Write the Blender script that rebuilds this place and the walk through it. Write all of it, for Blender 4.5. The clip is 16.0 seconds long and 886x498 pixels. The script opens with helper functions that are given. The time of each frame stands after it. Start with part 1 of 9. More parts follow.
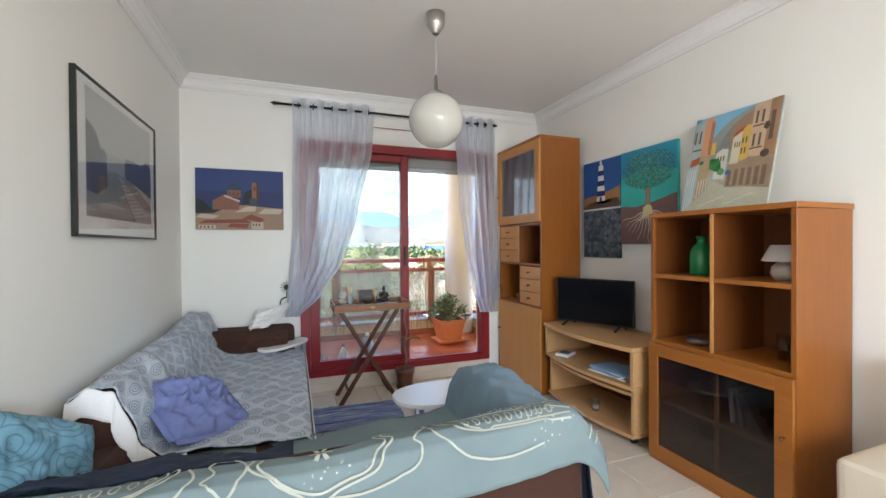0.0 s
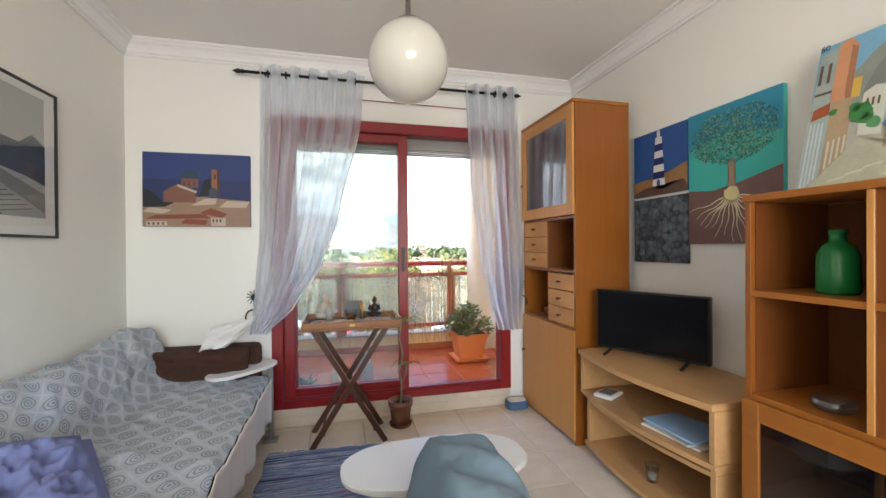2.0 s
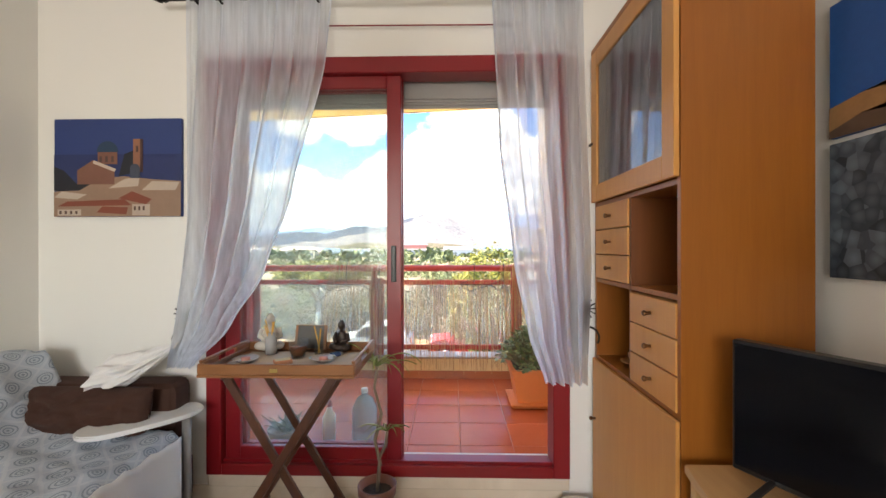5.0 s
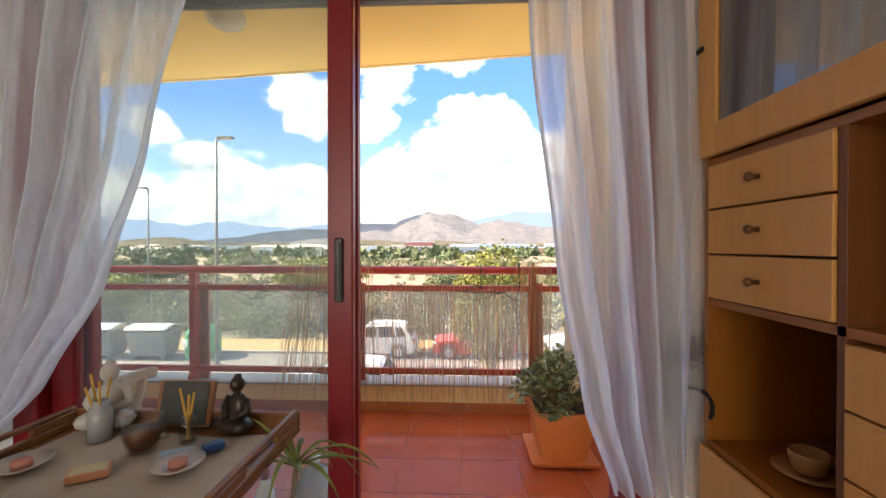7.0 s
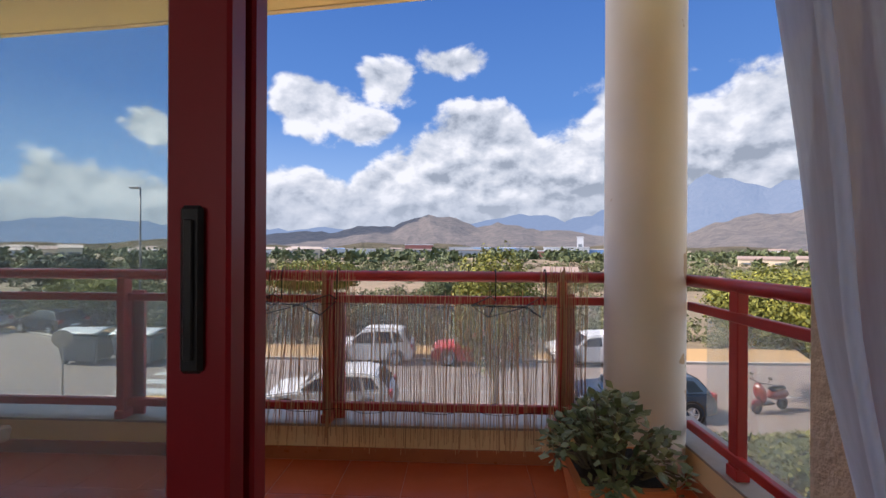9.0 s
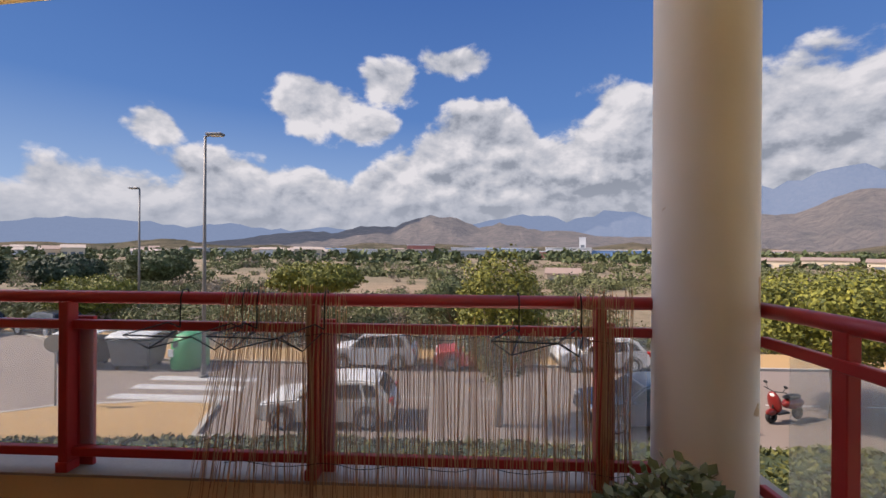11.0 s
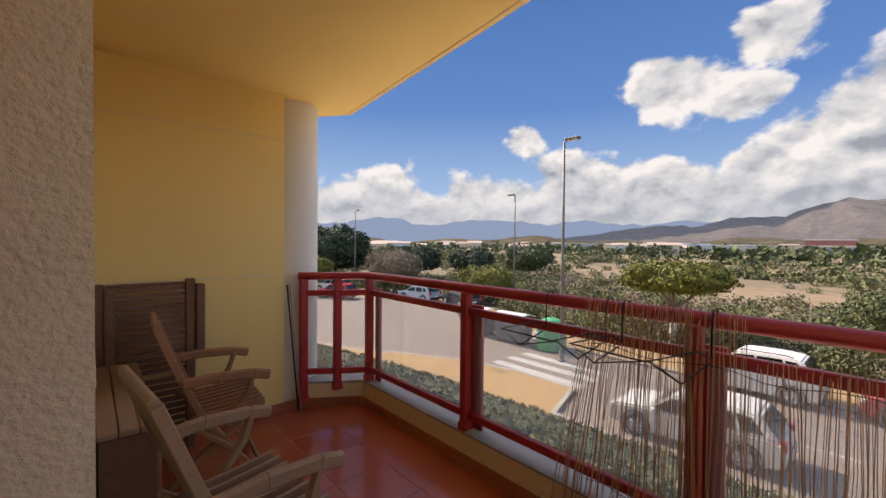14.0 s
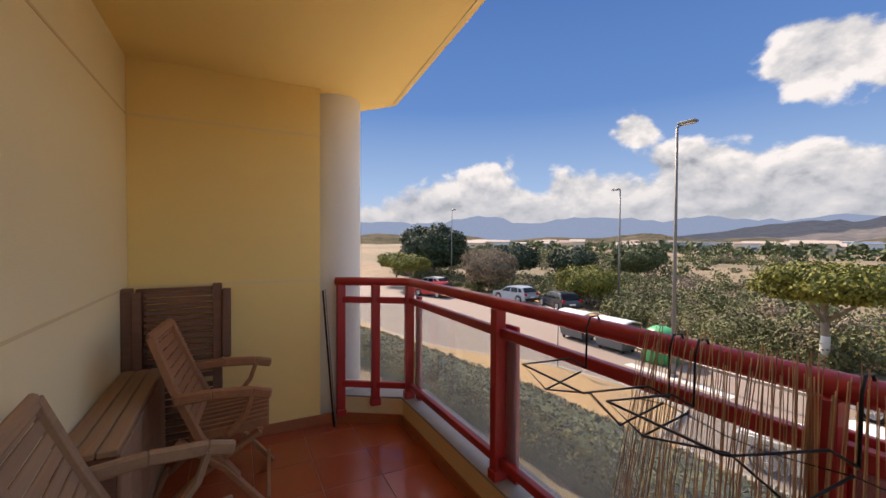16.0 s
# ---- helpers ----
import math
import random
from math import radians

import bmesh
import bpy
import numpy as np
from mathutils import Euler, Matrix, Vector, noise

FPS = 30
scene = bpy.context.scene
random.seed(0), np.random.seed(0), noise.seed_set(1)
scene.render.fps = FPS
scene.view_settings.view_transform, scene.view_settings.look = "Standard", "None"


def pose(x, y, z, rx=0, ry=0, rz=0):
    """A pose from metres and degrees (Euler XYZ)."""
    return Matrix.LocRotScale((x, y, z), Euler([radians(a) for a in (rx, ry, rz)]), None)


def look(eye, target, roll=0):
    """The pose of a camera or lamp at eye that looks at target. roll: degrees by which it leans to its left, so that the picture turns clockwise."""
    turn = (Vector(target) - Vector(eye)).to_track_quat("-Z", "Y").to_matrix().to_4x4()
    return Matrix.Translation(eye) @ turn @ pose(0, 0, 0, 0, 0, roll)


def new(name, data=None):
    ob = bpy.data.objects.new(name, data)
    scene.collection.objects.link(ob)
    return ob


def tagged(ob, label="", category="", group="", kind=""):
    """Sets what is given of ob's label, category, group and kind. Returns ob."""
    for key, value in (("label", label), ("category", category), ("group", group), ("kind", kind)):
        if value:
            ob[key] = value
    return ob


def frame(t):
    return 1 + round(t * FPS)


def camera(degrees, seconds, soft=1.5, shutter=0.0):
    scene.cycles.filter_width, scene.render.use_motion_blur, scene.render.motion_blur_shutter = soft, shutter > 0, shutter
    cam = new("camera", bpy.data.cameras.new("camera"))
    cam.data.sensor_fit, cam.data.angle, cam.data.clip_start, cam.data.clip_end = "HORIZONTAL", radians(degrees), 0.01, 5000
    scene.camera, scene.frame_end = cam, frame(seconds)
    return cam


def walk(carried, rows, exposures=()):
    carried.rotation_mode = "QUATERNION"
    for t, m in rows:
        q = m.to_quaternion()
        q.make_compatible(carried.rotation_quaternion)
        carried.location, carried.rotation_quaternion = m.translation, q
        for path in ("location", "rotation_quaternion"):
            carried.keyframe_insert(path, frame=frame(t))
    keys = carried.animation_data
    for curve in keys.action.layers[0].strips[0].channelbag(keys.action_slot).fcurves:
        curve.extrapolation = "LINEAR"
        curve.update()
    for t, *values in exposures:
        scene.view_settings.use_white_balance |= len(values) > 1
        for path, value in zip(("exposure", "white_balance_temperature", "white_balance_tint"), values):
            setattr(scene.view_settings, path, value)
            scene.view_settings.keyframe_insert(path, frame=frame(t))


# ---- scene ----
cam = camera(94.7, 16.0)
PATH = [
    (0.0, (-0.053, -3.710, 1.275), (0.635, -1.833, 1.256), -0.4),
    (0.5, (0.059, -3.548, 1.274), (0.713, -1.658, 1.256), -0.4),
    (1.0, (0.172, -3.378, 1.274), (0.783, -1.474, 1.256), -0.4),
    (1.5, (0.301, -3.205, 1.269), (0.867, -1.287, 1.258), -0.4),
    (2.0, (0.467, -3.066, 1.266), (0.955, -1.127, 1.256), -0.4),
    (2.5, (0.647, -2.936, 1.270), (1.008, -0.969, 1.264), -0.4),
    (3.0, (0.805, -2.787, 1.275), (1.019, -0.798, 1.267), -0.4),
    (3.5, (0.948, -2.607, 1.268), (1.046, -0.609, 1.264), -0.3),
    (4.0, (1.076, -2.428, 1.255), (1.093, -0.428, 1.253), -0.3),
    (6.5, (1.265, -1.343, 1.247), (1.190, 0.655, 1.239), 0.0),
    (7.0, (1.265, -1.132, 1.243), (1.182, 0.866, 1.228), 0.05),
    (7.5, (1.247, -0.926, 1.240), (1.162, 1.072, 1.229), 0.1),
    (8.0, (1.236, -0.745, 1.225), (1.150, 1.253, 1.215), 0.15),
    (8.5, (1.228, -0.582, 1.212), (1.150, 1.417, 1.210), 0.3),
    (11.0, (1.152, -0.010, 1.307), (1.065, 1.988, 1.308), 0.4),
    (11.5, (1.171, 0.045, 1.316), (0.798, 2.010, 1.317), 0.6),
    (12.0, (1.180, 0.078, 1.323), (0.466, 1.946, 1.315), 0.7),
    (12.5, (1.150, 0.121, 1.323), (0.134, 1.844, 1.305), 0.6),
    (13.0, (1.090, 0.161, 1.323), (-0.136, 1.742, 1.298), 0.6),
    (13.5, (1.027, 0.188, 1.325), (-0.362, 1.627, 1.297), 0.5),
    (14.0, (0.982, 0.205, 1.338), (-0.529, 1.514, 1.304), 0.5),
    (14.5, (0.944, 0.260, 1.341), (-0.646, 1.473, 1.307), 0.4),
    (15.0, (0.892, 0.396, 1.352), (-0.751, 1.536, 1.312), 0.4),
    (15.5, (0.866, 0.600, 1.355), (-0.853, 1.621, 1.313), 0.3),
    (16.0, (0.848, 0.788, 1.366), (-0.933, 1.697, 1.323), 0.3),
]
EXPOSURES = [(0.0, 3.25, 6050, 8), (1.2, 3.4, 6350, 9), (3.0, 3.45, 6700, 9), (4.0, 3.4, 6900, 10), (6.3, 3.2, 7300, 13), (7.0, 2.75, 7400, 14), (7.5, 2.2, 7200, 16), (8.0, 1.75, 6400, 17), (8.5, 1.55, 6400, 18),
             (11.0, 1.05, 6800, 21), (12.5, 1.15, 7000, 20), (13.5, 1.3, 7300, 19), (16.0, 1.35, 7400, 20)]
walk(cam, [(t, look(e, g, r)) for t, e, g, r in PATH], EXPOSURES)

# ---- world, sun, lamps ----
SUN_EL, SUN_YAW = 43.0, 91.0      # degrees; yaw counted from +y towards -x
world = bpy.data.worlds.new("world")
scene.world = world
world.use_nodes = True
wn = world.node_tree
sky = wn.nodes.new("ShaderNodeTexSky")
sky.sky_type = "NISHITA"
sky.sun_disc = False
sky.sun_elevation = radians(SUN_EL)
sky.sun_rotation = radians(-SUN_YAW)
wn.links.new(sky.outputs[0], wn.nodes["Background"].inputs[0])
wn.nodes["Background"].inputs[1].default_value = 0.15
sun_dir = Vector((-math.sin(radians(SUN_YAW)) * math.cos(radians(SUN_EL)), math.cos(radians(SUN_YAW)) * math.cos(radians(SUN_EL)), math.sin(radians(SUN_EL))))
sun = new("sun", bpy.data.lights.new("sun", "SUN"))
sun.data.energy, sun.data.angle, sun.data.color = 3.5, radians(0.53), (1.0, 0.91, 0.78)
sun.matrix_world = look(sun_dir * 60, (0, 0, 0))
# area lamp added behind the camera to fill the room, set in an assumed window
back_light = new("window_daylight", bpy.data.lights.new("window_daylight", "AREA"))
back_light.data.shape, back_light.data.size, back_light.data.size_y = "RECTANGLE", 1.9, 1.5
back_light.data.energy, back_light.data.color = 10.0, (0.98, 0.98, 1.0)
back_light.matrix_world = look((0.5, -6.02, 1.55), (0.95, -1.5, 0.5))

# ---- helpers for building ----
def part(name, bm, material, parent=None, label="", smooth=False):
    me = bpy.data.meshes.new(name)
    bm.normal_update()
    bm.to_mesh(me)
    bm.free()
    me.materials.append(material)
    if smooth:
        for p in me.polygons:
            p.use_smooth = True
    ob = new(name, me)
    ob.parent = parent
    if label:
        ob["label"] = label
    return ob


def piece(name, me, parent, m):
    ob = new(name, me)
    ob.parent = parent
    ob.matrix_basis = m
    return ob


def thing(name, label, category, x=0, y=0, z=0, rz=0, group="", rx=0, ry=0):
    ob = new(name)
    ob.empty_display_size = 0.1
    ob.matrix_basis = pose(x, y, z, rx, ry, rz)
    return tagged(ob, label, category, group)


def structure(ob, label="", category=""):
    return tagged(ob, label, category, kind="structure")


def box(x0, y0, z0, x1, y1, z1, bev=0.0, bm=None, seg=1, m=None):
    """A box, joined to bm when that is given."""
    b = bmesh.new()
    bmesh.ops.create_cube(b, size=1.0, matrix=Matrix.LocRotScale(((x0 + x1) / 2, (y0 + y1) / 2, (z0 + z1) / 2), None, (abs(x1 - x0), abs(y1 - y0), abs(z1 - z0))))
    if bev:
        bmesh.ops.bevel(b, geom=b.edges[:], offset=bev, segments=seg, affect="EDGES", profile=0.6)
    if m is not None:
        b.transform(m)
    if bm is None:
        return b
    return join(bm, b)


def join(bm, b):
    tmp = bpy.data.meshes.new("tmp")
    b.to_mesh(tmp)
    b.free()
    bm.from_mesh(tmp)
    bpy.data.meshes.remove(tmp)
    return bm


def bar(a, b, w, h=None, bev=0.0, up=(0, 0, 1), bm=None):
    """A straight bar of section w x h from a to b."""
    a, b = Vector(a), Vector(b)
    h = h or w
    d = b - a
    zax = d.normalized()
    xax = Vector(up).cross(zax)
    if xax.length < 1e-4:
        xax = Vector((1, 0, 0)).cross(zax)
    xax.normalize()
    yax = zax.cross(xax)
    m = Matrix.Translation((a + b) / 2) @ Matrix((xax, yax, zax)).transposed().to_4x4()
    l = d.length
    return box(-w / 2, -h / 2, -l / 2, w / 2, h / 2, l / 2, bev, bm, 1, m)


def lathe(profile, n=24, bm=None, m=None):
    """A turned body from (radius, height) pairs."""
    b = bmesh.new()
    rings = []
    for r, z in profile:
        if r < 1e-5:
            rings.append([b.verts.new((0, 0, z))])
        else:
            rings.append([b.verts.new((r * math.cos(2 * math.pi * i / n), r * math.sin(2 * math.pi * i / n), z)) for i in range(n)])
    for p, q in zip(rings, rings[1:]):
        for i in range(n):
            j = (i + 1) % n
            f = [p[i % len(p)], p[j % len(p)], q[j % len(q)], q[i % len(q)]]
            f = list(dict.fromkeys(f))
            if len(f) > 2:
                b.faces.new(f)
    if m is not None:
        b.transform(m)
    return b if bm is None else join(bm, b)


def tube(points, r, n=8, bm=None, taper=1.0, closed=False):
    """A round tube along points."""
    b = bmesh.new()
    pts = [Vector(p) for p in points]
    rings = []
    k = len(pts)
    ref = None
    for i, p in enumerate(pts):
        if closed:
            d = pts[(i + 1) % k] - pts[i - 1]
        else:
            d = pts[min(i + 1, k - 1)] - pts[max(i - 1, 0)]
        d.normalize()
        if ref is None:
            ref = Vector((0, 0, 1)) if abs(d.z) < 0.9 else Vector((1, 0, 0))
        u = d.cross(ref).normalized()
        v = u.cross(d).normalized()
        ref = v
        rr = r * (1 + (taper - 1) * i / max(k - 1, 1))
        rings.append([b.verts.new(p + (u * math.cos(2 * math.pi * j / n) + v * math.sin(2 * math.pi * j / n)) * rr) for j in range(n)])
    pairs = list(zip(rings, rings[1:])) + ([(rings[-1], rings[0])] if closed else [])
    for p, q in pairs:
        for j in range(n):
            b.faces.new((p[j], p[(j + 1) % n], q[(j + 1) % n], q[j]))
    if not closed:
        b.faces.new(rings[0][::-1])
        b.faces.new(rings[-1])
    return b if bm is None else join(bm, b)


def prism(outline, z0, z1, bm=None, bev=0.0):
    """An upright body over a flat outline of (x, y)."""
    b = bmesh.new()
    lo = [b.verts.new((x, y, z0)) for x, y in outline]
    hi = [b.verts.new((x, y, z1)) for x, y in outline]
    n = len(lo)
    b.faces.new(lo[::-1])
    top = b.faces.new(hi)
    for i in range(n):
        b.faces.new((lo[i], lo[(i + 1) % n], hi[(i + 1) % n], hi[i]))
    if bev:
        bmesh.ops.bevel(b, geom=[e for e in b.edges if abs(e.verts[0].co.z - e.verts[1].co.z) < 1e-6], offset=bev, segments=2, affect="EDGES")
    return b if bm is None else join(bm, b)


def sheet(nu, nv, f, thick=0.0, bm=None):
    """A grid surface f(u, v) -> point, with thickness."""
    b = bmesh.new()
    g = [[b.verts.new(f(i / nu, j / nv)) for j in range(nv + 1)] for i in range(nu + 1)]
    for i in range(nu):
        for j in range(nv):
            b.faces.new((g[i][j], g[i + 1][j], g[i + 1][j + 1], g[i][j + 1]))
    if thick:
        bmesh.ops.recalc_face_normals(b, faces=b.faces[:])
        bmesh.ops.solidify(b, geom=b.faces[:], thickness=thick)
    return b if bm is None else join(bm, b)


def ellipsoid(c, r, bm=None, sub=2, wob=0.0, seed=0.0, m=None):
    b = bmesh.new()
    bmesh.ops.create_icosphere(b, subdivisions=sub, radius=1.0)
    for v in b.verts:
        k = 1 + wob * noise.noise(v.co * 1.7 + Vector((seed, seed * 2, 0)))
        v.co = Vector((v.co.x * r[0] * k, v.co.y * r[1] * k, v.co.z * r[2] * k))
    if m is not None:
        b.transform(m)
    b.transform(Matrix.Translation(c))
    return b if bm is None else join(bm, b)


# ---- materials ----
def base(name, rough=0.5, metal=0.0):
    m = bpy.data.materials.new(name)
    m.use_nodes = True
    nt = m.node_tree
    p = nt.nodes["Principled BSDF"]
    p.inputs["Roughness"].default_value = rough
    p.inputs["Metallic"].default_value = metal
    tc = nt.nodes.new("ShaderNodeTexCoord")
    return m, nt, p, tc.outputs["Object"]


def node(nt, kind, ins=None, **props):
    n = nt.nodes.new(kind)
    for k, v in props.items():
        setattr(n, k, v)
    for k, v in (ins or {}).items():
        if isinstance(v, bpy.types.NodeSocket):
            nt.links.new(v, n.inputs[k])
        else:
            n.inputs[k].default_value = v
    return n


def ramp(nt, fac, stops, interp="LINEAR"):
    r = nt.nodes.new("ShaderNodeValToRGB")
    r.color_ramp.interpolation = interp
    e = r.color_ramp.elements
    e[0].position, e[0].color = stops[0][0], (*stops[0][1], 1)
    e[1].position, e[1].color = stops[-1][0], (*stops[-1][1], 1)
    for pos, c in stops[1:-1]:
        x = e.new(pos)
        x.color = (*c, 1)
    nt.links.new(fac, r.inputs[0])
    return r.outputs[0]


def mixc(nt, fac, a, b, blend="MIX"):
    n = nt.nodes.new("ShaderNodeMix")
    n.data_type, n.blend_type = "RGBA", blend
    for key, v in ((0, fac), (6, a), (7, b)):
        if isinstance(v, bpy.types.NodeSocket):
            nt.links.new(v, n.inputs[key])
        elif key == 0:
            n.inputs[0].default_value = v
        else:
            n.inputs[key].default_value = (*v, 1)
    return n.outputs[2]


def noise_tex(nt, co, scale, detail=4.0, rough=0.55, stretch=None, dist=0.0):
    if stretch:
        co = node(nt, "ShaderNodeMapping", {"Vector": co, "Scale": stretch}).outputs[0]
    return node(nt, "ShaderNodeTexNoise", {"Vector": co, "Scale": scale, "Detail": detail, "Roughness": rough, "Distortion": dist}).outputs["Fac"]


def bump(nt, p, height, strength, dist=0.01):
    b = node(nt, "ShaderNodeBump", {"Height": height, "Strength": strength, "Distance": dist})
    nt.links.new(b.outputs[0], p.inputs["Normal"])


def shade(c, k):
    return tuple(min(1.0, x * k) for x in c)


def plain(name, color, rough=0.5, metal=0.0, var=0.12, scale=6.0, grain=80.0, bumpy=0.0, bdist=0.003):
    """Paint, plastic, stone, cloth: one colour with stains at two scales and fine relief."""
    m, nt, p, co = base(name, rough, metal)
    a = noise_tex(nt, co, scale, 5)
    b = noise_tex(nt, co, grain, 3)
    c1 = mixc(nt, a, shade(color, 1 - var), shade(color, 1 + var))
    c2 = mixc(nt, 0.35, c1, mixc(nt, b, shade(color, 1 - var), shade(color, 1 + var)))
    nt.links.new(c2, p.inputs["Base Color"])
    r = node(nt, "ShaderNodeMapRange", {0: a, 3: max(0.02, rough * 0.85), 4: min(1.0, rough * 1.15)})
    nt.links.new(r.outputs[0], p.inputs["Roughness"])
    if bumpy:
        bump(nt, p, b, bumpy, bdist)
    return m


def wood(name, dark, light, rough=0.45, axis="z", scale=1.0, bumpy=0.15):
    m, nt, p, co = base(name, rough)
    st = {"x": (0.35, 6, 6), "y": (6, 0.35, 6), "z": (6, 6, 0.35)}[axis]
    rnd = node(nt, "ShaderNodeObjectInfo").outputs["Random"]
    off = node(nt, "ShaderNodeVectorMath", {0: co, 1: node(nt, "ShaderNodeCombineXYZ", {0: rnd, 1: rnd, 2: rnd}).outputs[0]}, operation="ADD").outputs[0]
    g = noise_tex(nt, off, 5.0 * scale, 6, 0.62, st, 0.6)
    f = noise_tex(nt, off, 26.0 * scale, 4, 0.6, st)
    big = noise_tex(nt, off, 1.6, 2)
    c = ramp(nt, g, [(0.3, dark), (0.7, light)])
    c = mixc(nt, 0.25, c, ramp(nt, f, [(0.35, dark), (0.65, light)]))
    c = mixc(nt, 0.2, c, ramp(nt, big, [(0.3, shade(dark, 0.9)), (0.7, shade(light, 1.05))]))
    nt.links.new(c, p.inputs["Base Color"])
    bump(nt, p, f, bumpy, 0.0015)
    return m


def glass(name, tint=(1, 1, 1), rough=0.0, frost=0.0, gloss=0.035):
    """Window glass: clear sheet with real gloss; frost mixes in a scattering film."""
    m = bpy.data.materials.new(name)
    m.use_nodes = True
    nt = m.node_tree
    nt.nodes.clear()
    out = nt.nodes.new("ShaderNodeOutputMaterial")
    tr = node(nt, "ShaderNodeBsdfTransparent", {0: (*tint, 1)})
    gl = node(nt, "ShaderNodeBsdfGlossy", {"Roughness": max(rough, 0.02)})
    lw = node(nt, "ShaderNodeLayerWeight", {"Blend": 0.5})
    pw = node(nt, "ShaderNodeMath", {0: lw.outputs["Facing"], 1: 4.5}, operation="POWER")
    fr = node(nt, "ShaderNodeMapRange", {0: pw.outputs[0], 3: gloss, 4: 0.9})
    mix = node(nt, "ShaderNodeMixShader", {0: fr.outputs[0], 1: tr.outputs[0], 2: gl.outputs[0]})
    last = mix.outputs[0]
    if frost:
        tc = nt.nodes.new("ShaderNodeTexCoord")
        n = noise_tex(nt, tc.outputs["Object"], 1.7, 5, 0.65)
        k = node(nt, "ShaderNodeMapRange", {0: n, 1: 0.3, 2: 0.75, 3: frost * 0.55, 4: min(1, frost * 1.4)})
        df = node(nt, "ShaderNodeBsdfTranslucent", {0: (0.8, 0.82, 0.82, 1)})
        d2 = node(nt, "ShaderNodeBsdfDiffuse", {0: (0.7, 0.72, 0.72, 1)})
        a = node(nt, "ShaderNodeMixShader", {0: 0.5, 1: df.outputs[0], 2: d2.outputs[0]})
        mx = node(nt, "ShaderNodeMixShader", {0: k.outputs[0], 1: last, 2: a.outputs[0]})
        last = mx.outputs[0]
    nt.links.new(last, out.inputs[0])
    return m


M_WALL = plain("white_wall_paint", (0.82, 0.80, 0.75), 0.8, var=0.03, scale=1.5, grain=160, bumpy=0.12, bdist=0.002)
M_CEIL = plain("white_ceiling_paint", (0.84, 0.815, 0.775), 0.85, var=0.02, scale=1.2, grain=140, bumpy=0.06, bdist=0.002)
M_CORN = plain("plaster_cornice", (0.82, 0.805, 0.785), 0.7, var=0.03, scale=3)
M_RED = plain("red_lacquered_aluminium", (0.225, 0.006, 0.010), 0.36, var=0.12, scale=4, grain=120)
M_RAIL = plain("red_railing_paint", (0.40, 0.026, 0.026), 0.38, var=0.22, scale=5, grain=90, bumpy=0.12)
M_GLASS = glass("clear_glass", (0.97, 0.985, 0.98))
M_DOORGLASS = glass("hazy_door_glass", (0.93, 0.96, 0.95), 0.0, 0.05, 0.008)
M_CABGLASS = glass("cabinet_glass", (0.42, 0.39, 0.41), gloss=0.07)
M_FROST = glass("dusty_balcony_glass", (0.93, 0.95, 0.95), 0.05, 0.17)
M_BEECH = wood("orange_beech_veneer", (0.235, 0.070, 0.008), (0.30, 0.097, 0.013), 0.36)
M_BEECHH = wood("orange_beech_veneer_across", (0.29, 0.092, 0.012), (0.37, 0.130, 0.019), 0.38, "y")
M_BEECHL = wood("light_beech_front", (0.52, 0.225, 0.055), (0.60, 0.285, 0.08), 0.4)
M_TVWOOD = wood("pale_maple_veneer", (0.49, 0.27, 0.11), (0.59, 0.35, 0.155), 0.42, "y")
M_DARKW = wood("dark_stained_wood", (0.055, 0.020, 0.010), (0.12, 0.045, 0.02), 0.4)
M_TRAYW = wood("warm_tray_wood", (0.20, 0.075, 0.024), (0.30, 0.125, 0.042), 0.38, "x")
M_YELLOW = plain("ochre_stucco", (0.88, 0.64, 0.25), 0.9, var=0.06, scale=1.3, grain=120, bumpy=0.35, bdist=0.004)
M_CREAM = plain("pale_cream_stucco", (0.93, 0.79, 0.48), 0.9, var=0.05, scale=1.3, grain=120, bumpy=0.35, bdist=0.004)
M_COLUMN = plain("white_column_stucco", (0.74, 0.70, 0.64), 0.85, var=0.05, scale=2.0, grain=90, bumpy=0.2)
M_ROUGH = plain("rough_render", (0.88, 0.67, 0.44), 0.95, var=0.14, scale=4, grain=55, bumpy=0.9, bdist=0.012)
M_KERB = plain("kerb_paint", (0.76, 0.59, 0.33), 0.85, var=0.12, scale=3, grain=60, bumpy=0.3)
M_KERBTOP = plain("weathered_mortar", (0.34, 0.30, 0.25), 0.95, var=0.28, scale=7, grain=45, bumpy=0.5)
M_GROUT = plain("grout", (0.50, 0.42, 0.33), 0.9, var=0.15)
M_REDGROUT = plain("red_grout", (0.40, 0.15, 0.09), 0.9, var=0.15)
M_BLACK = plain("black_plastic", (0.012, 0.012, 0.013), 0.35, var=0.15)
M_IRON = plain("black_iron", (0.014, 0.013, 0.013), 0.5, 0.4, var=0.2)
M_WHITE = plain("white_lacquer", (0.80, 0.80, 0.78), 0.25, var=0.02)
M_STEEL = plain("brushed_steel", (0.55, 0.53, 0.50), 0.3, 1.0, var=0.08)
M_GREYPLAS = plain("grey_metal", (0.30, 0.29, 0.28), 0.45, 0.2, var=0.1)
M_BROWN = plain("brown_velour", (0.050, 0.018, 0.010), 0.95, var=0.25, scale=9, grain=200, bumpy=0.3)
M_TERRA = plain("terracotta_plastic", (0.64, 0.20, 0.06), 0.55, var=0.1, scale=7)
M_SOIL = plain("potting_soil", (0.045, 0.03, 0.02), 1.0, var=0.4, grain=60, bumpy=1.0, bdist=0.01)


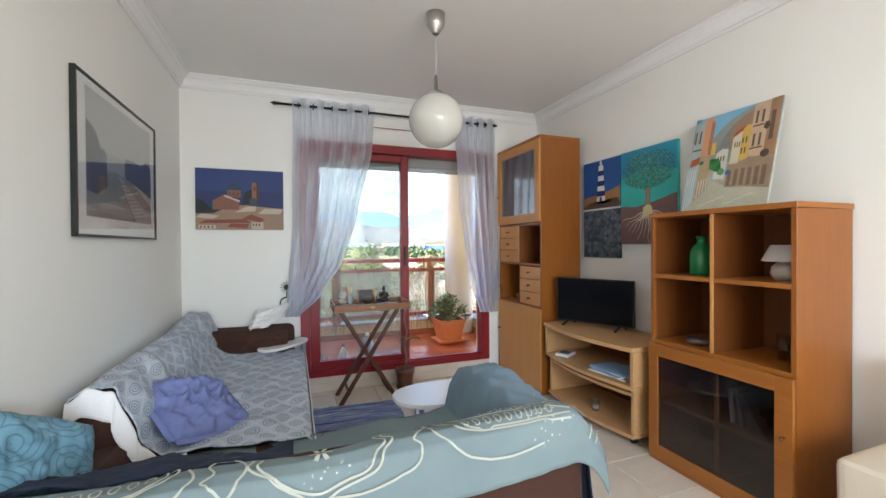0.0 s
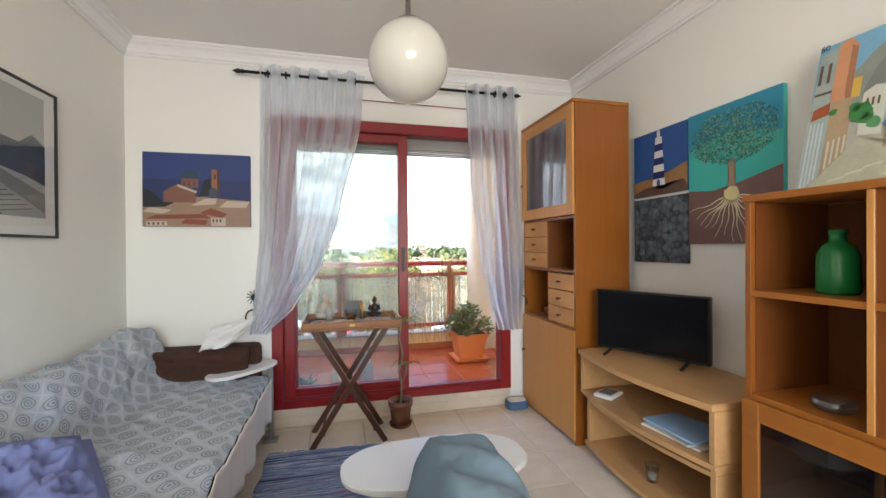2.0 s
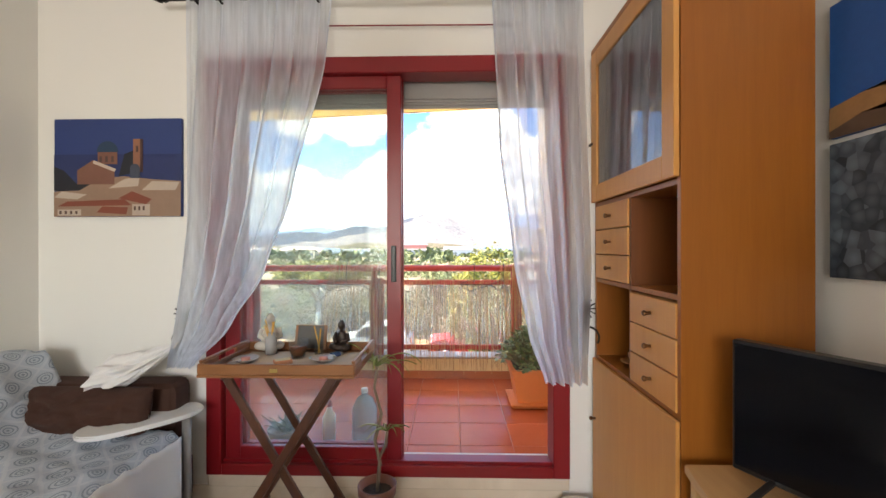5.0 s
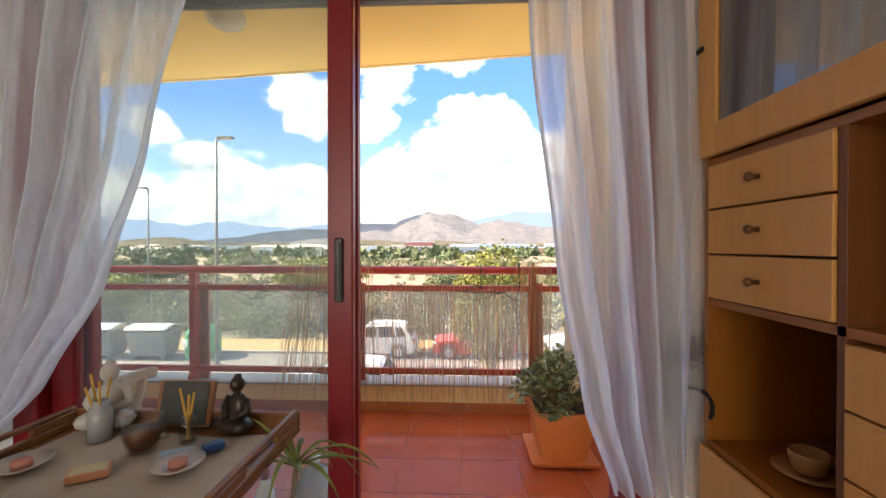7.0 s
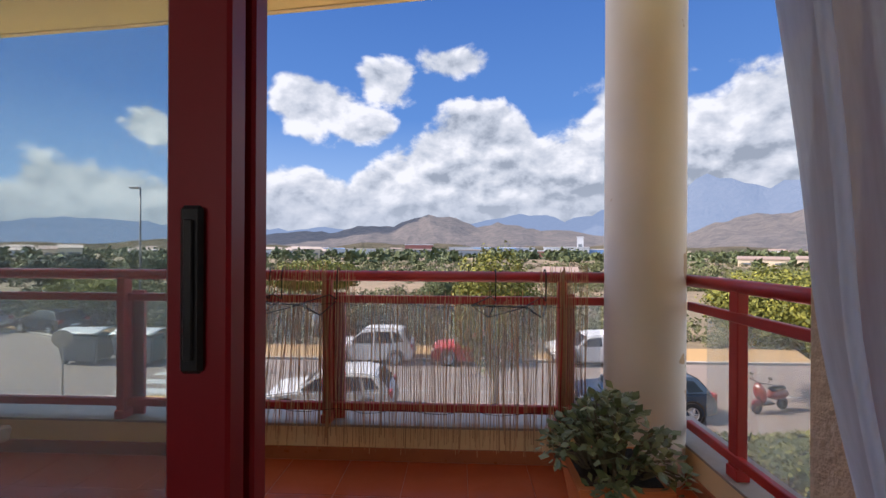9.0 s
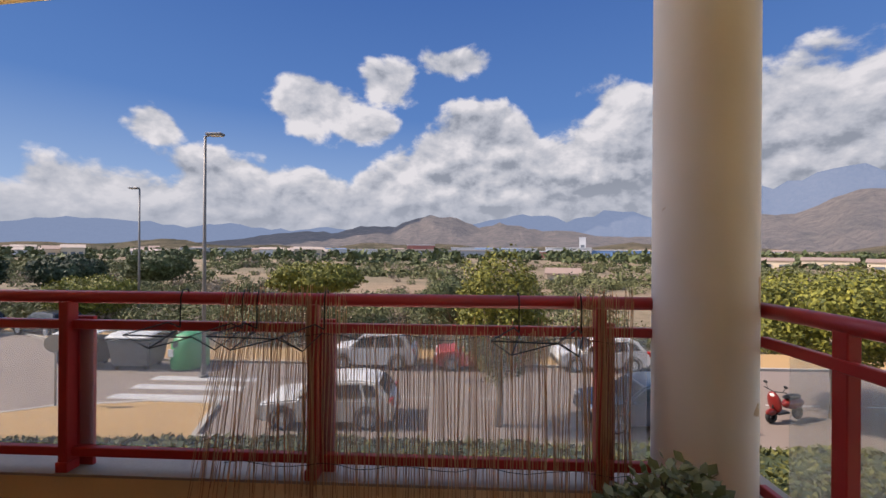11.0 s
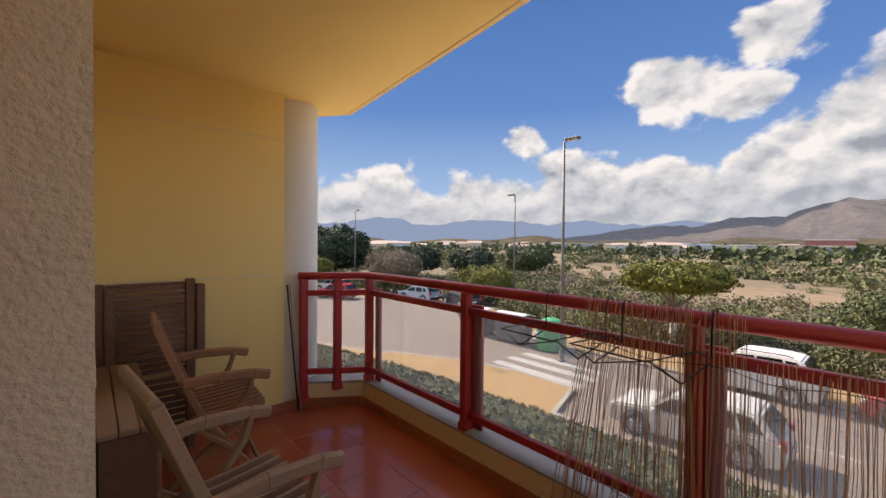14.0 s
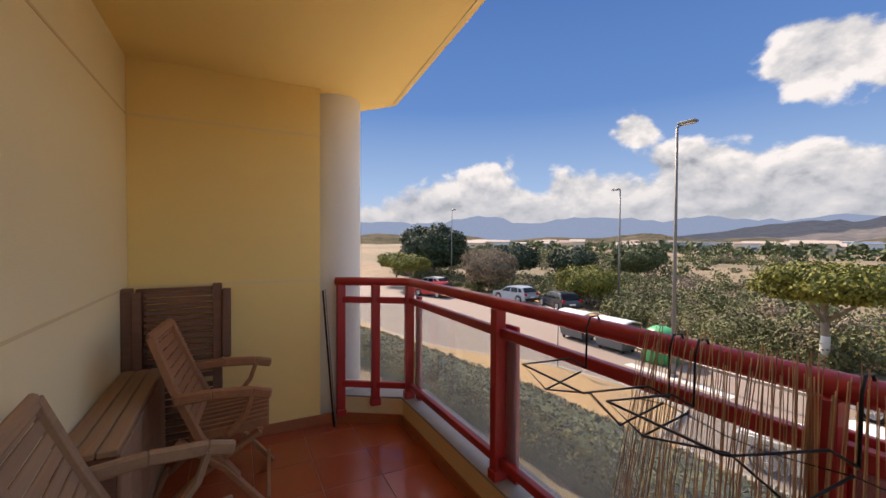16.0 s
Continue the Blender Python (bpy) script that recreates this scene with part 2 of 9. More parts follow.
def tile_mat(name, a, b, rough, vein=0.0):
    m, nt, p, co = base(name, rough)
    rnd = node(nt, "ShaderNodeObjectInfo").outputs["Random"]
    off = node(nt, "ShaderNodeVectorMath", {0: co, 1: node(nt, "ShaderNodeCombineXYZ", {0: rnd, 1: rnd, 2: rnd}).outputs[0]}, operation="ADD").outputs[0]
    n1 = noise_tex(nt, off, 3.5, 7, 0.65, None, 1.2)
    c = ramp(nt, n1, [(0.3, a), (0.7, b)])
    c = mixc(nt, node(nt, "ShaderNodeMath", {0: rnd, 1: 0.25}, operation="MULTIPLY").outputs[0], c, shade(a, 0.8))
    nt.links.new(c, p.inputs["Base Color"])
    n2 = noise_tex(nt, off, 30, 4)
    r = node(nt, "ShaderNodeMapRange", {0: n2, 3: rough * 0.7, 4: rough * 1.35})
    nt.links.new(r.outputs[0], p.inputs["Roughness"])
    bump(nt, p, n2, 0.06, 0.001)
    return m


M_MARBLE = tile_mat("cream_marble_tile", (0.68, 0.58, 0.46), (0.79, 0.70, 0.58), 0.14)
M_TERRATILE = tile_mat("red_clay_tile", (0.38, 0.074, 0.028), (0.44, 0.094, 0.036), 0.16)
M_SKIRT = tile_mat("red_clay_skirting", (0.36, 0.11, 0.045), (0.42, 0.14, 0.055), 0.3)

# ---- the room ----
XL, XR, YB, ZC = -0.88, 2.37, -6.1, 2.62
YO = 0.19                                   # outer face of the window wall
DX0, DX1, DZ0, DZ1 = 0.03, 1.755, 0.12, 2.17   # opening of the balcony door
bm = box(XL - 0.15, 0, 0, DX0, YO, ZC)
box(DX1, 0, 0, XR + 0.15, YO, ZC, bm=bm)
box(DX0, 0, DZ1, DX1, YO, ZC, bm=bm)
structure(part("wall_north", bm, M_WALL), "white painted wall round the balcony door", "wall")
structure(part("wall_west", box(XL - 0.15, YB, 0, XL, 0, ZC), M_WALL), "white painted living room wall", "wall")
structure(part("wall_east", box(XR, YB, 0, XR + 0.15, 0, ZC), M_WALL), "white painted living room wall", "wall")
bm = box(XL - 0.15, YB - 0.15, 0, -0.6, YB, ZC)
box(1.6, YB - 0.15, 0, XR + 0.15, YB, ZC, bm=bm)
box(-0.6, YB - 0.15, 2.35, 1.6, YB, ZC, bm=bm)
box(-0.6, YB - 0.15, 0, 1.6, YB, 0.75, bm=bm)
structure(part("wall_south", bm, M_WALL), "white painted unseen wall with an added window", "wall")
structure(part("ceiling", box(XL - 0.15, YB - 0.15, ZC, XR + 0.15, YO, ZC + 0.2), M_CEIL), "white painted ceiling", "ceiling")
structure(part("floor", box(XL - 0.15, YB - 0.15, -0.25, XR + 0.15, 0.0, -0.008), M_GROUT), "cream marble tile floor", "floor")
# assumed window in the unseen back wall, added for the fill lamp
w = structure(new("window_1"), "added plain window in the unseen back wall", "window")
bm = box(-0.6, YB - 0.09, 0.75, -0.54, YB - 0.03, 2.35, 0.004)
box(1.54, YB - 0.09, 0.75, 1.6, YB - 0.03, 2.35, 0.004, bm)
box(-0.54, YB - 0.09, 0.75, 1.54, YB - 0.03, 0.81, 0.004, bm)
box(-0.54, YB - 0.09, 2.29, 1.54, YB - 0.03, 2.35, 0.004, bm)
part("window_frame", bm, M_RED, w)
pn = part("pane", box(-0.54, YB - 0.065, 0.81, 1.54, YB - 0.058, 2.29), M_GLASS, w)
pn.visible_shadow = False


def cornice(name, a, b, inward):
    """Plaster cove with two small fillets, along the line a-b at the wall."""
    prof = [(0.0, -0.098), (0.012, -0.098), (0.016, -0.085), (0.026, -0.082), (0.032, -0.062), (0.046, -0.040), (0.066, -0.026), (0.070, -0.016), (0.084, -0.013), (0.088, 0.0), (0.0, 0.0)]
    b_ = bmesh.new()
    ends = []
    for p, s in ((Vector(a), 1), (Vector(b), -1)):
        along = (Vector(b) - Vector(a)).normalized()
        ends.append([b_.verts.new(p + Vector(inward) * o + along * (o * s) + Vector((0, 0, h))) for o, h in prof])
    for i in range(len(prof)):
        j = (i + 1) % len(prof)
        b_.faces.new((ends[0][i], ends[0][j], ends[1][j], ends[1][i]))
    bmesh.ops.recalc_face_normals(b_, faces=b_.faces[:])
    return structure(part(name, b_, M_CORN), "moulded white plaster cornice", "cornice")


zc = ZC - 0.002
cornice("trim_north", (XL + 0.002, -0.002, zc), (XR - 0.002, -0.002, zc), (0, -1, 0))
cornice("trim_west", (XL + 0.002, YB, zc), (XL + 0.002, -0.002, zc), (1, 0, 0))
cornice("trim_east", (XR - 0.002, YB, zc), (XR - 0.002, -0.002, zc), (-1, 0, 0))
bm = box(XL + 0.002, -0.014, 0.0, DX1, -0.002, 0.07, 0.002)
structure(part("baseboard_north", bm, M_MARBLE), "cream tile skirting", "skirting")
structure(part("baseboard_west", box(XL + 0.002, YB, 0.0, XL + 0.012, -0.016, 0.07, 0.002), M_MARBLE), "cream tile skirting", "skirting")
structure(part("baseboard_east", box(XR - 0.012, YB, 0.0, XR - 0.002, -0.016, 0.07, 0.002), M_MARBLE), "cream tile skirting", "skirting")

# ---- balcony door: red sliding frame, the second leaf pushed behind the first ----
door = structure(new("door_1"), "red aluminium sliding balcony door, half open", "door")
bm = box(0.0, -0.035, 0.135, 0.075, 0.09, 2.19, 0.004)
box(1.705, -0.035, 0.135, 1.785, 0.09, 2.19, 0.004, bm)
box(0.075, -0.035, 2.11, 1.705, 0.09, 2.19, 0.004, bm)
box(0.075, -0.035, 0.135, 1.705, 0.09, 0.19, 0.004, bm)
box(0.075, -0.012, 0.19, 1.705, 0.0, 0.205, 0.001, bm)
part("door_frame", bm, M_RED, door)


def leaf(x0, x1, y, name):
    b = box(x0, y, 0.192, x0 + 0.072, y + 0.035, 2.108, 0.004)
    box(x1 - 0.072, y, 0.192, x1, y + 0.035, 2.108, 0.004, b)
    box(x0 + 0.072, y, 0.192, x1 - 0.072, y + 0.035, 0.262, 0.004, b)
    box(x0 + 0.072, y, 2.045, x1 - 0.072, y + 0.035, 2.108, 0.004, b)
    lf = part(name, b, M_RED, door)
    g = part("pane", box(x0 + 0.07, y + 0.014, 0.26, x1 - 0.07, y + 0.02, 2.047), M_DOORGLASS, lf)
    g.visible_shadow = False
    return lf


l1 = leaf(0.08, 0.965, -0.002, "sliding_leaf")
l2 = leaf(0.092, 0.968, 0.045, "sliding_leaf")
bm = box(0.915, -0.012, 1.085, 0.940, -0.003, 1.265, 0.004)
box(0.922, -0.016, 1.10, 0.933, -0.0125, 1.25, 0.0015, bm)
part("door_handle", bm, M_BLACK, l1, "black recessed latch handle")
bm = box(0.012, YO - 0.075, 2.03, 1.75, YO - 0.03, 2.165, 0.003)
for i in range(3):
    box(0.03, YO - 0.07, 1.985 + i * 0.016, 1.74, YO - 0.058, 1.999 + i * 0.016, 0.003, bm)
part("roller_shutter", bm, M_GREYPLAS, door, "rolled-up grey shutter slats")
structure(part("door_sill", box(0.0, -0.02, 0.07, 1.785, YO + 0.03, 0.133, 0.004), M_MARBLE), "cream stone door sill", "sill")

# ---- balcony shell ----
structure(part("wall_facade", box(-2.5, YO + 0.003, -4.2, DX0 - 0.002, YO + 0.02, 2.62), M_CREAM), "pale cream stucco facade wall", "wall")
structure(part("wall_facade_east", box(DX1 + 0.002, YO + 0.003, -4.2, 4.5, YO + 0.02, 2.62), M_CREAM), "pale cream stucco facade wall", "wall")
structure(part("wall_reveal", box(DX0 - 0.03, 0.092, 0.136, DX0 + 0.004, YO + 0.0215, 2.165), M_ROUGH), "rough rendered door reveal", "wall")
structure(part("wall_reveal_east", box(DX1 - 0.004, 0.092, 0.136, DX1 + 0.03, YO + 0.0215, 2.165), M_ROUGH), "rough rendered door reveal", "wall")
structure(part("wall_lintel", box(DX0, 0.06, 2.17, DX1, YO + 0.02, 2.62), M_YELLOW), "ochre stucco above the door", "wall")
structure(part("wall_below_door", box(DX0, YO, -4.2, DX1, YO + 0.02, 0.07), M_YELLOW), "ochre stucco below the door", "wall")
structure(part("wall_side", box(-2.48, YO + 0.022, -4.2, -2.2, 1.34, 2.47), M_YELLOW), "ochre stucco side wall of the balcony", "wall")
# scored joints in the stucco
M_JOINT = plain("stucco_joint", (0.80, 0.62, 0.34), 0.9, var=0.1)
bm = box(-2.2, YO + 0.022, 1.066, -2.197, 1.34, 1.078, 0.0)
box(-2.2, YO + 0.022, 2.105, -2.197, 1.34, 2.117, 0.0, bm)
box(-2.2, YO + 0.0205, 1.066, DX0 - 0.03, YO + 0.0235, 1.078, 0.0, bm)
box(-2.2, YO + 0.0205, 2.105, DX0 - 0.03, YO + 0.0235, 2.117, 0.0, bm)
structure(part("trim_joint", bm, M_JOINT), "scored line in the stucco", "joint")
# slanting soffit of the balcony above
bm = prism([(-2.9, YO), (4.5, YO), (4.5, 1.17), (1.67, 1.51), (-0.52, 1.785), (-2.3, 1.96), (-2.9, 1.5)], 2.455, 2.75)
structure(part("ceiling_balcony", bm, M_YELLOW), "ochre painted balcony soffit", "ceiling")
bm = bmesh.new()
for p, q in (((-2.27, 1.925), (-0.52, 1.752)), ((-0.52, 1.752), (1.67, 1.477)), ((1.67, 1.477), (4.5, 1.137))):
    bar((*p, 2.453), (*q, 2.453), 0.012, 0.006, bm=bm)
structure(part("trim_drip", bm, M_JOINT), "drip groove along the soffit edge", "groove")
structure(part("wall_lower", box(-14, -8, -4.2, -2.49, YO - 0.02, 2.9), M_YELLOW), "neighbouring facade of the apartment building", "wall")
# unseen building masses, upper storeys and a wing, added to block sun from the balcony
structure(part("wall_upper", box(-14, -8, 2.9, 14, YO + 0.01, 11.5), M_YELLOW), "assumed unseen upper storeys that shade the balcony", "wall")
structure(part("wall_wing", box(-14, YO, -4.2, -5.5, 2.4, 11.5), M_YELLOW), "unseen wing added to keep sun off the balcony", "wall")
# unseen pale ground added as a reflector to brighten soffit and balcony walls
structure(part("pavement_garden", box(-14, YO + 0.03, -4.25, 14, 6.6, -4.14), plain("pale_bounce_stone", (0.76, 0.69, 0.57), 0.9, var=0.1, scale=1.5, grain=20)), "unseen pale terrace added to bounce light up to the balcony", "pavement")

# ---- balcony floor, kerb, columns, railing ----
structure(part("floor_balcony", prism([(-2.2, YO + 0.02), (2.62, YO + 0.02), (2.62, 2.1), (-1.95, 2.1), (-2.35, 1.45), (-2.2, 1.34)], -0.3, 0.012), M_REDGROUT), "red clay tile balcony floor", "floor")
bm = prism([(-1.93, 1.88), (2.40, 1.88), (2.40, 2.09), (-1.98, 2.09), (-2.06, 2.0)], 0.01, 0.195)
prism([(-2.2, 1.46), (-1.93, 1.88), (-2.06, 2.0), (-2.36, 1.52)], 0.01, 0.1945, bm)
box(2.40, YO + 0.021, 0.01, 2.62, 2.09, 0.195, 0.0, bm)
structure(part("kerb", bm, M_KERB), "ochre painted balcony kerb", "kerb")
bm = prism([(-1.935, 1.875), (2.395, 1.875), (2.395, 2.1), (-1.99, 2.1), (-2.065, 2.005)], 0.199, 0.212)
prism([(-2.205, 1.455), (-1.935, 1.875), (-2.065, 2.005), (-2.37, 1.525)], 0.1985, 0.2115, bm)
box(2.395, YO + 0.021, 0.199, 2.63, 2.1, 0.212, 0.0, bm)
structure(part("kerb_coping", bm, M_KERBTOP), "weathered mortar top of the kerb", "coping")
bm = box(-1.93, 1.868, 0.012, 2.39, 1.879, 0.085, 0.002)
bar((-2.195, 1.45, 0.049), (-1.935, 1.868, 0.049), 0.011, 0.073, bm=bm)
box(-2.199, YO + 0.034, 0.012, -2.188, 1.45, 0.085, 0.002, bm)
box(-2.188, YO + 0.0225, 0.012, DX0 - 0.03, YO + 0.033, 0.085, 0.002, bm)
box(2.388, YO + 0.034, 0.012, 2.399, 1.868, 0.085, 0.002, bm)
structure(part("baseboard_balcony", bm, M_SKIRT), "red clay tile skirting", "skirting")


def column_patches(name):
    """White stucco with flaking patches of bare render."""
    m, nt, p, co = base(name, 0.85)
    n = noise_tex(nt, co, 5.0, 3, 0.5)
    sep = node(nt, "ShaderNodeSeparateXYZ", {0: co})
    side = node(nt, "ShaderNodeMapRange", {0: sep.outputs[0], 1: 0.06, 2: 0.2, 3: -0.05, 4: 0.15})
    k = node(nt, "ShaderNodeMath", {0: n, 1: side.outputs[0]}, operation="ADD")
    st = ramp(nt, k.outputs[0], [(0.67, (0, 0, 0)), (0.685, (1, 1, 1))])
    tint = ramp(nt, noise_tex(nt, co, 1.4, 4), [(0.3, (0.70, 0.66, 0.60)), (0.7, (0.78, 0.75, 0.70))])
    c = mixc(nt, st, tint, (0.50, 0.36, 0.22))
    nt.links.new(c, p.inputs["Base Color"])
    bump(nt, p, mixc(nt, 0.7, noise_tex(nt, co, 70, 3), st), 0.3, 0.004)
    return m


M_COLPATCH = column_patches("flaking_column_stucco")
bm = lathe([(0.205, -4.2), (0.205, 3.2)], 40)
col = part("column", bm, M_COLPATCH, None, "", True)
col.matrix_basis = pose(2.235, 1.865, 0)
structure(col, "round white column with flaking stucco patches", "column")
bm = lathe([(0.2, -4.2), (0.2, 2.454)], 40)
col = part("column_west", bm, M_COLUMN, None, "", True)
col.matrix_basis = pose(-2.45, 1.5, 0)
structure(col, "round white stucco column", "column")

ZR, YR = 1.06, 1.93
rail = thing("balcony_railing", "red painted metal balcony railing with dusty glass panels", "railing")
PA, PB, PC = -0.772, 0.454, 1.80
CW, EW = (-1.905, YR), (-2.175, 1.485)


def post(x, y, name="post", zb=0.212, w=0.048):
    b = box(x - w / 2, y - 0.03, zb, x + w / 2, y + 0.03, ZR - 0.02, 0.004)
    box(x - w / 2 - 0.006, y - 0.036, zb, x + w / 2 + 0.006, y + 0.036, zb + 0.05, 0.003, b)
    return part(name, b, M_RAIL, rail)


for x in (PA, PB, PC):
    post(x, YR - 0.015)
    part("post_flange", box(x - 0.01, YR + 0.03, 0.212, x + 0.088, YR + 0.05, ZR - 0.1, 0.003), M_RAIL, rail)
post(CW[0], CW[1] - 0.01)
part("post_flange", box(CW[0] + 0.028, YR + 0.03, 0.212, CW[0] + 0.10, YR + 0.05, ZR - 0.1, 0.003), M_RAIL, rail)
post(EW[0], EW[1], zb=0.06)
mid = ((CW[0] + EW[0]) / 2, (CW[1] + EW[1]) / 2)
post(mid[0], mid[1], zb=0.15, w=0.045)
for yy in (1.42, 0.62):
    post(2.45, yy)
part("handrail", tube([(-2.19, 1.45, ZR), (-2.08, 1.645, ZR), (-1.955, 1.855, ZR), (-1.925, 1.895, ZR), (-1.885, 1.922, ZR), (-1.83, YR, ZR), (2.04, YR, ZR)], 0.031, 14), M_RAIL, rail, "", True)
part("handrail", tube([(2.42, 1.78, ZR), (2.45, 1.6, ZR), (2.45, YO + 0.02, ZR)], 0.031, 14), M_RAIL, rail, "", True)
for z, h in ((ZR - 0.135, 0.045), (0.30, 0.045)):
    part("crossbar", box(CW[0], YR - 0.02, z - h / 2, 2.04, YR + 0.015, z + h / 2, 0.004), M_RAIL, rail)
    part("crossbar", bar((*EW, z), (CW[0], CW[1] - 0.005, z), 0.035, h, 0.004), M_RAIL, rail)
    part("crossbar", box(2.42, YO + 0.022, z - h / 2, 2.45, 1.775, z + h / 2, 0.004), M_RAIL, rail)
zg0, zg1 = 0.325, ZR - 0.16
for a, b in ((CW[0] + 0.03, PA - 0.03), (PA + 0.03, PB - 0.03), (PB + 0.03, PC - 0.03), (PC + 0.03, 2.03)):
    g = part("glass_panel", box(a, YR + 0.018, zg0, b, YR + 0.024, zg1), M_FROST, rail, "dusty translucent glass panel")
    g.visible_shadow = False
for a, b in ((EW, mid), (mid, CW)):
    g = part("glass_panel", bar((a[0] - 0.02, a[1] + 0.01, (zg0 + zg1) / 2), (b[0] - 0.02, b[1] + 0.01, (zg0 + zg1) / 2), 0.006, zg1 - zg0), M_FROST, rail)
    g.visible_shadow = False
for a, b in ((YO + 0.03, 0.60), (0.65, 1.39), (1.45, 1.68)):
    g = part("glass_panel", box(2.468, a, zg0, 2.474, b, zg1), M_FROST, rail)
    g.visible_shadow = False

# ---- outdoors: ground, street, distance ----
ZG = -4.2


def field_mat():
    m, nt, p, co = base("dry_scrubland", 1.0)
    a = noise_tex(nt, co, 0.03, 6, 0.6, (0.35, 1, 1))
    b = noise_tex(nt, co, 0.5, 6, 0.7)
    c = ramp(nt, a, [(0.36, (0.070, 0.066, 0.032)), (0.48, (0.125, 0.098, 0.054)), (0.57, (0.21, 0.145, 0.086)), (0.68, (0.28, 0.185, 0.112))])
    c = mixc(nt, 0.45, c, ramp(nt, b, [(0.35, (0.075, 0.066, 0.032)), (0.6, (0.23, 0.17, 0.105))]))
    nt.links.new(c, p.inputs["Base Color"])
    bump(nt, p, b, 0.6, 0.3)
    return m


M_FIELD = field_mat()


def ground_z(x, y):
    d = max(0.0, y - 26.0)
    return ZG + 0.25 * min(1, d / 8) * noise.noise(Vector((x * 0.05, y * 0.05, 0))) - 0.4 * min(1, d / 20)


bm = bmesh.new()
ys = [-60, -20, -5, 0.1, 22, 24, 26, 28, 31, 34, 38, 42, 48, 55, 65, 80, 100, 130, 170, 230, 320, 450, 700, 1100, 1800, 2800, 4700]
xs = [-4700, -2500, -1400, -800, -500, -320, -220, -160, -120, -90, -70, -55, -42, -32, -24, -16, -8, 0, 8, 16, 24, 32, 44, 60, 80, 110, 160, 240, 400, 700, 1400, 4700]
vs = [[bm.verts.new((x, y, ground_z(x, y))) for x in xs] for y in ys]
for j in range(len(ys) - 1):
    for i in range(len(xs) - 1):
        bm.faces.new((vs[j][i], vs[j][i + 1], vs[j + 1][i + 1], vs[j + 1][i]))
structure(part("ground", bm, M_FIELD, None, "", True), "dry scrubland with bare earth", "ground")

M_ASPH = plain("sun_bleached_asphalt", (0.185, 0.147, 0.122), 0.95, var=0.12, scale=0.35, grain=30, bumpy=0.3, bdist=0.01)
M_PAVE = plain("ochre_paving", (0.34, 0.21, 0.085), 0.95, var=0.12, scale=0.8, grain=14, bumpy=0.3)
M_STONE = plain("pale_kerbstone", (0.34, 0.31, 0.27), 0.9, var=0.12, scale=2)
M_LINE = plain("white_road_paint", (0.42, 0.41, 0.39), 0.9, var=0.15, scale=4)


def strip(near, far, z, name, material, label, cat, thick=0.12):
    """A flat band between two lines of (x, y)."""
    b = bmesh.new()
    pts = list(near) + list(far)[::-1]
    lo = [b.verts.new((x, y, z - thick)) for x, y in pts]
    hi = [b.verts.new((x, y, z)) for x, y in pts]
    b.faces.new(hi)
    for i in range(len(pts)):
        j = (i + 1) % len(pts)
        b.faces.new((lo[i], lo[j], hi[j], hi[i]))
    bmesh.ops.recalc_face_normals(b, faces=b.faces[:])
    bmesh.ops.triangulate(b, faces=[f for f in b.faces if len(f.verts) > 4])
    return structure(part(name, b, material), label, cat)


road_near = [(-75, -12), (-48, 0.5), (-36, 5.0), (-26, 8.2), (-20, 9.2), (-17.5, 10.1), (-15, 11.7), (-12.5, 13.1), (-9.6, 13.75), (-7.2, 13.7), (-6.4, 11.25), (40, 11.5), (90, 11.6)]
road_far = [(-78, 4), (-50, 15.6), (-38, 21.0), (-31, 23.6), (-26, 24.2), (-21, 22.0), (-17, 19.4), (-12, 18.9), (40, 19.6), (90, 19.8)]
strip(road_near, road_far, ZG + 0.05, "road", M_ASPH, "sun-bleached grey asphalt street", "road")
pave_near = [(-75, -15), (-48, -2.0), (-36, 2.6), (-26, 6.2), (-20, 6.6), (-14, 8.6), (-9.5, 10.2), (40, 9.9), (90, 10)]
strip(pave_near, road_near, ZG + 0.17, "pavement_near", M_PAVE, "ochre paved pavement with a pale kerb", "pavement", 0.2)
pf = [(x, y + (2.6 if x > -24 else 1.6)) for x, y in road_far]
strip(road_far, pf, ZG + 0.16, "pavement_far", M_PAVE, "ochre paved pavement by the scrubland", "pavement", 0.2)
for nm, line, dz in (("kerb_near", road_near, 0.175), ("kerb_far", road_far, 0.165)):
    bm = bmesh.new()
    for p, q in zip(line, line[1:]):
        bar((*p, ZG + dz - 0.09), (*q, ZG + dz - 0.09), 0.16, 0.19, bm=bm)
    structure(part(nm, bm, M_STONE), "pale kerbstones along the street", "kerb")
bm = bmesh.new()
for i in range(3):
    y = 14.15 + i * 1.05
    box(-11.6, y, ZG + 0.051, -7.2, y + 0.5, ZG + 0.056, bm=bm)
for i in range(14):
    box(-5 + i * 3.4, 14.9, ZG + 0.051, -3.2 + i * 3.4, 15.0, ZG + 0.056, bm=bm)
structure(part("road_marking", bm, M_LINE), "worn white zebra stripes and dashes", "road marking")


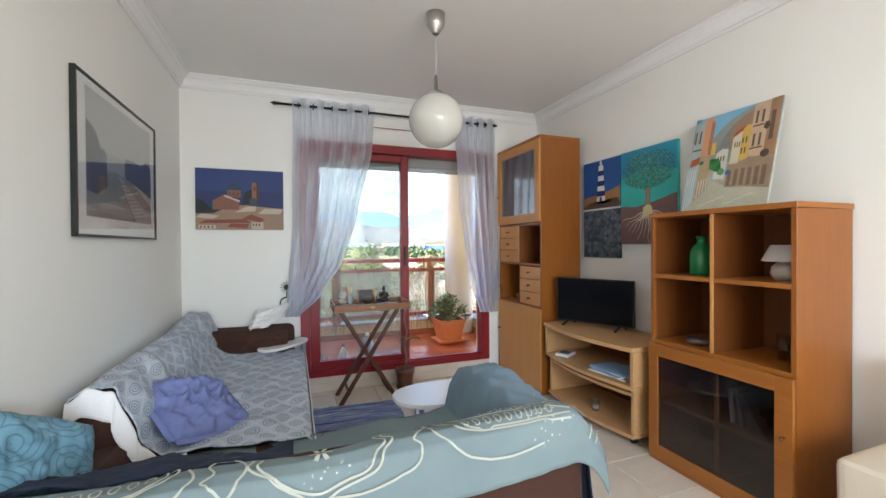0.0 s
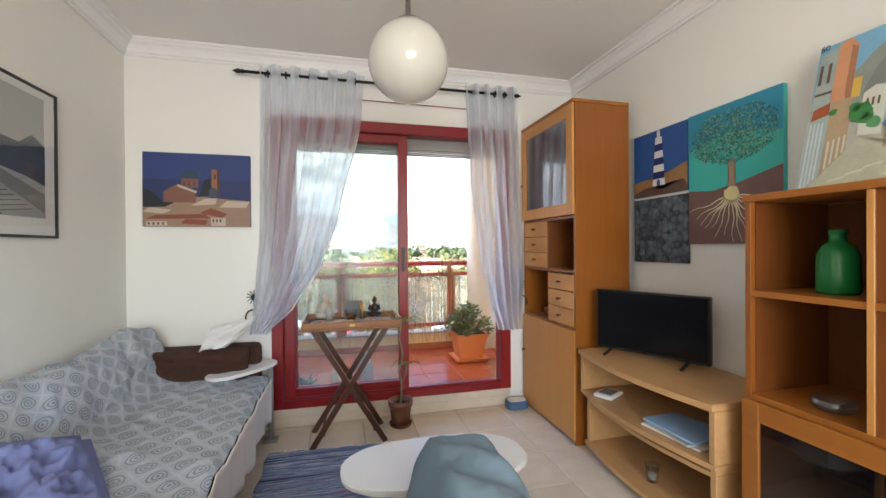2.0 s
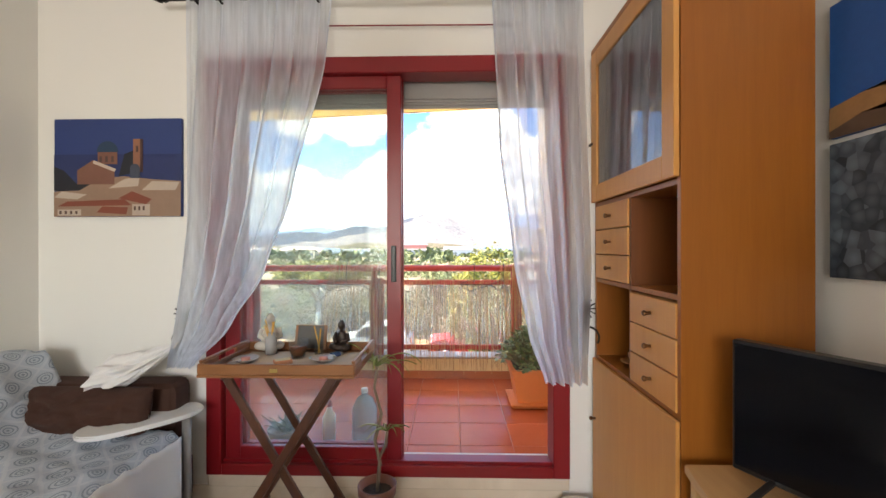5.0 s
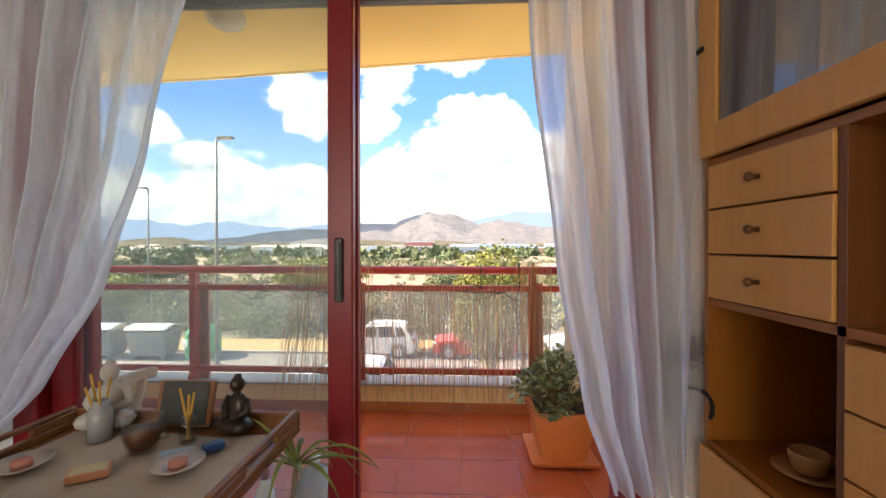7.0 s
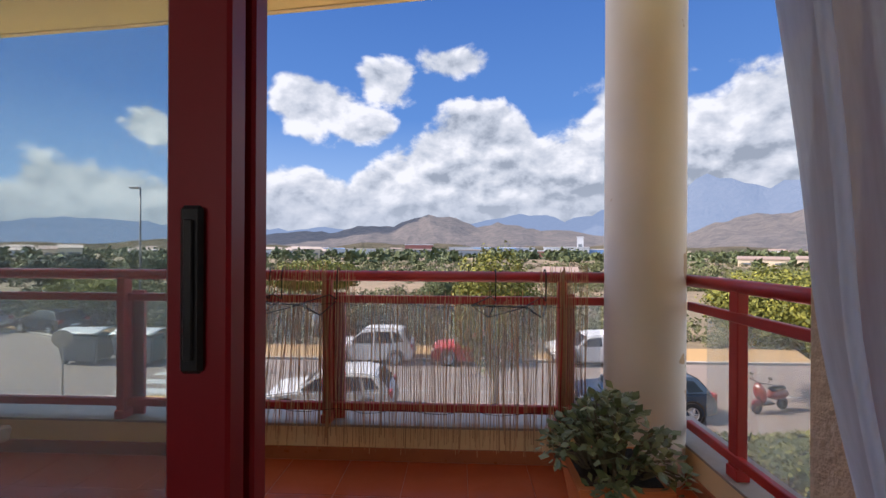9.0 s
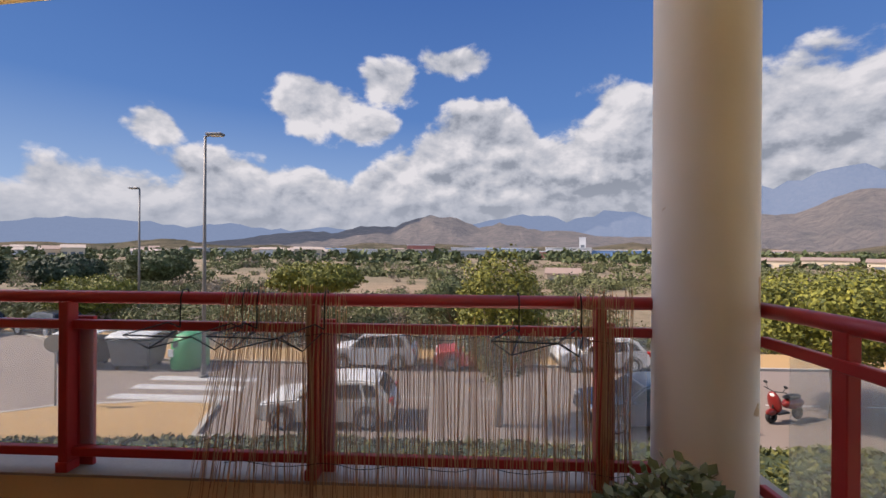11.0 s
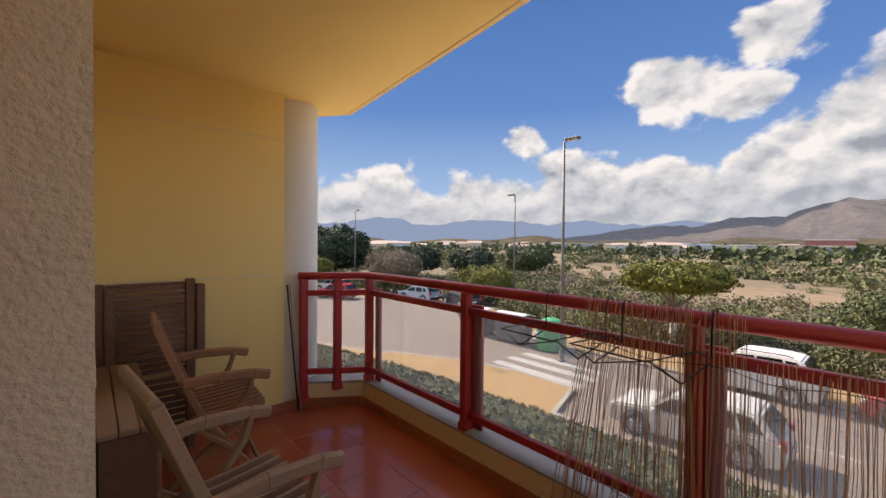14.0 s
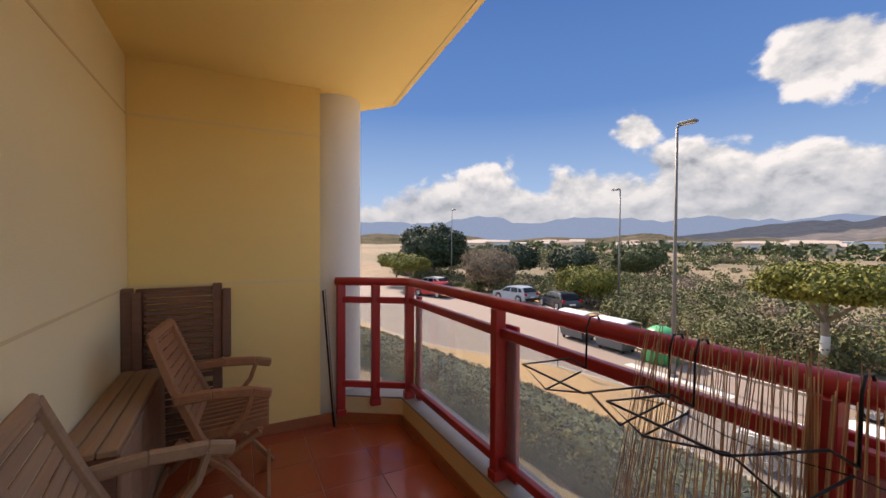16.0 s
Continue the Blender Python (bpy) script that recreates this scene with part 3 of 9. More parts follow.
def ridge_mat(name, stops, haze, k, air_glow=None):
    """Bare rock, scrub and pale terraces, with the bluish air of distance painted into colour and glow."""
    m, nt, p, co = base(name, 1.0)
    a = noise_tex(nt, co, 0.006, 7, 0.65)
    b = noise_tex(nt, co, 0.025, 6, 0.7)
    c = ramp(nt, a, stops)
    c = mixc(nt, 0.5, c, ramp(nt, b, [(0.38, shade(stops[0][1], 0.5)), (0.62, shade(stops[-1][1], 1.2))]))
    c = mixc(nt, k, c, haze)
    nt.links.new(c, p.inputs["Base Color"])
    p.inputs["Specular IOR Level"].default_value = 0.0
    # emission stands in for light scattered by the air before the slopes
    if air_glow:
        p.inputs["Emission Color"].default_value = (*air_glow, 1)
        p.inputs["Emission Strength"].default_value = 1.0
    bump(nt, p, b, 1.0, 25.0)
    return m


def ridge(name, yaw0, yaw1, dist, depth, height, seed, material, label, rough=0.28):
    """A mountain range over a sector of yaw (degrees left of +y), height(yaw) giving the skyline as tan of elevation."""
    n, k = 150, 14
    b = bmesh.new()
    rows = []
    for i in range(n + 1):
        yaw = yaw0 + (yaw1 - yaw0) * i / n
        h = height(yaw) * dist
        col_ = []
        for j in range(k + 1):
            t = j / k
            d = dist - depth * (1 - t)
            s = t ** 1.25
            u = Vector((yaw * 0.30, t * 3.0, seed))
            z = ZG - 6 + h * s * (1 + rough * noise.fractal(u, 0.9, 2.1, 6) * (1 - t) * 1.6) + h * 0.10 * noise.fractal(u * 2.7, 0.8, 2.0, 6)
            a = radians(yaw)
            col_.append(b.verts.new((-math.sin(a) * d, math.cos(a) * d, z)))
        col_.append(b.verts.new((-math.sin(a) * (dist + depth), math.cos(a) * (dist + depth), ZG - 10)))
        rows.append(col_)
    for p_, q_ in zip(rows, rows[1:]):
        for j in range(len(p_) - 1):
            b.faces.new((p_[j], p_[j + 1], q_[j + 1], q_[j]))
    bmesh.ops.recalc_face_normals(b, faces=b.faces[:])
    return structure(part(name, b, material, None, "", True), label, "mountains")


def bumps(yaw, items, floor_):
    return max([floor_] + [h * math.exp(-((yaw - c) / w) ** 2) for c, w, h in items])


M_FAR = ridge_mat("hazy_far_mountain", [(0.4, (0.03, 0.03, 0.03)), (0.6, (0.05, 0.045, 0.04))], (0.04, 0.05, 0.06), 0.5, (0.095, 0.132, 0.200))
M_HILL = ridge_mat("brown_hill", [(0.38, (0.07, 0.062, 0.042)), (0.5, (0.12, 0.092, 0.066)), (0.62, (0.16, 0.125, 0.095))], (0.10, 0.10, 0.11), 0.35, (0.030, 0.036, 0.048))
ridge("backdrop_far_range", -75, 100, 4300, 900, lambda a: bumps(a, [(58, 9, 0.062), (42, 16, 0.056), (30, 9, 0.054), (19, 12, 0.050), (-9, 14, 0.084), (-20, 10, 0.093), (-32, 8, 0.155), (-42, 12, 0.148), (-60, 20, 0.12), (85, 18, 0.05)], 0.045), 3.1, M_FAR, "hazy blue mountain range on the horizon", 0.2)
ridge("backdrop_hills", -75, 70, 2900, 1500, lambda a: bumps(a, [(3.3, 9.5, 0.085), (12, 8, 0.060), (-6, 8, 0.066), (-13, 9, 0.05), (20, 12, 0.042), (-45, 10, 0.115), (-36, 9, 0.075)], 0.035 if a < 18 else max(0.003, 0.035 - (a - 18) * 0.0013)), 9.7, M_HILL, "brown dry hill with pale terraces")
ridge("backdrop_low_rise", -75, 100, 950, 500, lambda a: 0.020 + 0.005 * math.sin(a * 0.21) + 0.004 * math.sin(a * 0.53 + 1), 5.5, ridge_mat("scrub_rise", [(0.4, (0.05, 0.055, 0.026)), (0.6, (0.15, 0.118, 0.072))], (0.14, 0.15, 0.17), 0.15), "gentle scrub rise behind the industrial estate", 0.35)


def sky_mat():
    """Blue sky on a far dome: a bank of cumulus whose top follows the bearing, and a few clouds standing free above it."""
    m = bpy.data.materials.new("sky_with_cumulus")
    m.use_nodes = True
    nt = m.node_tree
    nt.nodes.clear()
    out = nt.nodes.new("ShaderNodeOutputMaterial")
    co = nt.nodes.new("ShaderNodeTexCoord").outputs["Object"]
    d = node(nt, "ShaderNodeVectorMath", {0: co}, operation="NORMALIZE").outputs[0]
    sp = node(nt, "ShaderNodeSeparateXYZ", {0: d})

    def op(kind, a, b=0.0, c=0.0):
        return node(nt, "ShaderNodeMath", {0: a, 1: b, 2: c}, operation=kind).outputs[0]

    yaw = op("MULTIPLY", op("ARCTAN2", op("MULTIPLY", sp.outputs[0], -1.0), sp.outputs[1]), 57.2958)
    elev = op("MULTIPLY", op("ARCSINE", sp.outputs[2]), 57.2958)
    tops = [(-60, 20), (-45, 20), (-41, 21), (-37, 19.5), (-30, 20), (-24, 20), (-19.5, 21.5), (-14, 17), (-11, 15.5), (-6, 20), (1, 19), (9, 14.5), (15, 10.8), (22, 10.2), (27, 11), (31, 12.6), (36, 9.6), (43, 10.2), (50, 8.8), (55, 10.3), (64, 8), (70, 6), (74, 4), (90, 3)]
    top = op("MULTIPLY", ramp(nt, op("DIVIDE", op("ADD", yaw, 60.0), 150.0), [((a + 60) / 150, (h / 40, h / 40, h / 40)) for a, h in tops]), 40.0)
    uv = node(nt, "ShaderNodeMapping", {"Vector": d, "Scale": (1.0, 1.0, 1.45)}).outputs[0]
    puff = noise_tex(nt, uv, 9.0, 9.0, 0.54, None, 0.15)
    wide = noise_tex(nt, uv, 3.4, 2.0, 0.5)
    field = op("SUBTRACT", top, elev)
    for a, e, w, h, r in ((19.6, 18.6, 6.4, 4.2, 7.5), (14.0, 16.0, 5.6, 2.8, 6.0), (10.6, 21.8, 4.0, 2.9, 5.0), (0.0, 24.4, 4.6, 2.2, 5.0), (37.4, 13.8, 2.2, 1.5, 3.2)):
        u = op("DIVIDE", op("SUBTRACT", yaw, a), w)
        v = op("DIVIDE", op("SUBTRACT", elev, e), h)
        q = op("SQRT", op("ADD", op("MULTIPLY", u, u), op("MULTIPLY", v, v)))
        field = op("MAXIMUM", field, op("MULTIPLY", op("SUBTRACT", 1.0, q), r))
    rag = op("MULTIPLY", op("SUBTRACT", puff, 0.5), 13.0)
    roll = op("MULTIPLY", op("SUBTRACT", wide, 0.5), 3.0)
    field = op("ADD", field, op("ADD", rag, roll))
    cover = node(nt, "ShaderNodeMapRange", {0: field, 1: -0.4, 2: 1.5, 3: 0.0, 4: 1.0}, interpolation_type="SMOOTHSTEP").outputs[0]
    blue = ramp(nt, sp.outputs[2], [(0.0, (0.50, 0.66, 0.86)), (0.12, (0.30, 0.50, 0.80)), (0.30, (0.105, 0.265, 0.62)), (0.62, (0.045, 0.145, 0.45))])
    above = node(nt, "ShaderNodeMapping", {"Vector": uv, "Location": (-0.012, 0.0, 0.030)}).outputs[0]
    over = noise_tex(nt, above, 9.0, 6.0, 0.54, None, 0.15)
    lit = op("MULTIPLY_ADD", op("SUBTRACT", puff, over), 2.4, 0.56)
    deep = node(nt, "ShaderNodeMapRange", {0: field, 1: 1.0, 2: 9.0, 3: 0.10, 4: -0.16}).outputs[0]
    tone = ramp(nt, op("ADD", op("ADD", lit, deep), op("MULTIPLY", op("SUBTRACT", wide, 0.5), -0.5)), [(0.18, (0.30, 0.36, 0.43)), (0.40, (0.50, 0.57, 0.64)), (0.60, (0.64, 0.70, 0.75)), (0.80, (0.82, 0.87, 0.90))])
    haze = node(nt, "ShaderNodeMapRange", {0: elev, 1: 2.0, 2: 9.0, 3: 0.65, 4: 0.0}).outputs[0]
    tone = mixc(nt, haze, tone, (0.46, 0.54, 0.63))
    c = mixc(nt, cover, blue, tone)
    em = node(nt, "ShaderNodeEmission", {0: c, 1: 0.42})
    nt.links.new(em.outputs[0], out.inputs[0])
    return m


bm = bmesh.new()
R = 4700
rows = []
for i in range(33):
    a = radians(-54 + 140 * i / 32)
    rows.append([bm.verts.new((-math.sin(a) * math.cos(e) * R, math.cos(a) * math.cos(e) * R, math.sin(e) * R)) for e in [radians(-0.6 + 34.0 * j / 8) for j in range(9)]])
for p, q in zip(rows, rows[1:]):
    for j in range(8):
        bm.faces.new((p[j], q[j], q[j + 1], p[j + 1]))
structure(part("backdrop_sky", bm, sky_mat(), None, "", True), "blue sky with white cumulus clouds", "sky")

# ---- living room furniture ----
def inw(name, bm, material, root, parent=None, label="", smooth=False):
    """A part given in world places, under the thing root (or under parent, a part of it)."""
    bm.transform(root.matrix_basis.inverted())
    return part(name, bm, material, parent or root, label, smooth)


# beech darkened in its colour for the shade inside compartments and niches
M_INSHADE = wood("beech_veneer_inside_shaded", (0.13, 0.036, 0.005), (0.18, 0.052, 0.008), 0.5)

M_BRONZE = plain("dark_bronze", (0.16, 0.075, 0.03), 0.35, 0.6, var=0.1)


def knob(root, parent, x, y, z):
    inw("knob", lathe([(0.0, 0.0), (0.006, 0.0), (0.005, 0.012), (0.009, 0.018), (0.010, 0.024), (0.006, 0.028), (0.0, 0.029)], 12, None, Matrix.Translation((x, y, z)) @ pose(0, 0, 0, 0, -90, 0)), M_BRONZE, root, parent, "dark bronze knob", True)


# tall cabinet
c = thing("tall_cabinet", "tall orange beech cabinet with glass door, drawers and niches", "cabinet", 2.09, -0.4, 0)
X0, X1, Y0, Y1 = 1.905, 2.30, -0.775, -0.035
bm = box(X0, Y0, 0.0, X1, Y0 + 0.02, 2.175, 0.001)
box(X0, Y1 - 0.02, 0.0, X1, Y1, 2.175, 0.001, bm)
inw("side_panel", bm, M_BEECH, c)
inw("back_panel", box(X1 - 0.01, Y0 + 0.02, 0.0, X1 - 0.002, Y1 - 0.02, 2.17), M_INSHADE, c)
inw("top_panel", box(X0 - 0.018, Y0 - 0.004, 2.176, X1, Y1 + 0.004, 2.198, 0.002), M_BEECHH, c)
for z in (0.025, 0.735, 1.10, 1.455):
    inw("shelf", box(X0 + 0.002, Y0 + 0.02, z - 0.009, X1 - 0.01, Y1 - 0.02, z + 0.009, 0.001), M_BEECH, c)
inw("divider", box(X0 + 0.002, -0.428, 0.744, X1 - 0.01, -0.410, 1.446, 0.001), M_INSHADE, c)
inw("shelf", box(X0 + 0.03, Y0 + 0.02, 1.80, X1 - 0.01, Y1 - 0.02, 1.815), M_INSHADE, c)
for col_, zs in (((-0.410, Y1 - 0.02), (1.112, 1.225, 1.338)), ((Y0 + 0.02, -0.428), (0.747, 0.860, 0.973))):
    for z in zs:
        d = inw("drawer", box(X0 - 0.004, col_[0] + 0.002, z, X0 + 0.30, col_[1] - 0.002, z + 0.108, 0.002), M_BEECHL, c)
        knob(c, d, X0 - 0.004, (col_[0] + col_[1]) / 2, z + 0.054)
d = inw("door", box(X0 - 0.014, Y0 + 0.003, 0.03, X0 - 0.001, Y1 - 0.003, 0.728, 0.002), M_BEECHL, c)
knob(c, d, X0 - 0.014, Y1 - 0.04, 0.45)
d = inw("glass_door", box(X0 - 0.013, Y0 + 0.073, 1.543, X0 - 0.009, Y1 - 0.073, 2.097), glass("dark_door_glass", (0.30, 0.29, 0.30), gloss=0.30), c, None, "dark reflecting glass door in a beech frame")
d.visible_shadow = False
for ya, yb in ((Y0 + 0.003, Y0 + 0.075), (Y1 - 0.075, Y1 - 0.003)):
    inw("stile", box(X0 - 0.02, ya, 1.468, X0 - 0.002, yb, 2.172, 0.002), M_BEECHL, c, d)
for za, zb in ((1.468, 1.545), (2.095, 2.172)):
    inw("door_rail", box(X0 - 0.02, Y0 + 0.075, za, X0 - 0.002, Y1 - 0.075, zb, 0.002), M_BEECHL, c, d)
inw("hinge", box(X0 - 0.028, Y1 - 0.03, 1.74, X0 - 0.021, Y1 + 0.01, 1.75), M_IRON, c, d)

# cup and saucer in the niche
cup = thing("teacup", "small amber glass teacup on a saucer in a cabinet niche", "cup", 2.02, -0.22, 0.7445)
M_AMBER = plain("amber_ceramic", (0.45, 0.22, 0.09), 0.2, var=0.2, scale=30)
part("saucer", lathe([(0, 0.0), (0.03, 0.0), (0.065, 0.012), (0.066, 0.015), (0.03, 0.005), (0, 0.005)], 20), M_AMBER, cup, "", True)
part("cup", lathe([(0.018, 0.006), (0.03, 0.015), (0.036, 0.04), (0.037, 0.055), (0.034, 0.055), (0.028, 0.018), (0, 0.014)], 20), M_AMBER, cup, "", True)
part("handle", tube([(0.035, 0, 0.045), (0.052, 0, 0.042), (0.053, 0, 0.027), (0.034, 0, 0.022)], 0.004, 6), M_AMBER, cup, "", True)

# bookcase
c = thing("bookcase", "orange beech bookcase with open compartments above a glass door", "bookcase", 2.15, -2.22, 0)
X0, X1, Y0, Y1 = 1.955, 2.355, -2.60, -1.845
bm = box(X0, Y0, 0.0, X1, Y0 + 0.022, 1.425, 0.001)
box(X0, Y1 - 0.022, 0.0, X1, Y1, 1.425, 0.001, bm)
inw("side_panel", bm, M_BEECH, c)
inw("top_panel", box(X0 - 0.008, Y0 - 0.006, 1.426, X1, Y1 + 0.006, 1.452, 0.002), M_BEECHH, c)
inw("back_panel", box(X1 - 0.012, Y0 + 0.022, 0.0, X1 - 0.003, Y1 - 0.022, 1.424), M_INSHADE, c)
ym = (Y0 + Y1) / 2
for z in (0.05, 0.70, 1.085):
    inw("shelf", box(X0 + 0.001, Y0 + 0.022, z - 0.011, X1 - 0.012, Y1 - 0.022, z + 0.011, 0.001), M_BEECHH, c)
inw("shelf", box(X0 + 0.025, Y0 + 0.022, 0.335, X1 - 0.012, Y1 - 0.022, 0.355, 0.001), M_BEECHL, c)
inw("divider", box(X0 + 0.006, ym - 0.009, 0.711, X1 - 0.012, ym + 0.009, 1.425, 0.001), M_INSHADE, c)
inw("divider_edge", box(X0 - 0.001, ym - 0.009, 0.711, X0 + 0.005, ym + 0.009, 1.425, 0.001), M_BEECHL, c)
# thin dark panels added to deepen the shade in the open compartments
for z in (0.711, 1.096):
    inw("lining", box(X0 + 0.02, Y1 - 0.026, z + 0.001, X1 - 0.013, Y1 - 0.0225, z + (0.36 if z < 1 else 0.326)), M_INSHADE, c)
inw("mullion", box(X0 + 0.028, ym - 0.008, 0.061, X0 + 0.044, ym + 0.008, 0.689, 0.001), M_BEECHL, c)
d = inw("glass_door", box(X0 - 0.014, Y0 + 0.073, 0.098, X0 - 0.010, Y1 - 0.063, 0.622), M_CABGLASS, c, None, "smoked glass door in a beech frame")
d.visible_shadow = False
for ya, yb in ((Y0 + 0.002, Y0 + 0.075), (Y1 - 0.065, Y1 - 0.002)):
    inw("stile", box(X0 - 0.022, ya, 0.03, X0 - 0.003, yb, 0.69, 0.002), M_BEECHH, c, d)
for za, zb in ((0.03, 0.10), (0.62, 0.69)):
    inw("door_rail", box(X0 - 0.022, Y0 + 0.075, za, X0 - 0.003, Y1 - 0.065, zb, 0.002), M_BEECHH, c, d)
knob(c, d, X0 - 0.022, Y0 + 0.035, 0.43)
inw("plinth", box(X0 - 0.01, Y0 + 0.003, 0.0, X1 - 0.02, Y1 - 0.003, 0.027, 0.001), M_BEECHH, c)

# things on the bookcase
M_GREENGL = plain("green_bottle_glass", (0.02, 0.30, 0.085), 0.25, var=0.15, scale=20)
M_GREENGL.node_tree.nodes["Principled BSDF"].inputs["Transmission Weight"].default_value = 0.35
o = thing("bottle", "green frosted glass bottle standing in the bookcase", "bottle", 2.12, -2.04, 1.096)
part("body", lathe([(0, 0), (0.055, 0.0), (0.06, 0.012), (0.058, 0.13), (0.045, 0.165), (0.024, 0.18), (0.021, 0.205), (0.027, 0.207), (0.027, 0.22), (0.018, 0.22), (0.018, 0.18), (0, 0.18)], 24), M_GREENGL, o, "", True)
o = thing("table_lamp", "small white mushroom lamp with a pleated shade", "lamp", 2.17, -2.43, 1.096)
M_SHADE = plain("white_lamp_fabric", (0.72, 0.68, 0.66), 0.9, var=0.05, grain=150, bumpy=0.3)
part("lamp_base", lathe([(0, 0), (0.04, 0), (0.055, 0.03), (0.05, 0.065), (0.028, 0.085), (0.02, 0.095), (0, 0.095)], 20), plain("mottled_ceramic", (0.66, 0.60, 0.52), 0.35, var=0.25, scale=40), o, "", True)
part("shade", lathe([(0.092, 0.09), (0.055, 0.168), (0.053, 0.168), (0.088, 0.09)], 28), M_SHADE, o, "", True)
M_CLEAR = glass("clear_tumbler_glass", (0.86, 0.88, 0.88))
o = thing("ashtray", "round clear glass ashtray on a bookcase shelf", "ashtray", 2.07, -2.06, 0.711)
part("dish", lathe([(0, 0), (0.05, 0), (0.06, 0.01), (0.062, 0.035), (0.054, 0.036), (0.046, 0.012), (0, 0.01)], 24), glass("pressed_glass", (0.72, 0.70, 0.68), 0.05, 0.12, 0.12), o, "", True)
for k, (x, y, h, r) in enumerate(((2.16, -2.44, 0.12, 0.036), (2.10, -2.52, 0.09, 0.034), (2.2, -2.52, 0.115, 0.034))):
    o = thing("drinking_glass", "empty clear drinking glass on a bookcase shelf", "glass", x, y, 0.711, group="glasses in the bookcase")
    part("tumbler", lathe([(0, 0), (r * 0.85, 0), (r, h), (r - 0.003, h), (r * 0.82, 0.008), (0, 0.008)], 20), M_CLEAR, o, "", True)
M_BOOK = [plain("book_cover_%s" % n, c_, 0.5, var=0.1) for n, c_ in (("cream", (0.62, 0.58, 0.50)), ("blue", (0.10, 0.20, 0.34)), ("grey", (0.40, 0.42, 0.42)), ("tan", (0.42, 0.30, 0.18)))]
M_PAPER = plain("paper", (0.74, 0.72, 0.67), 0.9, var=0.05)
for k in range(4):
    o = thing("book", "paperback book leaning on the shelf behind the glass door", "book", 2.10, -2.27 - 0.045 * k, 0.3565, group="books in the bookcase", rx=(-4, -8, -16, -34)[k])
    part("cover", box(-0.06, -0.012, 0.0, 0.06, 0.012, 0.17, 0.002), M_BOOK[k], o)
    part("pages", box(-0.062, -0.009, 0.003, 0.058, 0.009, 0.173), M_PAPER, o)

# TV stand in two tiers with bowed fronts
def bow(x, y0, y1, depth, n=14):
    return [(x - depth * math.sin(math.pi * i / n), y0 + (y1 - y0) * i / n) for i in range(n + 1)]


c = thing("tv_stand", "pale maple TV stand with bowed shelves on castors", "tv stand", 2.12, -1.3, 0)
Y0, Y1, XB = -1.765, -0.83, 2.345
for z0, z1, xf, dp in ((0.055, 0.078, 1.915, 0.05), (0.315, 0.335, 1.935, 0.05), (0.365, 0.388, 1.90, 0.055), (0.605, 0.632, 1.885, 0.06)):
    inw("shelf", prism(bow(xf, Y0 if z0 > 0.36 else Y0 + 0.02, Y1 if z0 > 0.36 else Y1 - 0.02, dp) + [(XB, Y1 if z0 > 0.36 else Y1 - 0.02), (XB, Y0 if z0 > 0.36 else Y0 + 0.02)], z0, z1, None, 0.003), M_TVWOOD, c)
for ya in (Y0, Y1 - 0.03):
    inw("side_panel", box(1.90, ya, 0.389, XB, ya + 0.03, 0.604, 0.003), M_TVWOOD, c)
for ya in (Y0 + 0.022, Y1 - 0.052):
    inw("side_panel", box(1.93, ya, 0.079, XB, ya + 0.03, 0.364, 0.003), M_TVWOOD, c)
inw("back_panel", box(XB - 0.012, Y0 + 0.03, 0.079, XB - 0.004, Y1 - 0.03, 0.604), M_INSHADE, c)
for x in (1.98, 2.29):
    for y in (Y0 + 0.08, Y1 - 0.08):
        inw("castor", lathe([(0, -0.012), (0.027, -0.012), (0.027, 0.012), (0, 0.012)], 14, None, Matrix.Translation((x, y, 0.027)) @ pose(0, 0, 0, 0, 90, 0)), M_BLACK, c, None, "black castor", True)

# television
a, b_ = Vector((1.972, -0.90, 0)), Vector((2.237, -1.435, 0))
tv = thing("television", "black flat-screen television, switched off, on the TV stand", "television", *((a + b_) / 2)[:2], 0.632, rz=math.degrees(math.atan2(b_.y - a.y, b_.x - a.x)))
W2 = (b_ - a).length / 2
M_SCREEN = plain("tv_screen", (0.004, 0.004, 0.005), 0.14, var=0.05)
M_SCREEN.node_tree.nodes["Principled BSDF"].inputs["Specular IOR Level"].default_value = 0.22
part("housing", box(-W2, -0.002, 0.03, W2, 0.035, 0.375, 0.004), M_BLACK, tv)
part("screen", box(-W2 + 0.009, -0.0055, 0.045, W2 - 0.009, -0.0025, 0.366, 0.001), M_SCREEN, tv)
part("backbox", box(-W2 * 0.7, 0.036, 0.06, W2 * 0.7, 0.065, 0.25, 0.008), M_BLACK, tv)
for x in (-W2 * 0.68, W2 * 0.68):
    bm = bar((x, 0.01, 0.04), (x - 0.01, -0.085, 0.006), 0.016, 0.012, 0.003)
    bar((x, 0.02, 0.04), (x + 0.01, 0.10, 0.006), 0.016, 0.012, 0.003, bm=bm)
    part("foot", bm, M_BLACK, tv)

# things in the TV stand
o = thing("router", "white and black router lying on the TV stand shelf", "router", 1.98, -0.99, 0.389, rz=28)
part("casing", box(-0.075, -0.055, 0, 0.075, 0.055, 0.022, 0.006), M_WHITE, o)
part("top_plate", box(-0.05, -0.038, 0.0225, 0.05, 0.038, 0.026, 0.002), plain("grey_screen", (0.16, 0.17, 0.18), 0.25), o, "dark grey display")
part("underside", box(-0.07, -0.05, -0.0005, 0.07, 0.05, 0.002), M_BLACK, o)
M_BLUEF = plain("blue_folder", (0.30, 0.47, 0.66), 0.5, var=0.08)
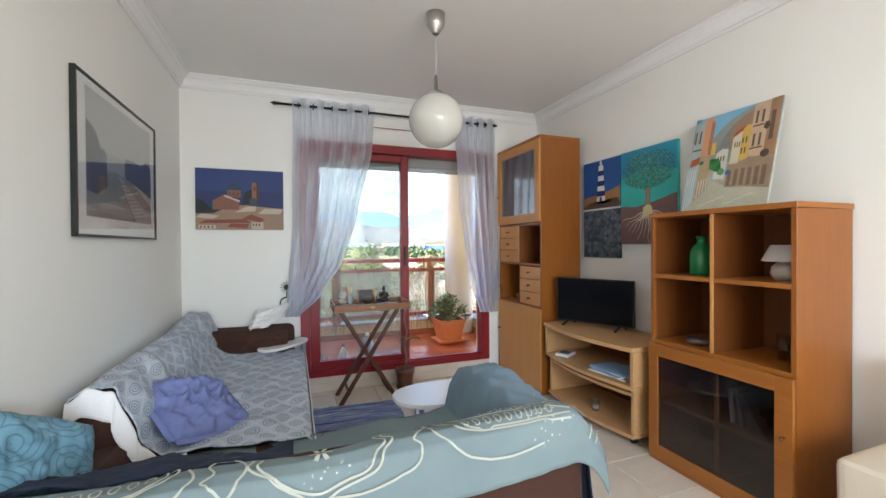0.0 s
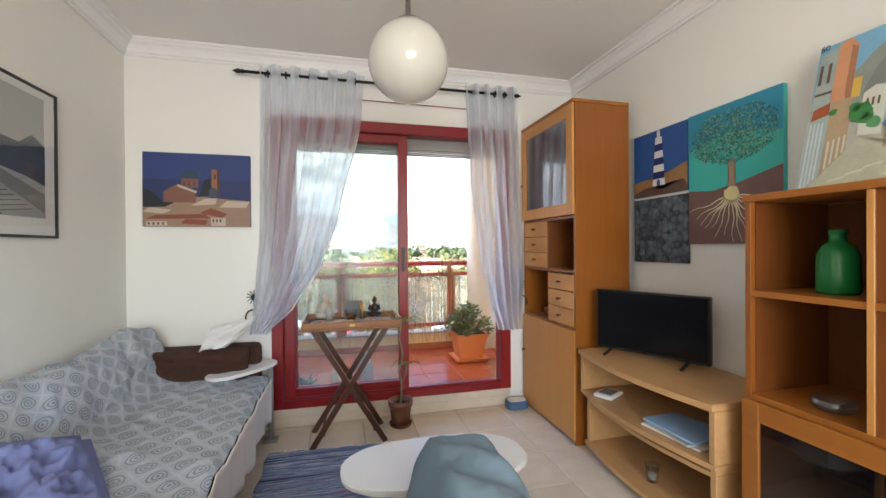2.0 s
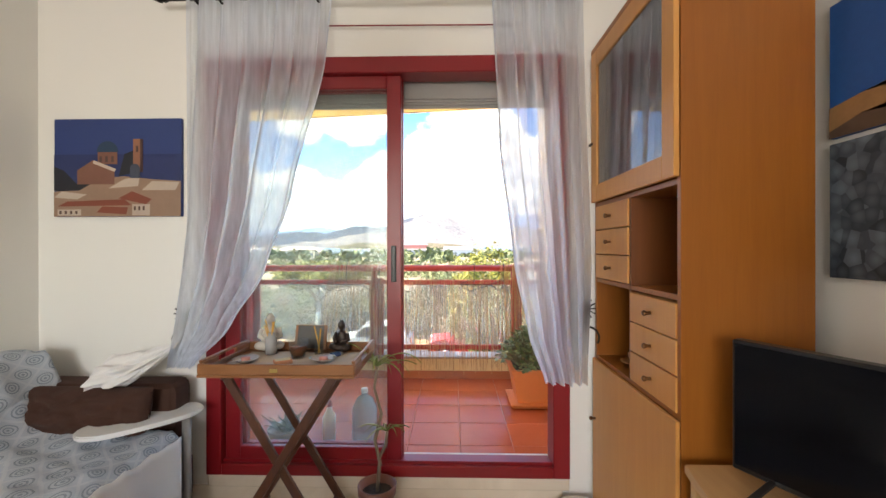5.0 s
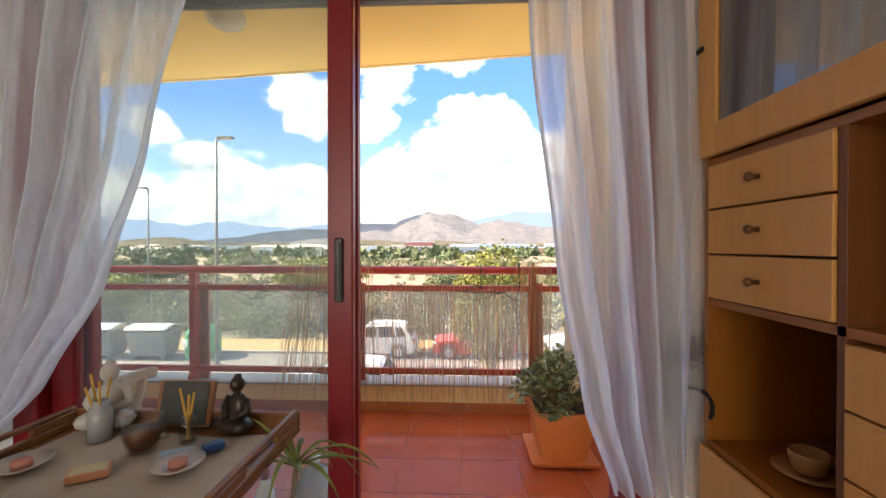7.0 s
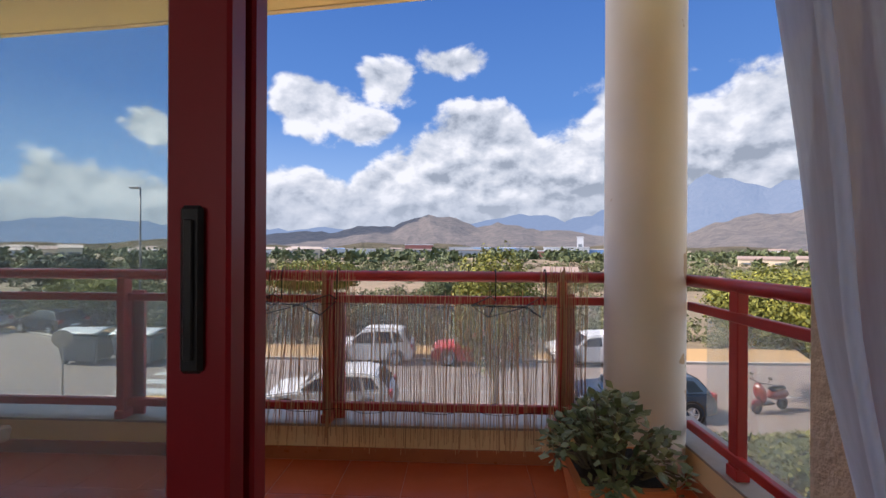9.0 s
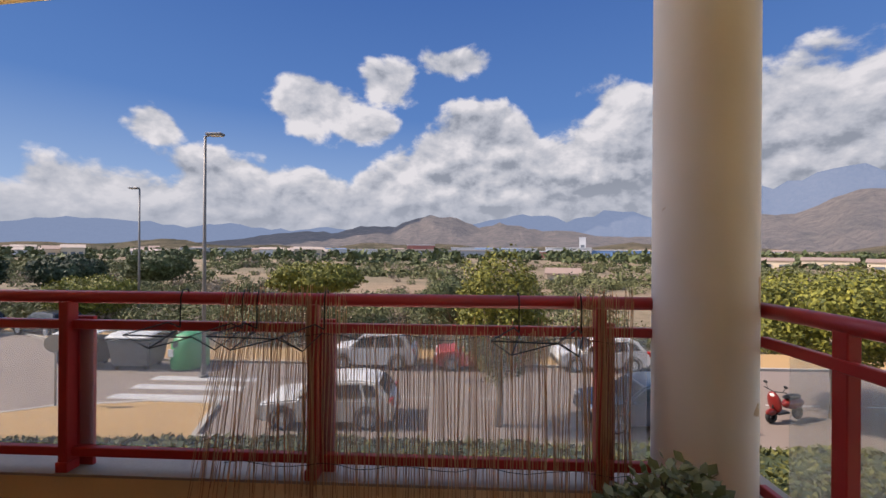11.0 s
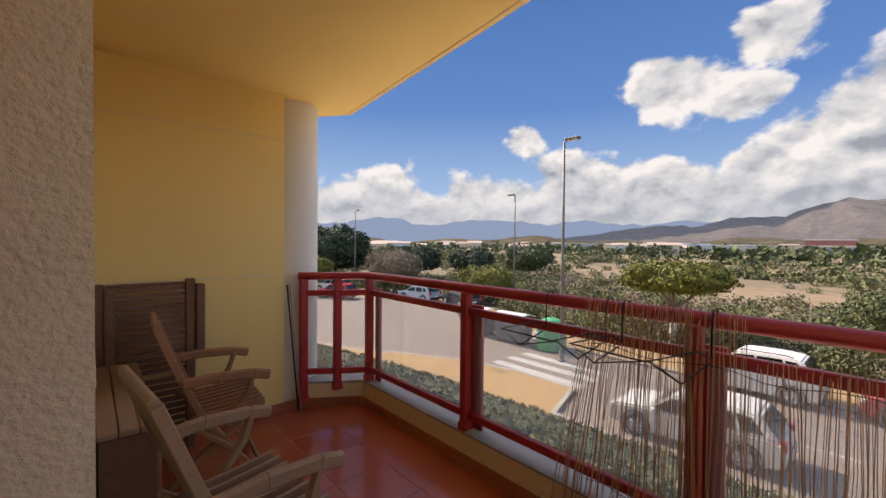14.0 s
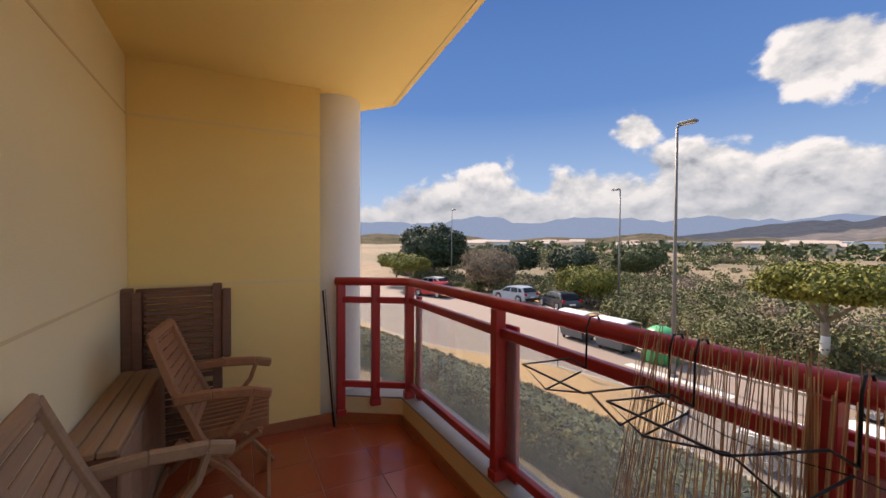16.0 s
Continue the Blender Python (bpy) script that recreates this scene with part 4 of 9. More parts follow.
for k, (m_, lab, w_, dz, rz) in enumerate(((M_PAPER, "stack of loose white papers", 0.30, 0.0, 8), (plain("grey_folder", (0.42, 0.42, 0.43), 0.6), "grey cardboard folder on the stand", 0.29, 0.011, -6), (M_BLUEF, "blue plastic folder stuffed with papers", 0.28, 0.024, 4))):
    o = thing("folder" if k else "paper_stack", lab, "folder" if k else "paper", 2.02, -1.50, 0.389 + dz, rz=rz + 90, ry=0)
    bm = sheet(8, 5, lambda u, v: Vector(((u - 0.5) * w_, (v - 0.5) * 0.22, 0.010 + 0.012 * (v < 0.2) * math.sin(u * 5) * 0.4)), 0.009)
    part("leaves", bm, m_, o)
o = thing("socket_strip", "small white socket strip lying on the shelf", "socket strip", 1.955, -0.90, 0.336, rz=80)
part("strip", box(-0.05, -0.02, 0, 0.05, 0.02, 0.028, 0.006), M_WHITE, o)
for i in range(2):
    part("socket", lathe([(0, 0.0285), (0.013, 0.0285), (0.014, 0.030), (0.011, 0.0305), (0, 0.0302)], 12, None, Matrix.Translation((-0.025 + 0.05 * i, 0, 0))), M_GREYPLAS, o)
o = thing("tealight_glass", "small clear glass on the lower TV stand shelf", "glass", 1.985, -1.33, 0.0785)
part("tumbler", lathe([(0, 0), (0.027, 0), (0.034, 0.085), (0.031, 0.085), (0.025, 0.012), (0, 0.012)], 18), M_CLEAR, o, "", True)
part("candle", lathe([(0, 0.013), (0.022, 0.013), (0.023, 0.035), (0, 0.035)], 14), M_PAPER, o, "", True)

# curtain rod, rings and sheer curtains
rod = thing("curtain_rod", "black iron curtain rod with spear finials", "curtain rod", 0.8, -0.09, 2.45)
inw("rod", tube([(-0.15, -0.09, 2.45), (1.79, -0.09, 2.45)], 0.010, 10), M_IRON, rod, None, "", True)
for x, s in ((-0.15, -1), (1.79, 1)):
    bm = lathe([(0.0, 0.075), (0.006, 0.06), (0.013, 0.045), (0.017, 0.03), (0.009, 0.02), (0.016, 0.013), (0.013, 0.0), (0, 0.0)], 12, None, Matrix.Translation((x, -0.09, 2.45)) @ pose(0, 0, 0, 0, 90 * s, 0))
    inw("finial", bm, M_IRON, rod, None, "", True)
for x in (-0.02, 1.755):
    inw("bracket", bar((x, -0.09, 2.45), (x, 0.0, 2.45), 0.012), M_IRON, rod)
wire = thing("curtain_wire", "thin red curtain wire under the rod", "wire", 0.9, -0.03, 2.34)
inw("cord", tube([(0.35, -0.03, 2.345), (1.6, -0.03, 2.335)], 0.0035, 6), M_RED, wire)


def sheer_mat():
    m = bpy.data.materials.new("sheer_white_voile")
    m.use_nodes = True
    nt = m.node_tree
    nt.nodes.clear()
    out = nt.nodes.new("ShaderNodeOutputMaterial")
    co = nt.nodes.new("ShaderNodeTexCoord").outputs["Object"]
    thread = noise_tex(nt, co, 40, 4, 0.6, (1, 1, 0.05))
    tr = node(nt, "ShaderNodeBsdfTransparent", {0: (0.98, 0.98, 1, 1)})
    df = node(nt, "ShaderNodeBsdfDiffuse", {0: (0.86, 0.90, 0.99, 1)})
    tl = node(nt, "ShaderNodeBsdfTranslucent", {0: (0.90, 0.94, 1.0, 1)})
    cloth = node(nt, "ShaderNodeMixShader", {0: 0.92, 1: df.outputs[0], 2: tl.outputs[0]})
    k = node(nt, "ShaderNodeMapRange", {0: thread, 1: 0.3, 2: 0.7, 3: 0.60, 4: 0.86})
    mx = node(nt, "ShaderNodeMixShader", {0: k.outputs[0], 1: tr.outputs[0], 2: cloth.outputs[0]})
    nt.links.new(mx.outputs[0], out.inputs[0])
    return m


M_SHEER = sheer_mat()


def curtain(name, label, edge_l, edge_r, folds, z0, z1, seed):
    """A hanging sheer: edges as functions of height t (0 foot, 1 head)."""
    o_ = thing(name, label, "curtain", edge_l(1), -0.09, z0, group="sheer curtains")
    def f(u, v):
        a_, b__ = edge_l(v), edge_r(v)
        amp = 0.036 * (0.45 + 0.55 * min(1, (b__ - a_) / 0.3))
        w_ = folds * 2 * math.pi * u
        y = -0.092 + amp * math.sin(w_ + 0.5 * math.sin(v * 3 + seed)) + 0.012 * math.sin(2.3 * w_ + seed + v * 2)
        x = a_ + (b__ - a_) * (u + 0.018 * math.sin(w_ * 2 + seed))
        return Vector((x, y - 0.02 * (1 - v), z0 + (z1 - z0) * v))
    inw("cloth", sheet(110, 46, f), M_SHEER, o_, None, "", True)
    hem = tube([f(1 if seed < 2 else 0, i / 46) for i in range(47)], 0.005, 6)
    inw("hem", hem, M_SHEER, o_, None, "", True)
    return o_


def lerp(pts):
    def g_(t):
        for (a_, x0), (b__, x1) in zip(pts, pts[1:]):
            if t <= b__:
                k = (t - a_) / (b__ - a_)
                return x0 + (x1 - x0) * (k * k * (3 - 2 * k) * 0.4 + k * 0.6)
        return pts[-1][1]
    return g_


cl = curtain("curtain", "sheer white curtain drawn aside into a tieback", lerp([(0, -0.13), (0.15, -0.10), (0.4, -0.07), (1, -0.06)]), lerp([(0, -0.02), (0.1, 0.16), (0.25, 0.33), (0.45, 0.45), (0.8, 0.60), (1, 0.63)]), 5.5, 0.69, 2.505, 1.0)
cr = curtain("curtain", "sheer white curtain bunched beside the tall cabinet", lerp([(0, 1.655), (0.12, 1.575), (0.3, 1.505), (0.6, 1.435), (1, 1.40)]), lerp([(0, 1.835), (0.3, 1.86), (1, 1.83)]), 4.5, 0.62, 2.505, 2.6)
for crt, xs_ in ((cl, (0.0, 0.115, 0.27, 0.42, 0.58)), (cr, (1.47, 1.56, 1.64, 1.72))):
    for x in xs_:
        ring = [(x, -0.09 + 0.021 * math.cos(a_ * math.pi / 8), 2.448 + 0.021 * math.sin(a_ * math.pi / 8)) for a_ in range(16)]
        inw("eyelet", tube(ring, 0.005, 6, None, 1.0, True), M_IRON, crt, None, "dark metal eyelet", True)
# gathered tail of the left curtain, laid over the sofa arm
tail = thing("curtain_tail", "bunched white curtain end lying over the sofa arm", "curtain", -0.25, -0.2, 0.66)
def tail_f(u, v):
    c_ = Vector((-0.085 - 0.27 * u, -0.105 - 0.13 * u, 0.80 - 0.10 * u - 0.04 * math.sin(u * math.pi)))
    r_ = 0.016 + 0.062 * math.sin(min(1, u * 1.15) * math.pi * 0.62)
    a_ = v * 2 * math.pi
    r_ *= 1 + 0.22 * math.sin(7 * a_ + 5 * u) + 0.12 * math.sin(13 * a_ - 9 * u + 1) + 0.25 * u * noise.noise(Vector((math.cos(a_) * 2, math.sin(a_) * 2, u * 7)))
    return c_ + Vector((0.35 * r_ * math.sin(a_), r_ * math.cos(a_), 0.75 * r_ * math.sin(a_) + 0.35 * r_ * math.cos(a_)))
M_COTTON = plain("white_cotton", (0.78, 0.76, 0.74), 0.95, var=0.05, grain=140, bumpy=0.25)
inw("cloth", sheet(40, 110, tail_f), M_COTTON, tail, None, "", True)

# iron sun tiebacks
for x, y, z, n_ in ((-0.11, -0.03, 0.93, 0), (1.862, -0.022, 0.96, 1)):
    o = thing("tieback", "black iron sun-shaped curtain tieback with a ring", "tieback", x, 0, z, group="curtain tiebacks")
    bm = lathe([(0, -0.006), (0.022, -0.006), (0.022, 0.006), (0, 0.006)], 16, None, pose(0, -0.03, 0, 90, 0, 0))
    part("disc", bm, M_IRON, o)
    bm = bmesh.new()
    for i in range(12):
        a_ = i * math.pi / 6
        bar((0.018 * math.cos(a_), -0.03, 0.018 * math.sin(a_)), (0.05 * math.cos(a_), -0.03, 0.05 * math.sin(a_)), 0.009, 0.005, bm=bm)
    part("rays", bm, M_IRON, o)
    part("stem", bar((0, -0.03, -0.02), (0, -0.03, -0.085), 0.008), M_IRON, o)
    part("pin", bar((0, -0.001, 0), (0, -0.03, 0), 0.01), M_IRON, o)
    ring = [(0.052 * math.cos(a_ * math.pi / 12), -0.04 - 0.02 * abs(math.cos(a_ * math.pi / 24)), -0.135 + 0.052 * math.sin(a_ * math.pi / 12)) for a_ in range(-2, 15)]
    part("ring", tube(ring, 0.005, 8), M_IRON, o, "", True)

# pendant globe
o = thing("pendant_lamp", "white opal glass globe pendant with a steel ceiling cup", "lamp", 0.735, -1.46, 2.0)
M_OPAL = plain("opal_glass", (0.60, 0.585, 0.53), 0.08, var=0.02)
M_OPAL.node_tree.nodes["Principled BSDF"].inputs["Subsurface Weight"].default_value = 0.3
M_OPAL.node_tree.nodes["Principled BSDF"].inputs["Subsurface Radius"].default_value = (0.05, 0.05, 0.04)
n_ = 28
part("globe", lathe([(0.158 * math.sin(math.pi * i / n_), -0.158 * math.cos(math.pi * i / n_)) for i in range(n_ + 1)], 40), M_OPAL, o, "", True)
part("cap", lathe([(0.05, 0.148), (0.045, 0.165), (0.012, 0.172), (0.010, 0.26), (0.0, 0.262)], 20), M_STEEL, o, "brushed steel cap and stem", True)
part("cord", tube([(0, 0, 0.26), (0.004, 0.002, 0.40), (0, 0, 0.54)], 0.004, 8), plain("clear_cable", (0.5, 0.5, 0.48), 0.4), o, "", True)
part("ceiling_cup", lathe([(0.018, 0.50), (0.03, 0.515), (0.052, 0.55), (0.055, 0.617), (0, 0.617)], 24), M_STEEL, o, "brushed steel ceiling cup", True)

# ---- sofas, cushions, small furniture ----
def medallion_mat():
    """Grey-blue throw woven with rings in a diamond lattice."""
    m, nt, p, co = base("medallion_throw", 0.95)
    sp = node(nt, "ShaderNodeSeparateXYZ", {0: co})
    v_ = node(nt, "ShaderNodeMath", {0: sp.outputs[0], 1: sp.outputs[2]}, operation="SUBTRACT").outputs[0]
    wob = noise_tex(nt, co, 4, 3)
    def cell(off):
        q = []
        for s in (sp.outputs[1], v_):
            s = node(nt, "ShaderNodeMath", {0: s, 1: node(nt, "ShaderNodeMath", {0: wob, 1: 0.03}, operation="MULTIPLY").outputs[0]}, operation="ADD").outputs[0]
            s = node(nt, "ShaderNodeMath", {0: s, 1: 7.5, 2: off}, operation="MULTIPLY_ADD").outputs[0]
            s = node(nt, "ShaderNodeMath", {0: s}, operation="FRACT").outputs[0]
            q.append(node(nt, "ShaderNodeMath", {0: s, 1: 0.5}, operation="SUBTRACT").outputs[0])
        d2 = node(nt, "ShaderNodeMath", {0: node(nt, "ShaderNodeMath", {0: q[0], 1: q[0]}, operation="MULTIPLY").outputs[0], 1: node(nt, "ShaderNodeMath", {0: q[1], 1: q[1]}, operation="MULTIPLY").outputs[0]}, operation="ADD").outputs[0]
        ab = [node(nt, "ShaderNodeMath", {0: s}, operation="ABSOLUTE").outputs[0] for s in q]
        l1 = node(nt, "ShaderNodeMath", {0: ab[0], 1: ab[1]}, operation="ADD").outputs[0]
        return node(nt, "ShaderNodeMath", {0: d2}, operation="SQRT").outputs[0], l1
    (da, l1), (db, l2) = cell(0.0), cell(0.5)
    d = node(nt, "ShaderNodeMath", {0: da, 1: db}, operation="MINIMUM").outputs[0]
    ringv = node(nt, "ShaderNodeMath", {0: node(nt, "ShaderNodeMath", {0: d, 1: 62.0}, operation="MULTIPLY").outputs[0]}, operation="SINE").outputs[0]
    inside = node(nt, "ShaderNodeMath", {0: d, 1: 0.26}, operation="LESS_THAN").outputs[0]
    pat = node(nt, "ShaderNodeMath", {0: node(nt, "ShaderNodeMath", {0: ringv, 1: 0.25}, operation="GREATER_THAN").outputs[0], 1: inside}, operation="MULTIPLY").outputs[0]
    edge = node(nt, "ShaderNodeMath", {0: node(nt, "ShaderNodeMath", {0: l1, 1: 0.5}, operation="SUBTRACT").outputs[0]}, operation="ABSOLUTE").outputs[0]
    latt = node(nt, "ShaderNodeMath", {0: edge, 1: 0.055}, operation="LESS_THAN").outputs[0]
    big = noise_tex(nt, co, 3, 4)
    g0 = ramp(nt, big, [(0.3, (0.37, 0.415, 0.48)), (0.7, (0.47, 0.515, 0.575))])
    c_ = mixc(nt, node(nt, "ShaderNodeMath", {0: latt, 1: 0.22}, operation="MULTIPLY").outputs[0], g0, (0.74, 0.74, 0.72))
    c_ = mixc(nt, node(nt, "ShaderNodeMath", {0: pat, 1: 0.72}, operation="MULTIPLY").outputs[0], c_, (0.17, 0.20, 0.24))
    nt.links.new(c_, p.inputs["Base Color"])
    bump(nt, p, noise_tex(nt, co, 220, 2), 0.35, 0.002)
    return m


def line_throw_mat(name, dark, light):
    """Muted blue-green woven throw with zones of small pale dots."""
    m, nt, p, co = base(name, 0.95)
    vor = node(nt, "ShaderNodeTexVoronoi", {"Vector": co, "Scale": 60.0})
    dots = ramp(nt, vor.outputs["Distance"], [(0.20, (1, 1, 1)), (0.26, (0, 0, 0))])
    zone = ramp(nt, noise_tex(nt, co, 2.1, 1), [(0.66, (0, 0, 0)), (0.70, (1, 1, 1))])
    k = mixc(nt, 1.0, dots, zone, "MULTIPLY")
    big = noise_tex(nt, co, 2.2, 4)
    g0 = ramp(nt, big, [(0.3, dark), (0.7, light)])
    c_ = mixc(nt, k, g0, (0.56, 0.60, 0.56))
    nt.links.new(c_, p.inputs["Base Color"])
    bump(nt, p, noise_tex(nt, co, 240, 2), 0.35, 0.002)
    return m


M_MEDAL, M_LEAFTH = medallion_mat(), line_throw_mat("leaf_line_throw", (0.155, 0.205, 0.215), (0.20, 0.255, 0.262))
M_DOTTED = line_throw_mat("dotted_blue_throw", (0.14, 0.205, 0.255), (0.20, 0.275, 0.33))
M_LAV = plain("lavender_cotton", (0.17, 0.20, 0.40), 0.95, var=0.10, scale=5, grain=170, bumpy=0.25)
M_NAVY = plain("navy_cloth", (0.012, 0.020, 0.045), 0.95, var=0.2, grain=170, bumpy=0.2)


def swirl_mat():
    """Teal cloth embroidered with rings of darker thread."""
    m, nt, p, co = base("teal_swirl_weave", 0.9)
    vor = node(nt, "ShaderNodeTexVoronoi", {"Vector": co, "Scale": 9.0}).outputs["Distance"]
    wave = node(nt, "ShaderNodeMath", {0: node(nt, "ShaderNodeMath", {0: vor, 1: 42.0}, operation="MULTIPLY").outputs[0]}, operation="SINE").outputs[0]
    line = ramp(nt, wave, [(0.55, (0, 0, 0)), (0.8, (1, 1, 1))])
    ground_c = ramp(nt, noise_tex(nt, co, 6, 4), [(0.3, (0.10, 0.21, 0.28)), (0.7, (0.16, 0.30, 0.37))])
    nt.links.new(mixc(nt, node(nt, "ShaderNodeMath", {0: line, 1: 0.6}, operation="MULTIPLY").outputs[0], ground_c, (0.055, 0.12, 0.17)), p.inputs["Base Color"])
    bump(nt, p, noise_tex(nt, co, 180, 3), 0.4, 0.002)
    return m


M_TEAL = swirl_mat()


def soft(x0, y0, z0, x1, y1, z1, r=0.05, wob=0.008, seed=0.0):
    b = box(x0, y0, z0, x1, y1, z1, r, None, 3)
    bmesh.ops.subdivide_edges(b, edges=[e for e in b.edges if e.calc_length() > 0.15], cuts=4, use_grid_fill=True)
    for v in b.verts:
        v.co += Vector((noise.noise(v.co * 3.1 + Vector((seed, 0, 0))), noise.noise(v.co * 3.3 + Vector((0, seed, 9))), noise.noise(v.co * 2.9 + Vector((5, 0, seed))))) * wob
    return b


def wr(p, s, a, o_=0.0):
    return noise.fractal(Vector((p[0] * s + o_, p[1] * s, p[2] * s)), 0.8, 2.0, 4) * a


# sofa along the left wall
s1 = thing("sofa", "brown velour sofa under a medallion throw, against the wall", "sofa", -0.45, -1.0, 0)
inw("base", soft(-0.86, -1.92, 0.06, -0.03, -0.07, 0.27, 0.03), M_BROWN, s1)
inw("seat_cushion", soft(-0.66, -1.90, 0.265, -0.01, -0.20, 0.42, 0.05), M_BROWN, s1)
inw("backrest", soft(-0.865, -1.93, 0.26, -0.675, -0.09, 0.675, 0.08, 0.008), M_BROWN, s1)
inw("armrest", soft(-0.80, -0.20, 0.26, -0.05, -0.05, 0.635, 0.05, 0.008, 3), M_BROWN, s1, None, "brown velour armrest left uncovered")
for x in (-0.8, -0.1):
    for y in (-1.85, -0.14):
        inw("foot", lathe([(0, 0), (0.022, 0), (0.028, 0.065), (0, 0.065)], 10, None, Matrix.Translation((x, y, 0))), M_BLACK, s1)
prof = [(-0.845, 0.60), (-0.83, 0.70), (-0.765, 0.745), (-0.69, 0.725), (-0.63, 0.64), (-0.585, 0.50), (-0.52, 0.445), (-0.35, 0.440), (-0.15, 0.438), (-0.01, 0.432), (0.02, 0.405)]
def prof_at(pr, v):
    k = v * (len(pr) - 1)
    i = min(int(k), len(pr) - 2)
    t = k - i
    return [pr[i][j] + (pr[i + 1][j] - pr[i][j]) * t for j in range(len(pr[0]))]
def throw1(u, v):
    x, z = prof_at(prof, v)
    y = -1.86 + 1.60 * u + (0.10 if v < 0.45 else 0.0) * u
    hump = 0.045 * math.exp(-((u - 0.92) / 0.10) ** 2) * math.exp(-((v - 0.25) / 0.2) ** 2) - 0.03 * math.exp(-((u - 0.62) / 0.07) ** 2) * (v < 0.5)
    k = wr((x, y * 1.0, z), 4.5, 0.022) + 0.012 * (0.5 - abs(noise.noise(Vector((x * 5 + 3, y * 9 + x * 4, z * 5))) * 2.2)) + 0.008 * math.sin(u * 34 + v * 9 + 2 * math.sin(u * 7)) * (0.35 + 0.65 * math.exp(-((v - 0.45) / 0.25) ** 2))
    return Vector((x + (0.6 * k if v < 0.5 else 0), y, z + 0.02 + max(-0.006, k) + hump))
t1 = thing("throw", "grey-blue medallion-patterned throw spread over the sofa", "throw", -0.45, -1.0, 0.43)
inw("cloth", sheet(110, 70, throw1, 0.005), M_MEDAL, t1, None, "", True)
def hem1(u, v):
    a_ = throw1(u, 1.0)
    return Vector((a_.x + 0.012 + 0.012 * math.sin(u * 40) * v - 0.01 * v, a_.y, a_.z - (0.26 + 0.02 * math.sin(u * 13)) * v + 0.006))
inw("border", sheet(110, 8, hem1, 0.004), M_COTTON, t1, None, "plain white border of the throw", True)
def hem2(u, v):
    a_ = throw1(0.0, min(1, 0.02 + u * 0.62))
    return Vector((a_.x + 0.01 * math.sin(u * 20) * v, a_.y - 0.02 - 0.03 * v, a_.z - 0.004 - 0.075 * v * (1 + 0.9 * u) + 0.008 * math.sin(u * 26)))
inw("border", sheet(50, 8, hem2, 0.004), M_COTTON, t1, None, "plain white border of the throw", True)


def cushion(name, label, mat_, x, y, z, w, h, d, rx, ry, rz, flange=0.0, seed=0.0):
    o_ = thing(name, label, "cushion", x, y, z, rz, "", rx, ry)
    b = bmesh.new()
    n_ = 44
    for side in (1, -1):
        g_ = []
        for i in range(n_ + 1):
            row = []
            for j in range(n_ + 1):
                a_, c_ = 2 * i / n_ - 1, 2 * j / n_ - 1
                e = max(0.0, (1 - abs(a_) ** 2.6)) ** 0.5 * max(0.0, (1 - abs(c_) ** 2.6)) ** 0.5
                pinch = 1 - 0.06 * (1 - abs(a_) ** 2) * abs(c_) ** 3
                pz = side * (d / 2 * e + 0.003) + (0.045 if flange else 0.026) * e * noise.fractal(Vector((a_ * 2.2 + seed, c_ * 2.2, side)), 0.8, 2, 4) + (0.03 if flange else 0.0) * side * e * (0.4 - abs(noise.noise(Vector((a_ * 1.6 + c_ * 1.2 + seed, c_ * 2.6 - a_, 4.0)))) * 2.4)
                row.append(b.verts.new((a_ * w / 2 * pinch, c_ * h / 2 * (1 - 0.06 * (1 - abs(c_) ** 2) * abs(a_) ** 3), pz)))
            g_.append(row)
        for i in range(n_):
            for j in range(n_):
                f_ = (g_[i][j], g_[i + 1][j], g_[i + 1][j + 1], g_[i][j + 1])
                b.faces.new(f_ if side > 0 else f_[::-1])
    bmesh.ops.remove_doubles(b, verts=b.verts[:], dist=0.006)
    if flange:
        for sx, sy, ex, ey in ((-1, -1, 1, -1), (1, -1, 1, 1), (1, 1, -1, 1), (-1, 1, -1, -1)):
            bar((sx * w / 2, sy * h / 2, 0), (ex * w / 2, ey * h / 2, 0), flange, 0.006, bm=b)
    part("cover", b, mat_, o_, "", True)
    return o_


cushion("cushion", "soft lavender cotton cushion lying on the sofa", M_LAV, -0.47, -1.585, 0.545, 0.37, 0.37, 0.13, 26, 14, 44, 0.055, 2.0)
cushion("cushion", "brown velour cushion leaning on the sofa arm", M_BROWN, -0.39, -0.275, 0.535, 0.58, 0.22, 0.15, 74, 0, 0)
cushion("cushion", "teal woven cushion with swirls at the sofa corner", M_TEAL, -0.76, -2.24, 0.635, 0.34, 0.34, 0.13, 58, 30, 52)

# sofa with its back to the camera
s2 = thing("sofa", "brown sofa covered by a blue-green leaf-line throw", "sofa", 0.05, -2.15, 0)
inw("base", soft(-0.84, -2.50, 0.06, 0.88, -1.78, 0.28, 0.03), M_BROWN, s2)
inw("seat_cushion", soft(-0.64, -2.34, 0.275, 0.72, -1.76, 0.43, 0.05), M_BROWN, s2)
inw("backrest", soft(-0.85, -2.53, 0.20, 0.93, -2.37, 0.650, 0.07, 0.006), M_BROWN, s2)
inw("armrest", soft(0.68, -2.42, 0.26, 0.91, -1.80, 0.59, 0.07, 0.01), M_BROWN, s2)
inw("armrest", soft(-0.86, -2.45, 0.26, -0.63, -1.80, 0.56, 0.07, 0.01), M_BROWN, s2)
for x in (-0.78, 0.86):
    for y in (-2.48, -1.86):
        inw("foot", lathe([(0, 0), (0.022, 0), (0.028, 0.065), (0, 0.065)], 10, None, Matrix.Translation((x, y, 0))), M_BLACK, s2)
